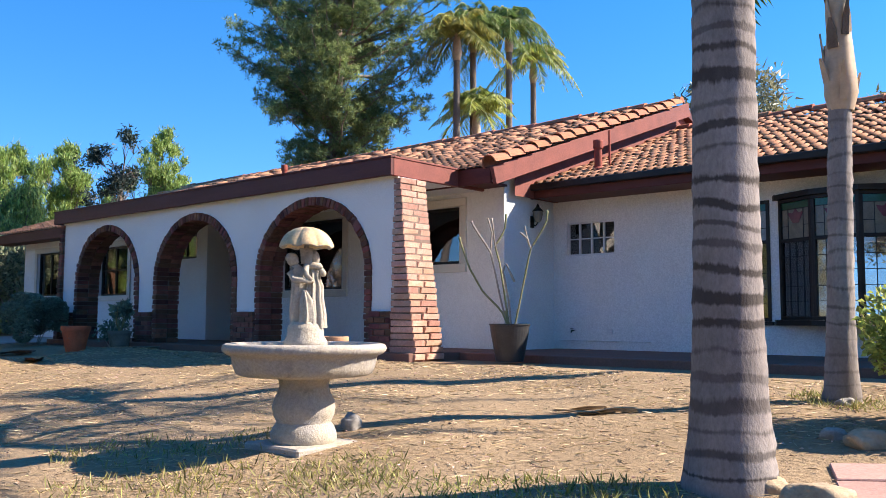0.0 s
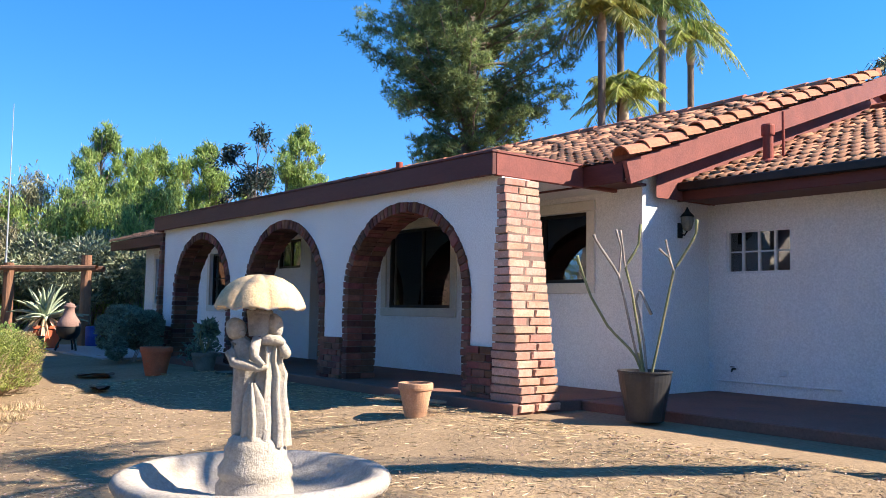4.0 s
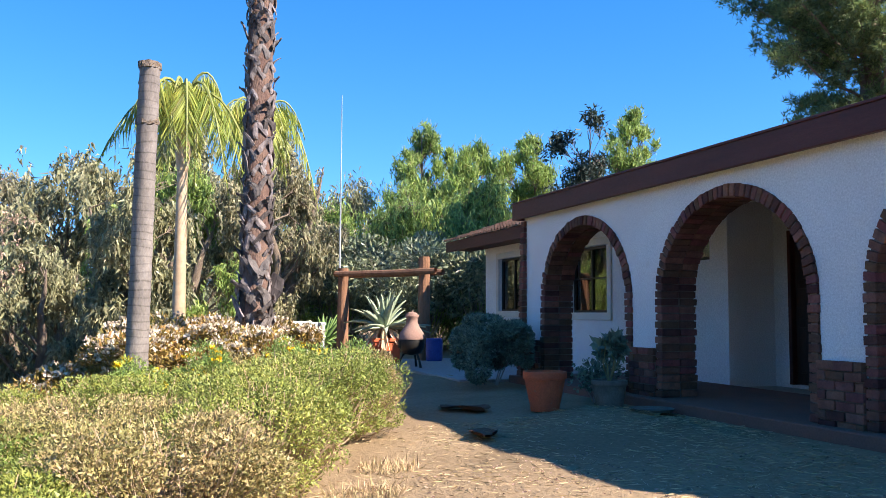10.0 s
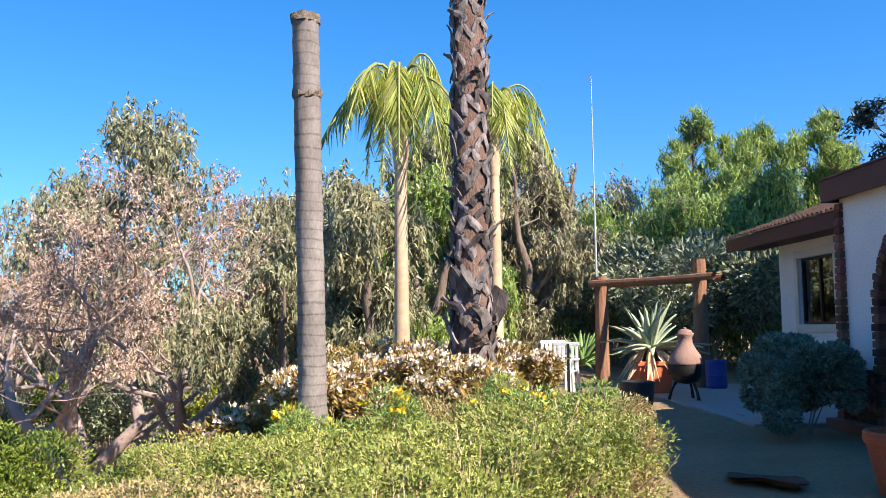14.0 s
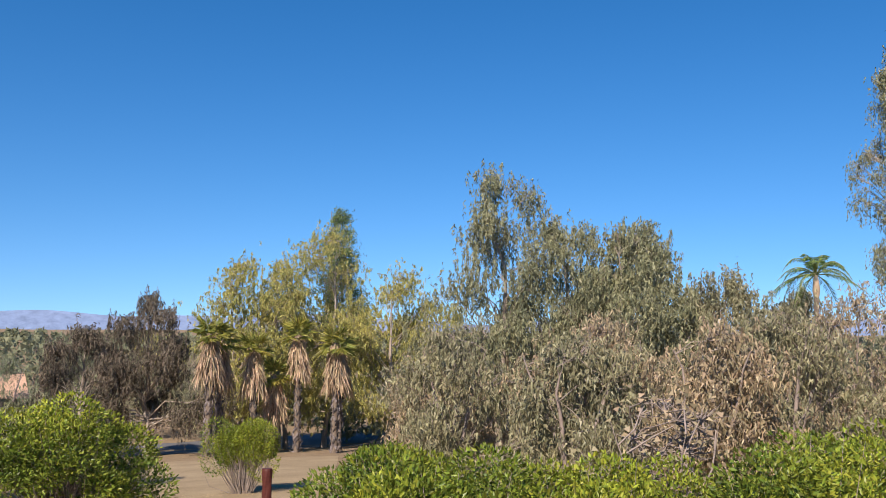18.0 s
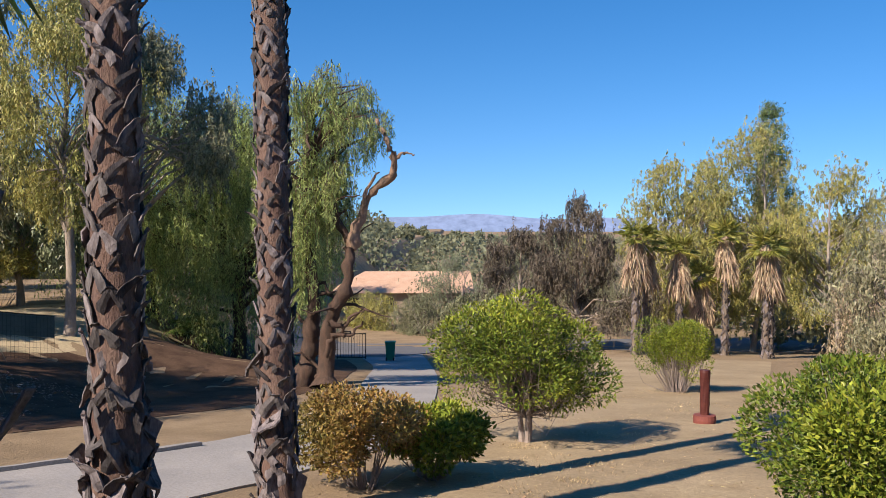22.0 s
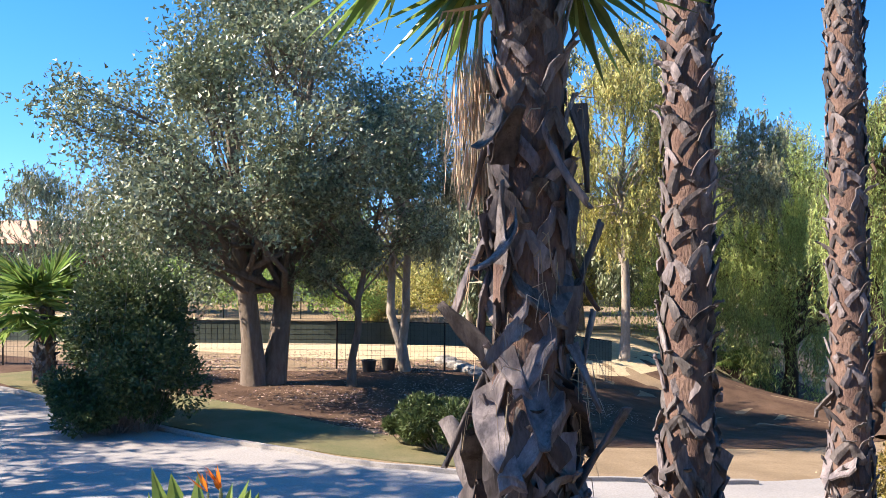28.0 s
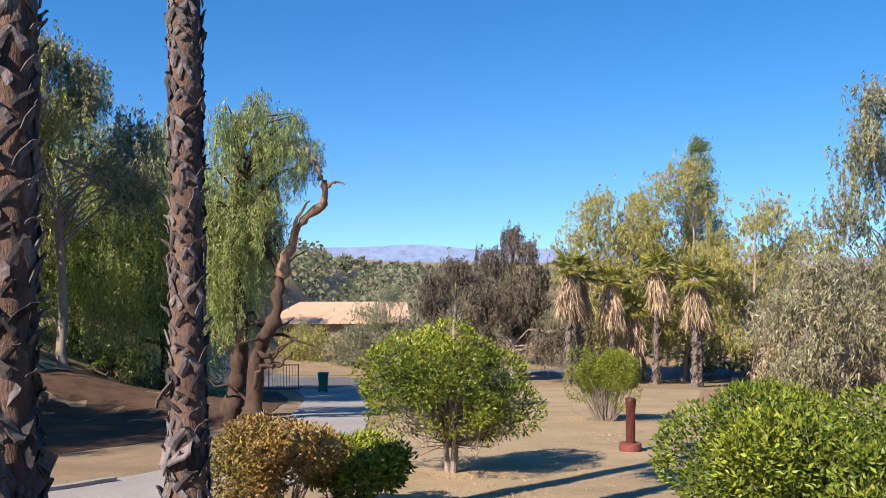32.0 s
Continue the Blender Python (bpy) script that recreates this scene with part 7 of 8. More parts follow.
# ---- fountain and statue ----
CAST = shader("weathered_cast_stone", (0.47, 0.41, 0.32), (0.38, 0.355, 0.33), 0.95, 5, 60, 0.9, 0.008, dark=(0.25, 0.23, 0.21), dark_scale=6, dark_at=0.57)
FX, FY = -4.40, 3.65
FZ = ground_at(FX, FY)
fountain = base("fountain", FX, FY, FZ, "weathered cast-stone fountain bowl on a turned pedestal", "fountain")
part("base_slab", block(-0.27, 0.27, -0.27, 0.27, -0.08, 0.035, 0.012), CAST, fountain)
v, q = lathe([(0.205, 0.035), (0.212, 0.05), (0.213, 0.085), (0.20, 0.125), (0.178, 0.155), (0.176, 0.165), (0.195, 0.20), (0.204, 0.25), (0.195, 0.295), (0.168, 0.35), (0.158, 0.39), (0.165, 0.42), (0.178, 0.445)], 40, 0.0015, 2)
arrays("pedestal", v, q, CAST, fountain, soft=True)
prof = [(0.17, 0.44), (0.30, 0.447), (0.405, 0.455), (0.437, 0.47), (0.452, 0.51), (0.462, 0.55), (0.472, 0.58), (0.50, 0.592), (0.522, 0.608), (0.528, 0.63), (0.52, 0.65), (0.495, 0.660), (0.455, 0.655), (0.43, 0.62), (0.35, 0.56), (0.22, 0.52), (0.001, 0.505)]
v, q = lathe(prof, 120, 0.0014, 3, 40, 0.005)
arrays("bowl", v, q, CAST, fountain, "broad stone bowl with a scalloped rim", soft=True)


def ball(c, r, sides=14):
    v, q = lathe([(r[0] * math.sin(t), -math.cos(t)) for t in np.linspace(0.05, math.pi - 0.05, 9)], sides)
    v[:, 1] *= r[1] / r[0]
    v[:, 2] *= r[2]
    return v + np.array(c), q


def drape(line, radii, folds, depth, seed, sides=40):
    """A draped upright form: rings along a line with vertical folds."""
    rng = np.random.default_rng(seed)
    a = np.linspace(0, 2 * math.pi, sides, endpoint=False)
    rings = []
    for i, ((x, y, z), r) in enumerate(zip(line, radii)):
        f = 1 + depth * np.cos(a * folds + 0.35 * i + seed) + 0.4 * depth * np.cos(a * (2 * folds + 1) + 0.2 * i) + 0.03 * rng.normal(size=sides)
        rings.append(np.stack([x + r * f * np.cos(a) * 1.0, y + r * f * np.sin(a) * 0.85, np.full(sides, z)], 1))
    i = np.arange(sides)
    j = (i + 1) % sides
    q = np.concatenate([np.stack([k * sides + i, k * sides + j, (k + 1) * sides + j, (k + 1) * sides + i], 1) for k in range(len(line) - 1)])
    return np.concatenate(rings), q


st = Pile()
st.add(*lathe([(0.165, 0.0), (0.165, 0.05), (0.15, 0.06), (0.15, 0.10), (0.135, 0.125), (0.145, 0.14), (0.14, 0.17), (0.12, 0.20), (0.118, 0.24), (0.105, 0.27), (0.085, 0.29)], 30, 0.002, 4))
st.add(*drape([(0.045, -0.01, 0.25), (0.05, -0.01, 0.34), (0.045, -0.005, 0.44), (0.05, 0.0, 0.52), (0.045, 0.0, 0.57), (0.045, 0.01, 0.62), (0.045, 0.01, 0.655)], [0.082, 0.072, 0.062, 0.058, 0.044, 0.05, 0.022], 9, 0.20, 1, 64))
st.add(*drape([(-0.045, 0.01, 0.25), (-0.05, 0.01, 0.35), (-0.045, 0.01, 0.45), (-0.04, 0.005, 0.53), (-0.045, 0.0, 0.59), (-0.06, 0.0, 0.64), (-0.075, 0.0, 0.665)], [0.05, 0.054, 0.056, 0.058, 0.052, 0.045, 0.02], 4, 0.07, 2, 48))
st.add(*drape([(0.0, -0.055, 0.25), (0.005, -0.06, 0.34), (0.0, -0.06, 0.43), (-0.01, -0.055, 0.49)], [0.046, 0.044, 0.036, 0.012], 6, 0.25, 3))
st.add(*ball((-0.089, -0.005, 0.690), (0.040, 0.042, 0.043), 18))
st.add(*ball((-0.10, 0.012, 0.702), (0.036, 0.036, 0.034), 14))
st.add(*ball((-0.062, -0.03, 0.675), (0.014, 0.012, 0.014), 8))
st.add(*ball((0.05, 0.022, 0.712), (0.034, 0.036, 0.042), 16))
st.add(*ball((0.066, 0.03, 0.70), (0.022, 0.026, 0.045), 10))
st.add(*tube([(-0.09, -0.02, 0.635), (-0.105, -0.03, 0.60), (-0.085, -0.05, 0.565), (-0.03, -0.072, 0.555), (0.02, -0.07, 0.545), (0.045, -0.062, 0.55)], [0.020, 0.022, 0.020, 0.019, 0.014, 0.010], 10))
st.add(*tube([(0.0, -0.035, 0.655), (-0.005, -0.06, 0.62), (0.0, -0.072, 0.585), (0.035, -0.075, 0.555)], [0.020, 0.021, 0.018, 0.011], 10))
st.add(*tube([(0.015, -0.02, 0.648), (0.045, -0.035, 0.652), (0.085, -0.03, 0.650), (0.10, -0.02, 0.64)], [0.018, 0.022, 0.020, 0.012], 10))
st.add(*tube([(0.075, 0.0, 0.645), (0.105, -0.015, 0.615), (0.10, -0.02, 0.585)], [0.02, 0.019, 0.013], 9))
st.add(*ball((0.11, -0.02, 0.602), (0.02, 0.018, 0.022), 9))
c = np.array([(-1, -1), (1, -1), (1, 1), (-1, 1)])
for r0, r1, z0, z1 in ((0.034, 0.041, 0.665, 0.752), (0.043, 0.043, 0.752, 0.764)):
    st.add([(x * r0, y * r0, z0) for x, y in c] + [(x * r1, y * r1, z1) for x, y in c], [(0, 1, 5, 4), (1, 2, 6, 5), (2, 3, 7, 6), (3, 0, 4, 7), (4, 5, 6, 7)])
st.add(*lathe([(0.016, 0.76), (0.016, 0.79)], 10))
n = 96
a = np.linspace(0, 2 * math.pi, n, endpoint=False) + 0.2
panel = np.abs(np.cos(a * 4))
rows = []
for s, z in ((0.150, 0.781), (0.170, 0.775), (0.178, 0.776), (0.1775, 0.784), (0.170, 0.805), (0.152, 0.838), (0.126, 0.866), (0.090, 0.888), (0.05, 0.901), (0.010, 0.905)):
    rows.append(np.stack([s * (1 - 0.075 * (1 - panel ** 0.5)) * np.cos(a), s * (1 - 0.075 * (1 - panel ** 0.5)) * np.sin(a), z - 0.012 * (1 - panel) * s / 0.17], 1))
rows = [np.stack([0.02 * np.cos(a), 0.02 * np.sin(a), np.full(n, 0.79)], 1)] + rows
i = np.arange(n)
st.add(np.concatenate(rows), np.concatenate([np.stack([k * n + i, k * n + (i + 1) % n, (k + 1) * n + (i + 1) % n, (k + 1) * n + i], 1) for k in range(len(rows) - 1)]))
statue = st.out("garden_statue", CAST, soft=True)
statue.data.materials.append(shader("cream_cast_stone", (0.72, 0.53, 0.31), (0.62, 0.45, 0.26), 0.95, 6, 60, 0.7, 0.006, dark=(0.34, 0.28, 0.21), dark_scale=9, dark_at=0.62))
for f in statue.data.polygons:
    f.material_index = 1 if f.center.z > 0.776 else 0
statue.matrix_world = pose(FX, FY, FZ + 0.507, 0, 0, 52)
statue.scale = fountain.scale = (0.99, 0.99, 1.0)
tagged(statue, "pale cast-stone statue of draped forms under a parasol", "statue")


# ---- pots ----
CLAY = shader("terracotta_pot", (0.58, 0.14, 0.06), (0.48, 0.11, 0.05), 0.85, 5, 60, 0.4, 0.004, dark=(0.30, 0.16, 0.10), dark_scale=6)
PALE_CLAY = shader("sun_bleached_terracotta", (0.56, 0.33, 0.20), (0.47, 0.25, 0.15), 0.85, 6, 60, 0.4, 0.004, dark=(0.62, 0.50, 0.38), dark_scale=7, dark_at=0.62)
BLACKPOT = shader("black_plastic_pot", (0.025, 0.025, 0.027), (0.04, 0.04, 0.042), 0.45, 5, 50, 0.15, 0.002, spec=0.5)
GREYPOT = shader("mossy_grey_pot", (0.13, 0.125, 0.10), (0.19, 0.18, 0.15), 0.9, 6, 60, 0.5, 0.005)
SOIL = shader("dark_soil", (0.07, 0.05, 0.035), (0.10, 0.07, 0.05), 1.0, 8, 60, 0.9, 0.02)


def pot(name, x, y, r, h, material, label, rim=True, foot=0.72, z=None, group=""):
    gz = ground_at(x, y) if z is None else z
    thing = base(name, x, y, gz, label, "plant pot", group)
    w = 0.018
    body = [(0.001, 0.0), (r * foot, 0.0), (r * foot * 1.02, 0.01)]
    body += [(r * (foot + (0.97 - foot) * s), h * s * 0.8) for s in (0.25, 0.5, 0.75, 1.0)]
    body += [(r * 1.03, h * 0.81), (r * 1.05, h * 0.86), (r * 1.05, h * 0.97), (r * 1.03, h)] if rim else [(r, h * 0.96), (r * 1.04, h * 0.965), (r * 1.04, h)]
    body += [(r - w, h), (r - w, h * 0.86)]
    v, q = lathe(body, 36)
    arrays("pot_body", v, q, material, thing, soft=False)
    v, q = lathe([(0.001, h * 0.87), (r * 0.5, h * 0.875), (r - w - 0.002, h * 0.865)], 20, 0.004)
    arrays("soil", v, q, SOIL, thing)
    return thing


pot("clay_pot", -7.94, 7.05, 0.158, 0.33, PALE_CLAY, "small empty terracotta pot standing on the dirt", rim=True, foot=0.62)
tall = pot("potted_plumeria", -6.50, 8.62, 0.245, 0.46, BLACKPOT, "leafless plumeria in a black plastic pot", rim=False, foot=0.70)
red = pot("red_clay_pot", -14.15, 6.86, 0.225, 0.42, CLAY, "large red terracotta pot in the shade of the porch", foot=0.66)
grey = pot("grey_planter", -13.9, 7.50, 0.185, 0.29, GREYPOT, "mossy grey planter with a leafy green plant", foot=0.76)
PLUM = shader("grey_plumeria_stem", (0.36, 0.32, 0.27), (0.28, 0.25, 0.21), 0.85, 8, 70, 0.4, 0.004)
GREEN_STEM = shader("green_plumeria_stem", (0.20, 0.22, 0.10), (0.26, 0.26, 0.14), 0.8, 8, 70, 0.3, 0.004)


def plumeria(thing):
    """Stiff bare stems: right runs across the view, up is z."""
    rt = np.array([0.79, 0.61, 0])
    bk = np.array([-0.61, 0.79, 0])
    stems = [
        [(0.0, 0.38), (-0.10, 0.62), (-0.33, 0.85), (-0.50, 1.15), (-0.60, 1.45), (-0.62, 1.52)],
        [(-0.02, 0.38), (-0.12, 0.8), (-0.18, 1.1), (-0.24, 1.35), (-0.44, 1.65), (-0.47, 1.72)],
        [(-0.24, 1.35), (-0.22, 1.60), (-0.27, 1.78)],
        [(0.0, 0.38), (-0.06, 0.8), (-0.12, 1.2), (-0.18, 1.42), (-0.06, 1.62), (-0.04, 1.82)],
        [(-0.18, 1.42), (-0.20, 1.6), (-0.22, 1.75)],
        [(0.02, 0.38), (-0.01, 0.75), (-0.08, 1.1), (-0.05, 1.22), (0.06, 0.98)],
        [(0.05, 0.38), (0.13, 0.75), (0.20, 1.10), (0.26, 1.38), (0.38, 1.58), (0.46, 1.72), (0.47, 1.86)],
        [(0.26, 1.38), (0.22, 1.50), (0.13, 1.58)],
        [(0.25, 1.42), (0.20, 1.62), (0.19, 1.68)],
        [(0.01, 0.38), (-0.03, 0.5), (-0.06, 0.62)],
    ]
    rng = np.random.default_rng(3)
    for k, s in enumerate(stems):
        off = rng.uniform(-0.12, 0.12)
        p = [rt * x + bk * (off * (z - 0.38)) + np.array([0, 0, z]) for x, z in s]
        t = np.linspace(0, 1, len(p))
        u = np.linspace(0, 1, len(p) * 3)
        p = np.stack([np.interp(u, t, np.array(p)[:, i]) for i in range(3)], 1)
        r = np.full(len(p), 0.0125 if len(s) > 3 else 0.010)
        r[-2:] *= 1.25
        v, q = tube(np.vstack([p, p[-1:] + (p[-1:] - p[-2:-1]) * 0.1]), np.append(r, 0.004), 7)
        arrays("stem", v, q, PLUM if k % 3 else GREEN_STEM, thing, soft=True)


plumeria(tall)
rng = np.random.default_rng(6)
pp, dd = shell_points(rng, 260, 0.17, 9)
arrays("foliage", *blades(pp * np.array([1, 1, 1.3]) + np.array([0, 0, 0.58]), dd + rng.normal(0, 0.5, dd.shape), 0.10, 0.06, rng, 0.2), BLUE_L, grey)
for k in range(6):
    v, q = tube([(0, 0, 0.25), rng.normal(0, 0.06, 3) + np.array([0, 0, 0.45]), rng.normal(0, 0.12, 3) + np.array([0, 0, 0.7])], [0.01, 0.008, 0.004], 5)
    arrays("stem", v, q, GREEN_STEM, grey, soft=True)
shrub("rose_bush", -14.55, 7.75, 0.35, 0.55, BLUE_L, "straggly shaded rose bush by the porch", 301, 700, 0.06, 0.035, twigs=24)
stand = base("plant_stand", -15.1, 8.9, 0.06, "black iron hook stand on the porch", "stand")
for c in ((-0.012, 0.012, -0.012, 0.012, 0.0, 0.52), (-0.16, 0.10, -0.012, 0.012, 0.521, 0.545), (-0.13, -0.09, -0.02, 0.02, 0.40, 0.50)):
    part("iron_bar", block(*c, 0.003), IRON, stand)
part("foot", block(-0.12, 0.12, -0.12, 0.12, 0.0, 0.012, 0.003), IRON, stand)
tray = base("plant_saucer", -13.4, 7.70, ground_at(-13.4, 7.7), "shallow clay saucer lying on the dirt", "saucer")
v, q = lathe([(0.001, 0.005), (0.20, 0.005), (0.23, 0.035), (0.21, 0.035), (0.19, 0.015), (0.001, 0.014)], 28)
arrays("dish", v, q, GREYPOT, tray)
plank = tagged(part("loose_board", block(-0.45, 0.45, -0.06, 0.06, 0, 0.025, 0.004), PALE_CLAY), "bleached loose board lying by the porch", "board")
plank.matrix_world = pose(-8.9, 7.75, 0.0, 0, 0, 4)


def husk(name, x, y, length, width, turn, material, label, curl=0.12):
    """A dry curled palm sheath lying on the ground."""
    n, m = 14, 7
    v = []
    for lay_ in (0, 0.012):
        for i in range(n):
            s = i / (n - 1)
            for j in range(m):
                u = j / (m - 1) * 2 - 1
                w = width * (0.35 + 0.65 * math.sin(math.pi * min(1, s * 0.9 + 0.08)))
                w *= 1 + 0.22 * math.sin(5 * s + 2 * u + x) + 0.1 * math.sin(13 * s + x)
                v.append((length * (s - 0.5) + 0.06 * length * math.sin(4 * u + x), u * w / 2 + 0.12 * width * math.sin(3 * s + y), 0.012 + 0.55 * curl * abs(u) ** 3 * (0.4 + s) + 0.2 * curl * math.sin(7 * s + 3 * u) + lay_ + curl * 0.5 * s * s))
    q = [(a + i * m + j, a + i * m + j + 1, a + (i + 1) * m + j + 1, a + (i + 1) * m + j)[:: (1 if a else -1)] for a in (0, n * m) for i in range(n - 1) for j in range(m - 1)]
    ob = arrays(name, np.array(v), np.array(q), material, soft=True)
    ob.matrix_world = pose(x, y, ground_at(x, y) - 0.005, 0, 0, turn)
    return tagged(ob, label, "palm husk", "fallen palm husks")


HUSK = shader("dry_brown_husk", (0.17, 0.085, 0.05), (0.10, 0.05, 0.035), 0.9, 6, 50, 0.6, 0.006)
TANHUSK = shader("dry_tan_husk", (0.44, 0.33, 0.20), (0.34, 0.24, 0.14), 0.9, 6, 50, 0.6, 0.006)
husk("palm_husk", -14.9, 6.2, 0.75, 0.32, 20, HUSK, "curled dark brown palm husk on the dirt", 0.05)
husk("palm_husk", -13.2, 5.75, 0.62, 0.28, -15, HUSK, "curled dark brown palm husk on the dirt", 0.04)
husk("palm_husk", -3.26, 5.46, 0.42, 0.10, 40, TANHUSK, "curled tan palm husk on the dirt", 0.03)
husk("palm_husk", -3.5, 5.5, 0.4, 0.06, 50, TANHUSK, "curled tan palm husk on the dirt", 0.02)

# ---- boulders and paving at the start ----
ROCK = shader("tan_sandstone", (0.46, 0.36, 0.24), (0.38, 0.29, 0.19), 0.95, 4, 40, 0.7, 0.012, dark=(0.30, 0.25, 0.19), dark_scale=5)
GREYROCK = shader("grey_granite", (0.34, 0.32, 0.29), (0.27, 0.25, 0.23), 0.95, 5, 50, 0.7, 0.01)


def boulder(x, y, sx, sy, sz, seed, material, label):
    bm = bmesh.new()
    bmesh.ops.create_icosphere(bm, subdivisions=3, radius=1)
    off = Vector((seed * 3.1, seed * 1.7, 0))
    for v in bm.verts:
        n = noise.noise(v.co * 1.1 + off) * 0.45 + noise.noise(v.co * 2.7 + off) * 0.14 + noise.noise(v.co * 7 + off) * 0.03
        d = v.co.normalized()
        d = Vector([math.copysign(abs(c) ** 0.75, c) for c in d])
        v.co = d * (1 + n)
    me_ob = part("boulder", bm, material)
    me_ob.matrix_world = pose(x, y, ground_at(x, y) + sz * 0.55, 0, 0, seed * 47) @ Matrix.Diagonal((sx, sy, sz, 1))
    smooth(me_ob)
    return tagged(me_ob, label, "boulder", "boulders edging the bed")


for k, (x, y, sx, sy, sz, m) in enumerate(((-1.45, 5.15, 0.17, 0.13, 0.085, 0), (-1.18, 5.22, 0.19, 0.14, 0.09, 0), (-0.95, 5.42, 0.19, 0.13, 0.07, 0), (-0.68, 5.72, 0.17, 0.15, 0.13, 0), (-0.55, 6.1, 0.12, 0.10, 0.10, 1), (-0.42, 6.35, 0.15, 0.12, 0.14, 1), (-0.2, 6.5, 0.14, 0.12, 0.08, 0), (0.0, 6.75, 0.13, 0.11, 0.1, 0), (-1.66, 5.25, 0.11, 0.09, 0.07, 1), (-1.55, 4.05, 0.12, 0.1, 0.06, 0), (-1.3, 3.9, 0.2, 0.15, 0.09, 0), (-4.55, 4.2, 0.10, 0.09, 0.09, 1), (-4.68, 4.35, 0.07, 0.06, 0.06, 1), (-1.95, 6.45, 0.09, 0.08, 0.05, 1))):
    boulder(x, y, sx * 0.68, sy * 0.68, sz * 0.75, k + 1, GREYROCK if m else ROCK, "rough grey boulder" + " beside the planting bed" if m else "rounded tan sandstone boulder beside the planting bed")
PINK = shader("pink_flagstone", (0.50, 0.30, 0.25), (0.42, 0.26, 0.22), 0.9, 2, 40, 0.4, 0.005, vary=0.15, by="object", dark=(0.36, 0.24, 0.2), dark_scale=4)
path = tagged(part("path_bed", block(-1.2, 1.9, -0.9, 0.7, -0.3, 0.0), MORTAR), "pink flagstone walk beside the palm", kind="structure")
path.matrix_world = pose(-0.15, 4.45, -0.225, 2.5, -2.5, 22)
rng = np.random.default_rng(5)
for i in range(6):
    for j in range(4):
        w, d = 0.5, 0.4
        x0, y0 = -1.18 + i * 0.515, -0.88 + j * 0.395
        part("flagstone", block(x0 + rng.uniform(0.005, 0.02), x0 + w - rng.uniform(0, 0.015), y0 + rng.uniform(0.004, 0.015), y0 + d - 0.014, 0.002, 0.022 + 0.006 * rng.random(), 0.006), PINK, path)

# ---- patio at the far end ----
OLDWOOD = shader("weathered_red_timber", (0.20, 0.10, 0.06), (0.28, 0.15, 0.09), 0.9, 3, 40, 0.7, 0.012, dark=(0.10, 0.055, 0.04), dark_scale=5, stretch=(3, 3, 0.5))
pergola = base("timber_pergola", -25.4, 7.9, 0, "weathered timber post-and-beam frame on the patio", "pergola")
PL, PR = np.array([-24.9 + 25.4, 7.05 - 7.9]), np.array([-23.0 + 25.4, 8.35 - 7.9])
for p, h in ((PL, 1.98), (PR, 2.16)):
    rngp = np.random.default_rng(int(h * 100))
    v, q = tube([(p[0], p[1], -0.1), (p[0] + 0.01, p[1], h * 0.4), (p[0], p[1] + 0.01, h * 0.8), (p[0], p[1], h)], [0.145, 0.13, 0.125, 0.12], 12)
    arrays("post", v, q, OLDWOOD, pergola)
    v, q = lathe([(0.12, h), (0.001, h + 0.002)], 12)
    arrays("post_top", v + np.array([p[0], p[1], 0]), q, OLDWOOD, pergola)
d = (PR - PL) / np.linalg.norm(PR - PL)
a_, b_ = PL - d * 0.12, PR + d * 0.40
for off, z in ((0.13, 1.83), (-0.13, 1.85)):
    nrm = np.array([-d[1], d[0]]) * off
    v, q = tube([(*(a_ + nrm), z), (*((a_ + b_) / 2 + nrm), z - 0.01), (*(b_ + nrm), z)], [0.065, 0.06, 0.065], 8)
    arrays("beam", v, q, OLDWOOD, pergola)
PALE_METAL = shader("dull_galvanised_metal", (0.46, 0.50, 0.53), (0.38, 0.42, 0.45), 0.5, 4, 40, 0.1, 0.002, metal=0.4)
mast = base("antenna_mast", -25.5, 7.1, 0, "tall thin white antenna mast beside the pergola", "mast")
v, q = lathe([(0.025, 0.0), (0.022, 2.5), (0.014, 4.2), (0.008, 6.1), (0.001, 6.11)], 8)
arrays("pole", v, q, PALE_METAL, mast)
part("clamp", block(-0.04, 0.04, -0.04, 0.04, 1.9, 1.96, 0.005), IRON, mast)


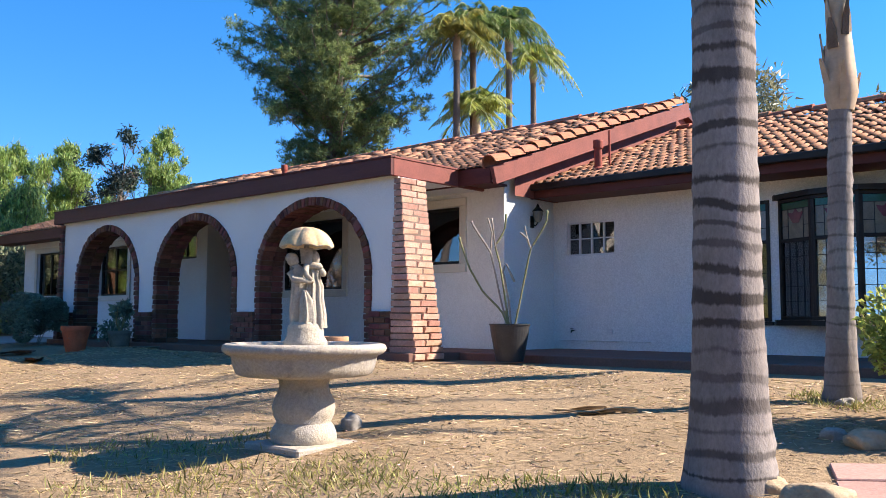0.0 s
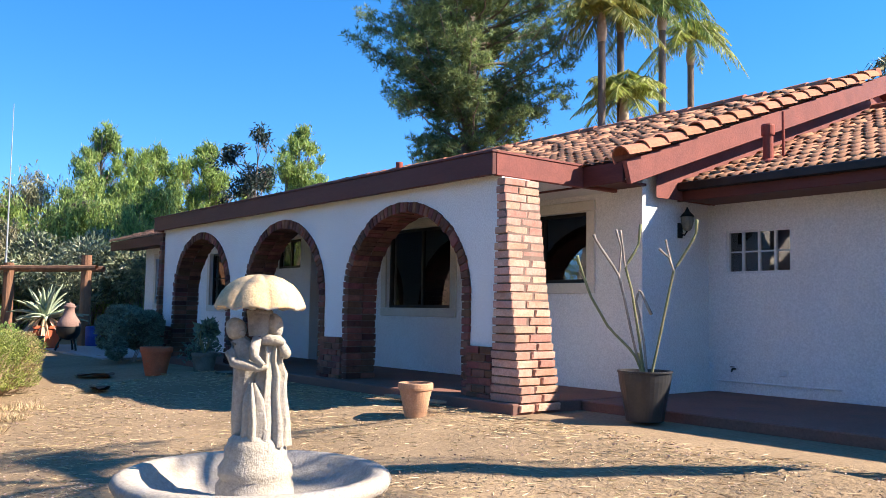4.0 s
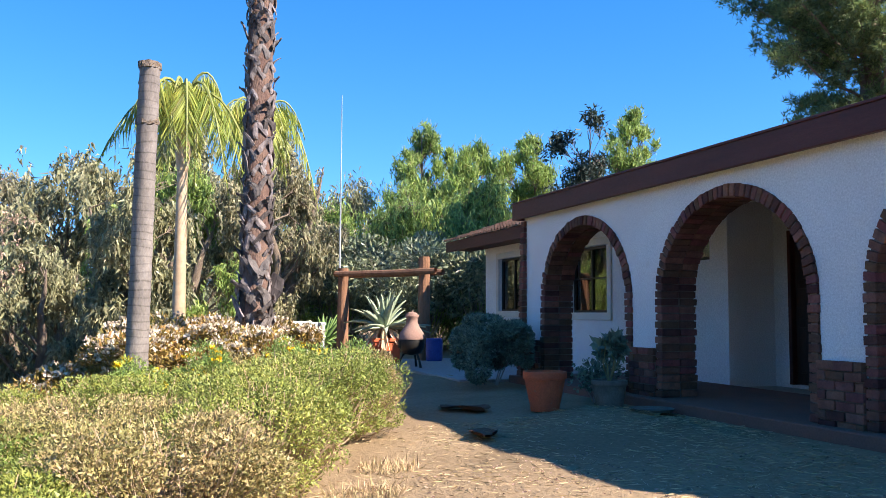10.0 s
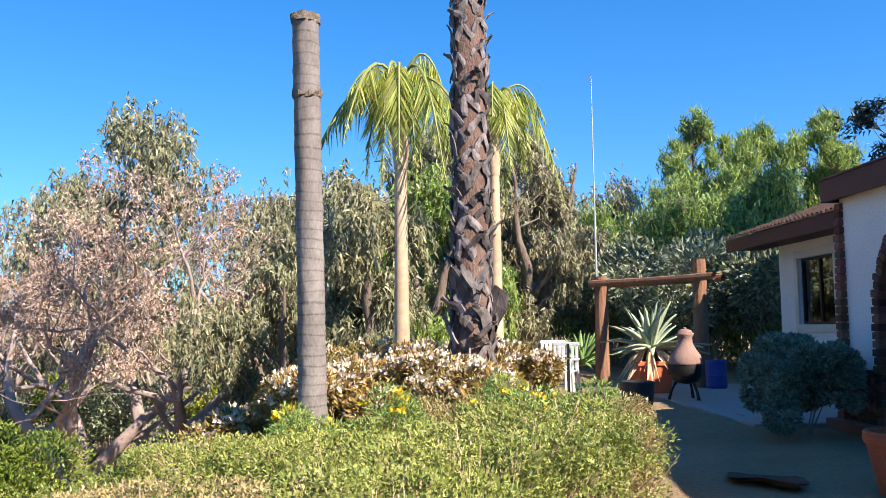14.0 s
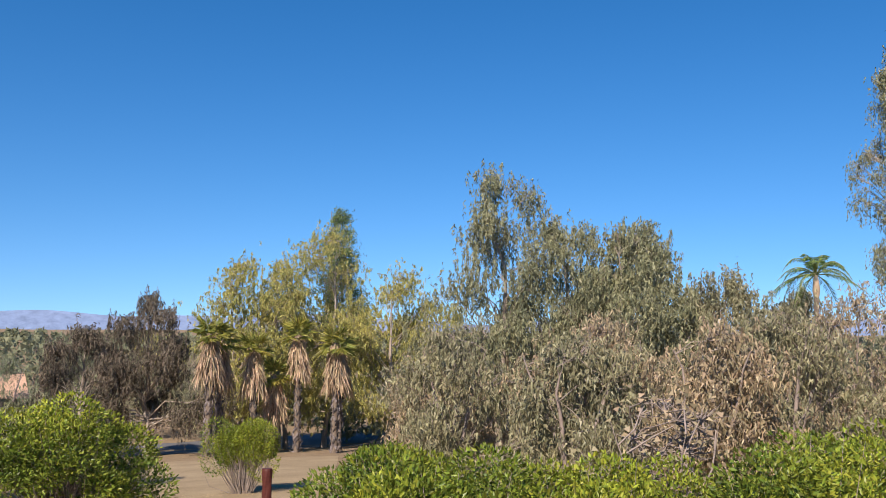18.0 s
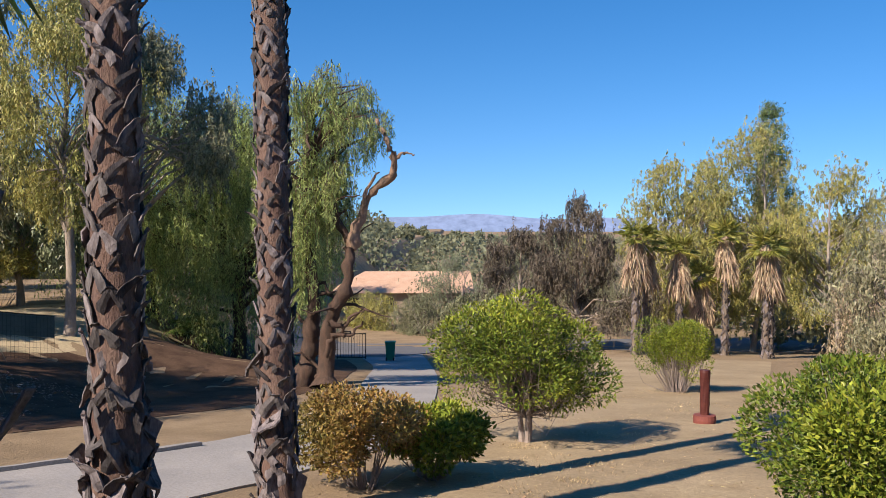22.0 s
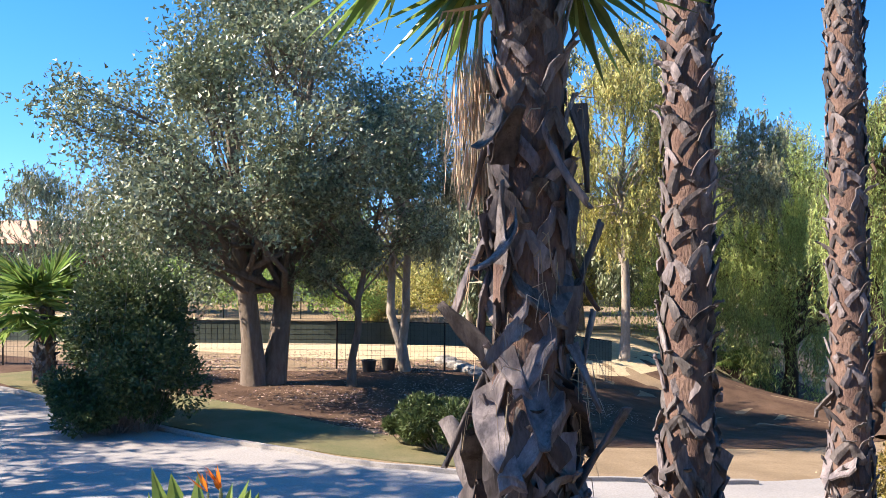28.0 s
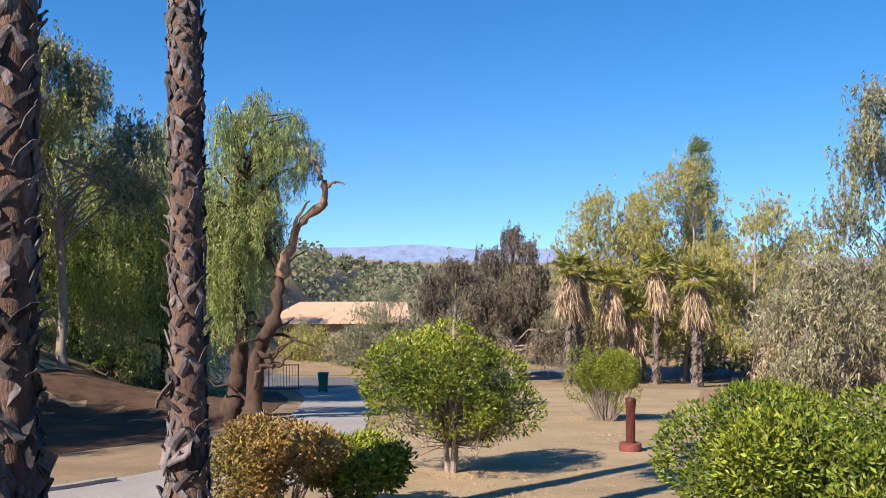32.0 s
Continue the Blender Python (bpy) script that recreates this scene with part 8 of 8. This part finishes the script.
def agave(x, y, size, label, seed, z=0.0, dead=True, material=None):
    rng = np.random.default_rng(seed)
    thing = base("agave", x, y, z, label, "succulent", "agaves on the patio")
    for k in range(36):
        a, e = k * 2.4, rng.uniform(0.1, 1.4)
        ln = size * rng.uniform(0.8, 1.1)
        s = np.linspace(0, 1, 6)
        dr = np.array([math.cos(a) * math.cos(e), math.sin(a) * math.cos(e), math.sin(e)])
        c = np.outer(s * ln, dr) + np.array([0, 0, 0.25 * size])
        c[:, 2] -= rng.uniform(0.08, 0.34) * ln * s ** 2
        side = unit(np.cross(dr, np.array([0, 0, 1.0])))
        up = np.cross(side, dr)
        w = size * 0.072 * np.array([0.8, 1.0, 0.95, 0.7, 0.4, 0.02])
        v = np.concatenate([c - side * w[:, None], c - up * w[:, None] * 0.35, c + side * w[:, None]]).reshape(3, 6, 3)
        v = np.concatenate([v[0] + up * 0.01, v[1], v[2] + up * 0.01, v[1] - up * 0.02])
        q = [(i + j * 6, i + 1 + j * 6, i + 1 + (j + 1) % 4 * 6, i + (j + 1) % 4 * 6) for i in range(5) for j in range(4)]
        arrays("leaf", v, np.array(q), material or AGAVE, thing, soft=True)
    if dead:
        n = 60
        a = rng.uniform(0, 6.28, n)
        p = np.stack([np.cos(a) * 0.1 * size, np.sin(a) * 0.1 * size, np.full(n, 0.28 * size)], 1)
        dd_ = np.stack([np.cos(a) * 0.6, np.sin(a) * 0.6, np.full(n, -0.7)], 1)
        arrays("dead_leaves", *blades(p, dd_, size * 0.6, size * 0.09, rng, 0.3), SKIRT_L, thing, "withered straw-coloured lower leaves")
    return thing


AGAVE = shader("pale_blue_green_agave", (0.36, 0.42, 0.30), (0.28, 0.36, 0.24), 0.6, 3, 30, 0.2, 0.004, vary=0.15, by="object")
AGAVE_G = shader("fresh_green_agave", (0.20, 0.32, 0.10), (0.15, 0.27, 0.09), 0.6, 3, 30, 0.2, 0.004, vary=0.15, by="object")
square = base("planter_box", -22.1, 7.25, 0, "square terracotta planter on the patio", "plant pot")
part("planter_body", block(-0.26, 0.26, -0.26, 0.26, 0.0, 0.42, 0.02), CLAY, square)
part("planter_rim", block(-0.29, 0.29, -0.29, 0.29, 0.42, 0.49, 0.012), CLAY, square)
agave(-22.1, 7.25, 0.95, "large pale agave spilling from a terracotta planter", 1, 0.45)
agave(-26.4, 6.9, 0.95, "fresh green agave behind the pergola post", 2, 0.0, False, AGAVE_G)
pot("nursery_pot", -19.65, 6.42, 0.23, 0.44, BLACKPOT, "black plastic nursery pot on the patio", rim=False, foot=0.82)
chim = base("chiminea", -20.75, 7.4, 0.0, "pot-bellied clay chiminea on an iron stand", "chiminea")
chim.scale = (0.84, 0.84, 0.84)
CHIM = shader("sooty_pink_clay", (0.30, 0.19, 0.155), (0.24, 0.15, 0.125), 0.9, 4, 40, 0.4, 0.006, dark=(0.10, 0.07, 0.06), dark_scale=4, dark_at=0.6)
v, q = lathe([(0.05, 0.26), (0.20, 0.30), (0.27, 0.42), (0.28, 0.54), (0.27, 0.60)], 28)
arrays("firebowl", v, q, IRON, chim, "blackened lower bowl", soft=True)
v, q = lathe([(0.285, 0.60), (0.29, 0.63), (0.25, 0.74), (0.17, 0.86), (0.125, 0.95), (0.12, 1.05), (0.145, 1.08), (0.15, 1.12), (0.12, 1.13), (0.10, 1.06)], 28)
arrays("chimney_neck", v, q, CHIM, chim, soft=True)
v, q = lathe([(0.13, 1.13), (0.10, 1.17), (0.03, 1.19), (0.03, 1.215), (0.001, 1.22)], 20)
arrays("lid", v, q, CHIM, chim)
for k in range(3):
    a = k * 2.1 + 0.4
    v, q = tube([(0.16 * math.cos(a), 0.16 * math.sin(a), 0.32), (0.26 * math.cos(a), 0.26 * math.sin(a), 0.14), (0.30 * math.cos(a), 0.30 * math.sin(a), 0.0)], [0.03, 0.026, 0.03], 6)
    arrays("leg", v, q, IRON, chim, soft=True)
for k in range(9):
    a = -2.6 + k * 0.16
    v, q = tube([(0.285 * math.cos(a), 0.285 * math.sin(a), 0.42), (0.285 * math.cos(a), 0.285 * math.sin(a), 0.60)], 0.006, 4)
    arrays("grate_bar", v, q, LEAD, chim)
BLUEP = shader("blue_plastic", (0.02, 0.06, 0.28), (0.03, 0.08, 0.33), 0.5, 4, 40, 0.1, 0.003)
barrel = base("blue_barrel", -22.75, 8.5, 0, "blue plastic barrel behind the chiminea", "barrel")
barrel.scale = (0.62, 0.62, 0.7)
v, q = lathe([(0.001, 0), (0.26, 0), (0.28, 0.05), (0.28, 0.28), (0.29, 0.30), (0.28, 0.32), (0.28, 0.62), (0.26, 0.66), (0.001, 0.665)], 26)
arrays("drum", v, q, BLUEP, barrel)
pot("red_clay_pot", -25.3, 10.7, 0.3, 0.4, CLAY, "red terracotta pot under the dark shrubs")


def chair(x, y, turn):
    thing = base("garden_chair", x, y, ground_at(x, y), "weathered white plastic garden chair", "chair", "white garden chairs", turn)
    for sx in (-0.22, 0.22):
        for sy, h in ((-0.2, 0.42), (0.2, 0.42)):
            part("leg", block(sx - 0.02, sx + 0.02, sy - 0.02, sy + 0.02, 0, h, 0.006), WHITE, thing)
        part("armrest", block(sx - 0.03, sx + 0.03, -0.24, 0.22, 0.62, 0.65, 0.01), WHITE, thing)
        part("arm_post", block(sx - 0.018, sx + 0.018, -0.22, -0.18, 0.46, 0.618, 0.005), WHITE, thing)
    part("seat", block(-0.24, 0.24, -0.23, 0.22, 0.421, 0.455, 0.01), WHITE, thing)
    part("backrest_frame", block(-0.24, 0.24, 0.221, 0.25, 0.86, 0.92, 0.01), WHITE, thing)
    for k in range(6):
        part("slat", block(-0.225 + k * 0.078, -0.175 + k * 0.078, 0.222, 0.245, 0.45, 0.859, 0.005), WHITE, thing)


chair(-22.9, 5.95, 60)
chair(-24.0, 6.05, 100)
for k in range(2):
    rod = base("garden_stake", -20.9 - 0.12 * k, 5.75, ground_at(-20.9, 5.75), "thin dark metal garden stake", "stake")
    v, q = lathe([(0.012, 0), (0.012, 0.95), (0.001, 0.96)], 6)
    arrays("rod", v, q, IRON, rod)

# ---- things down the slope ----
post = base("rusty_post", -13.83, -15.4, ground_at(-13.83, -15.4), "short rusty iron post on a red ring base", "post")
v, q = lathe([(0.24, 0.0), (0.25, 0.10), (0.24, 0.20), (0.10, 0.21)], 20)
arrays("ring_base", v, q, RUST, post)
v, q = lathe([(0.10, 0.2), (0.11, 0.5), (0.10, 0.85), (0.12, 1.15), (0.11, 1.2), (0.001, 1.2)], 14, 0.006)
arrays("shaft", v, q, BROWN, post)
GREENP = shader("green_plastic", (0.01, 0.22, 0.12), (0.015, 0.26, 0.15), 0.5, 4, 40, 0.1, 0.003)


def bin_(x, y, material, label):
    thing = base("wheeled_bin", x, y, ground_at(x, y) + 0.04, label, "wheeled bin")
    bm = block(-0.26, 0.26, -0.3, 0.3, 0.06, 0.95)
    for v in bm.verts:
        if v.co.z < 0.5:
            v.co.x *= 0.8
            v.co.y *= 0.8
    part("bin_body", bm, material, thing)
    part("lid", block(-0.29, 0.29, -0.33, 0.33, 0.951, 1.03, 0.02), material, thing)
    for s in (-0.2, 0.2):
        v, q = lathe([(0.001, -0.03), (0.10, -0.03), (0.10, 0.03), (0.001, 0.03)], 14)
        v = v[:, [2, 0, 1]] + np.array([s, 0.28, 0.10])
        arrays("wheel", v, q, IRON, thing)


bin_(-5.05, -43.1, GREENP, "green wheeled bin beside the gate")


def wire_fence(name, line, height, label, every=3.0, fabric=None):
    """Posts and a top rail with wire mesh along a line on the ground."""
    line = np.array(line, float)
    x0, y0 = line[0]
    thing = base(name, x0, y0, 0, label, "fence")
    wires, cloth = Pile(), Pile()
    for (ax, ay), (bx, by) in zip(line, line[1:]):
        n = max(1, int(round(math.hypot(bx - ax, by - ay) / every)))
        for k in range(n):
            p = np.array([ax + (bx - ax) * k / n - x0, ay + (by - ay) * k / n - y0])
            r = np.array([ax + (bx - ax) * (k + 1) / n - x0, ay + (by - ay) * (k + 1) / n - y0])
            pz, rz = ground_at(*(p + line[0])), ground_at(*(r + line[0]))
            v, q = tube([(p[0], p[1], pz - 0.1), (p[0], p[1], pz + height * 0.5), (p[0], p[1], pz + height)], 0.03, 6)
            arrays("post", v, q, IRON, thing)
            v, q = tube([(p[0], p[1], pz + height - 0.03), ((p[0] + r[0]) / 2, (p[1] + r[1]) / 2, (pz + rz) / 2 + height - 0.03), (r[0], r[1], rz + height - 0.03)], 0.018, 5)
            arrays("rail", v, q, IRON, thing)
            for f in np.linspace(0.08, 0.92, 9):
                wires.add(*tube([(p[0], p[1], pz + height * f), ((p[0] + r[0]) / 2, (p[1] + r[1]) / 2, (pz + rz) / 2 + height * f), (r[0], r[1], rz + height * f)], 0.004, 3))
            for f in np.linspace(0, 1, 26):
                c = p + (r - p) * f
                cz = pz + (rz - pz) * f
                wires.add(*tube([(c[0], c[1], cz + 0.05), (c[0], c[1], cz + height * 0.5), (c[0], c[1], cz + height - 0.03)], 0.0035, 3))
            if fabric:
                cloth.add([(p[0], p[1], pz + height * 0.52), (r[0], r[1], rz + height * 0.52), (r[0], r[1], rz + height - 0.05), (p[0], p[1], pz + height - 0.05)], [(0, 1, 2, 3)])
    w = wires.out("wire_mesh", IRON, thing)
    w["kind"] = "stuff"
    if fabric:
        cloth.out("windscreen", fabric, thing, "dark green windscreen cloth")


CLOTH = shader("dark_green_windscreen", (0.10, 0.125, 0.10), (0.13, 0.155, 0.125), 0.9, 2, 60, 0.2, 0.004)
wire_fence("wire_fence", [(26, -7.5), (19, -10.6), (13.9, -13.6), (10.1, -16.2), (7.6, -18.4), (4.5, -24)], 1.5, "chain-link fence with a dark green screen along its upper half", 3.6, CLOTH)
wire_fence("screened_fence", [(52, -17), (38, -25), (26, -31), (14, -36), (8, -40)], 1.9, "far wire fence hung with dark green windscreen", 5.0, CLOTH)
wire_fence("wire_fence", [(5.5, -37), (2.5, -42), (-1.5, -47)], 1.2, "low dark wire fence before the street", 2.5)
gate = base("drive_gate", -3.6, -44.6, ground_at(-3.6, -44.6), "open black iron drive gate", "gate")
for x in (0, 1.6):
    part("gate_frame", block(x, x + 0.05, -0.025, 0.025, 0, 1.5, 0.004), IRON, gate)
for z in (0.1, 1.42):
    part("gate_frame", block(0.05, 1.6, -0.02, 0.02, z, z + 0.05, 0.004), IRON, gate)
for k in range(9):
    part("gate_bar", block(0.19 + k * 0.155, 0.21 + k * 0.155, -0.01, 0.01, 0.15, 1.42), IRON, gate)

def far_house(x, y, z, w, d, h, rise, turn, label, wall, roof_mat):
    """A low house far off: walls, windows, a pitched roof."""
    thing = base("house", x, y, z, label, "house", "", turn)
    part("wall", block(-w / 2, w / 2, -d / 2, d / 2, -1.5, h), wall, thing)
    bm = bmesh.new()
    e = 0.7
    v = [bm.verts.new(p) for p in ((-w / 2 - e, -d / 2 - e, h), (w / 2 + e, -d / 2 - e, h), (w / 2 + e, d / 2 + e, h), (-w / 2 - e, d / 2 + e, h), (-w / 2 + d * 0.3, 0, h + rise), (w / 2 + e, 0, h + rise))]
    for f in ((0, 1, 5, 4), (2, 3, 4, 5), (3, 0, 4), (1, 2, 5), (3, 2, 1, 0)):
        bm.faces.new([v[i] for i in f])
    part("roof", bm, roof_mat, thing)
    for k in range(4):
        cx = -w / 2 + w * (k + 0.5) / 4
        wn = part("window", block(cx - 0.7, cx + 0.7, -d / 2 - 0.04, -d / 2 - 0.005, 0.9, 2.1), FRAME, thing)
        wn2 = part("window", block(cx - 0.7, cx + 0.7, d / 2 + 0.005, d / 2 + 0.04, 0.9, 2.1), FRAME, thing)


FAR_ROOF = shader("pale_terracotta_roof", (0.62, 0.40, 0.28), (0.54, 0.34, 0.23), 0.9, 1, 12, 0.3, 0.02)
BEIGE = shader("beige_stucco", (0.42, 0.33, 0.25), (0.36, 0.28, 0.21), 0.9, 1, 20, 0.2, 0.01)
far_house(-3.2, -91, -8.1, 13.5, 9, 2.6, 2.0, 184, "low beige house with a terracotta roof down the valley", BEIGE, FAR_ROOF)
far_house(58, -34, -0.6, 12, 9, 2.7, 1.9, 30, "red-brown house on the rise beyond the field", RUST, FAR_ROOF)
boot_palm("young_fan_palm", 14.3, -9.2, 2.1, 0.26, "young fan palm with a broad green head beside the drive", 310, 0.22, 1.1, 1.0, leaves=30, leaf_len=1.0)
feather_palm("date_palm", 3.6, -36.5, 0.5, "low spreading date palm by the fence", 311, 28, 2.2, 0.3, 0.25, shaft=0, droop=0.55, leaf=0.5)
for k, (x, y) in enumerate(((8.9, -16.3), (8.7, -17.0))):
    pot("nursery_pot", x, y, 0.22, 0.36, BLACKPOT, "dark plastic pot standing beside the fence", rim=False, foot=0.8)
for k in range(7):
    boulder(6.3 + 0.35 * k, -18.6 - 0.15 * k, 0.3, 0.25, 0.16, 40 + k, GREYROCK, "rough grey boulder heaped by the fence")


def paradise(x, y, z):
    """Bird-of-paradise: paddle leaves and orange crests."""
    rng = np.random.default_rng(17)
    thing = base("bird_of_paradise", x, y, z, "bird-of-paradise plant with orange flowers", "plant")
    for k in range(16):
        a = k * 2.4
        top = np.array([math.cos(a) * 0.28, math.sin(a) * 0.28, rng.uniform(0.55, 0.85)])
        v, q = tube([(0, 0, 0), top * np.array([0.4, 0.4, 0.6]), top], [0.012, 0.01, 0.008], 5)
        arrays("stalk", v, q, GREEN_STEM, thing)
        v, q = blades(top[None], (top * np.array([0.8, 0.8, 0.9]))[None], 0.38, 0.13, rng, 0.25)
        arrays("leaf", v, q, PALM_L, thing)
    for k in range(3):
        top = np.array([rng.normal(0, 0.15), rng.normal(0, 0.15), rng.uniform(0.95, 1.1)])
        v, q = tube([(0, 0, 0), top * 0.6, top], [0.012, 0.01, 0.01], 5)
        arrays("stalk", v, q, GREEN_STEM, thing)
        dd_ = rng.normal(0, 0.25, (6, 3)) + np.array([0.4, 0.2, 0.8])
        arrays("flower", *blades(np.repeat(top[None], 6, 0), dd_, 0.16, 0.03, rng), ORANGE, thing, "orange crest petals")


ORANGE = leafy("orange_petals", (0.75, 0.22, 0.02), (0.65, 0.16, 0.02), 0.2)
paradise(-3.05, -0.15, -1.42)
rng = np.random.default_rng(44)
dead = base("hanging_dead_frond", A_[0] + 0.34, A_[1] - 0.02, 1.55, "straw-coloured dead frond hanging beside the palm trunk", "palm frond")
n = 1100
h = rng.random(n)
w = 0.05 + 0.08 * np.sin(np.clip(1.15 - h, 0, 1) * 2.6)
pp = np.stack([rng.normal(0.0, 0.6, n) * w, rng.normal(0.0, 0.6, n) * w, 0.18 + 0.72 * h], 1)
arrays("leaf_blade", *blades(pp, rng.normal(0, 0.09, (n, 3)) + np.array([0.0, 0, -1]), 0.26, 0.007, rng), SKIRT_L, dead)
v, q = tube([(-0.22, 0.02, 1.08), (-0.10, 0.0, 1.12), (-0.02, 0.0, 1.0), (0.0, 0.0, 0.6), (0.0, 0.0, 0.3)], [0.02, 0.018, 0.014, 0.01, 0.005], 5)
arrays("stalk", v, q, SKIRT_L, dead)
for k in range(6):
    e = np.array([0.08 + 0.05 * k, 0.02 * k, 0.0])
    v, q = tube([(-0.12, 0.0, 1.10), e * 0.6 + np.array([0, 0, 1.08]), e + np.array([0, 0, 0.85 - 0.03 * k]), e + np.array([0.03, 0, 0.45 + 0.05 * k])], [0.008, 0.006, 0.005, 0.003], 4)
    arrays("flower_stalk", v, q, SKIRT_L, dead, "thin dry flower stalk")
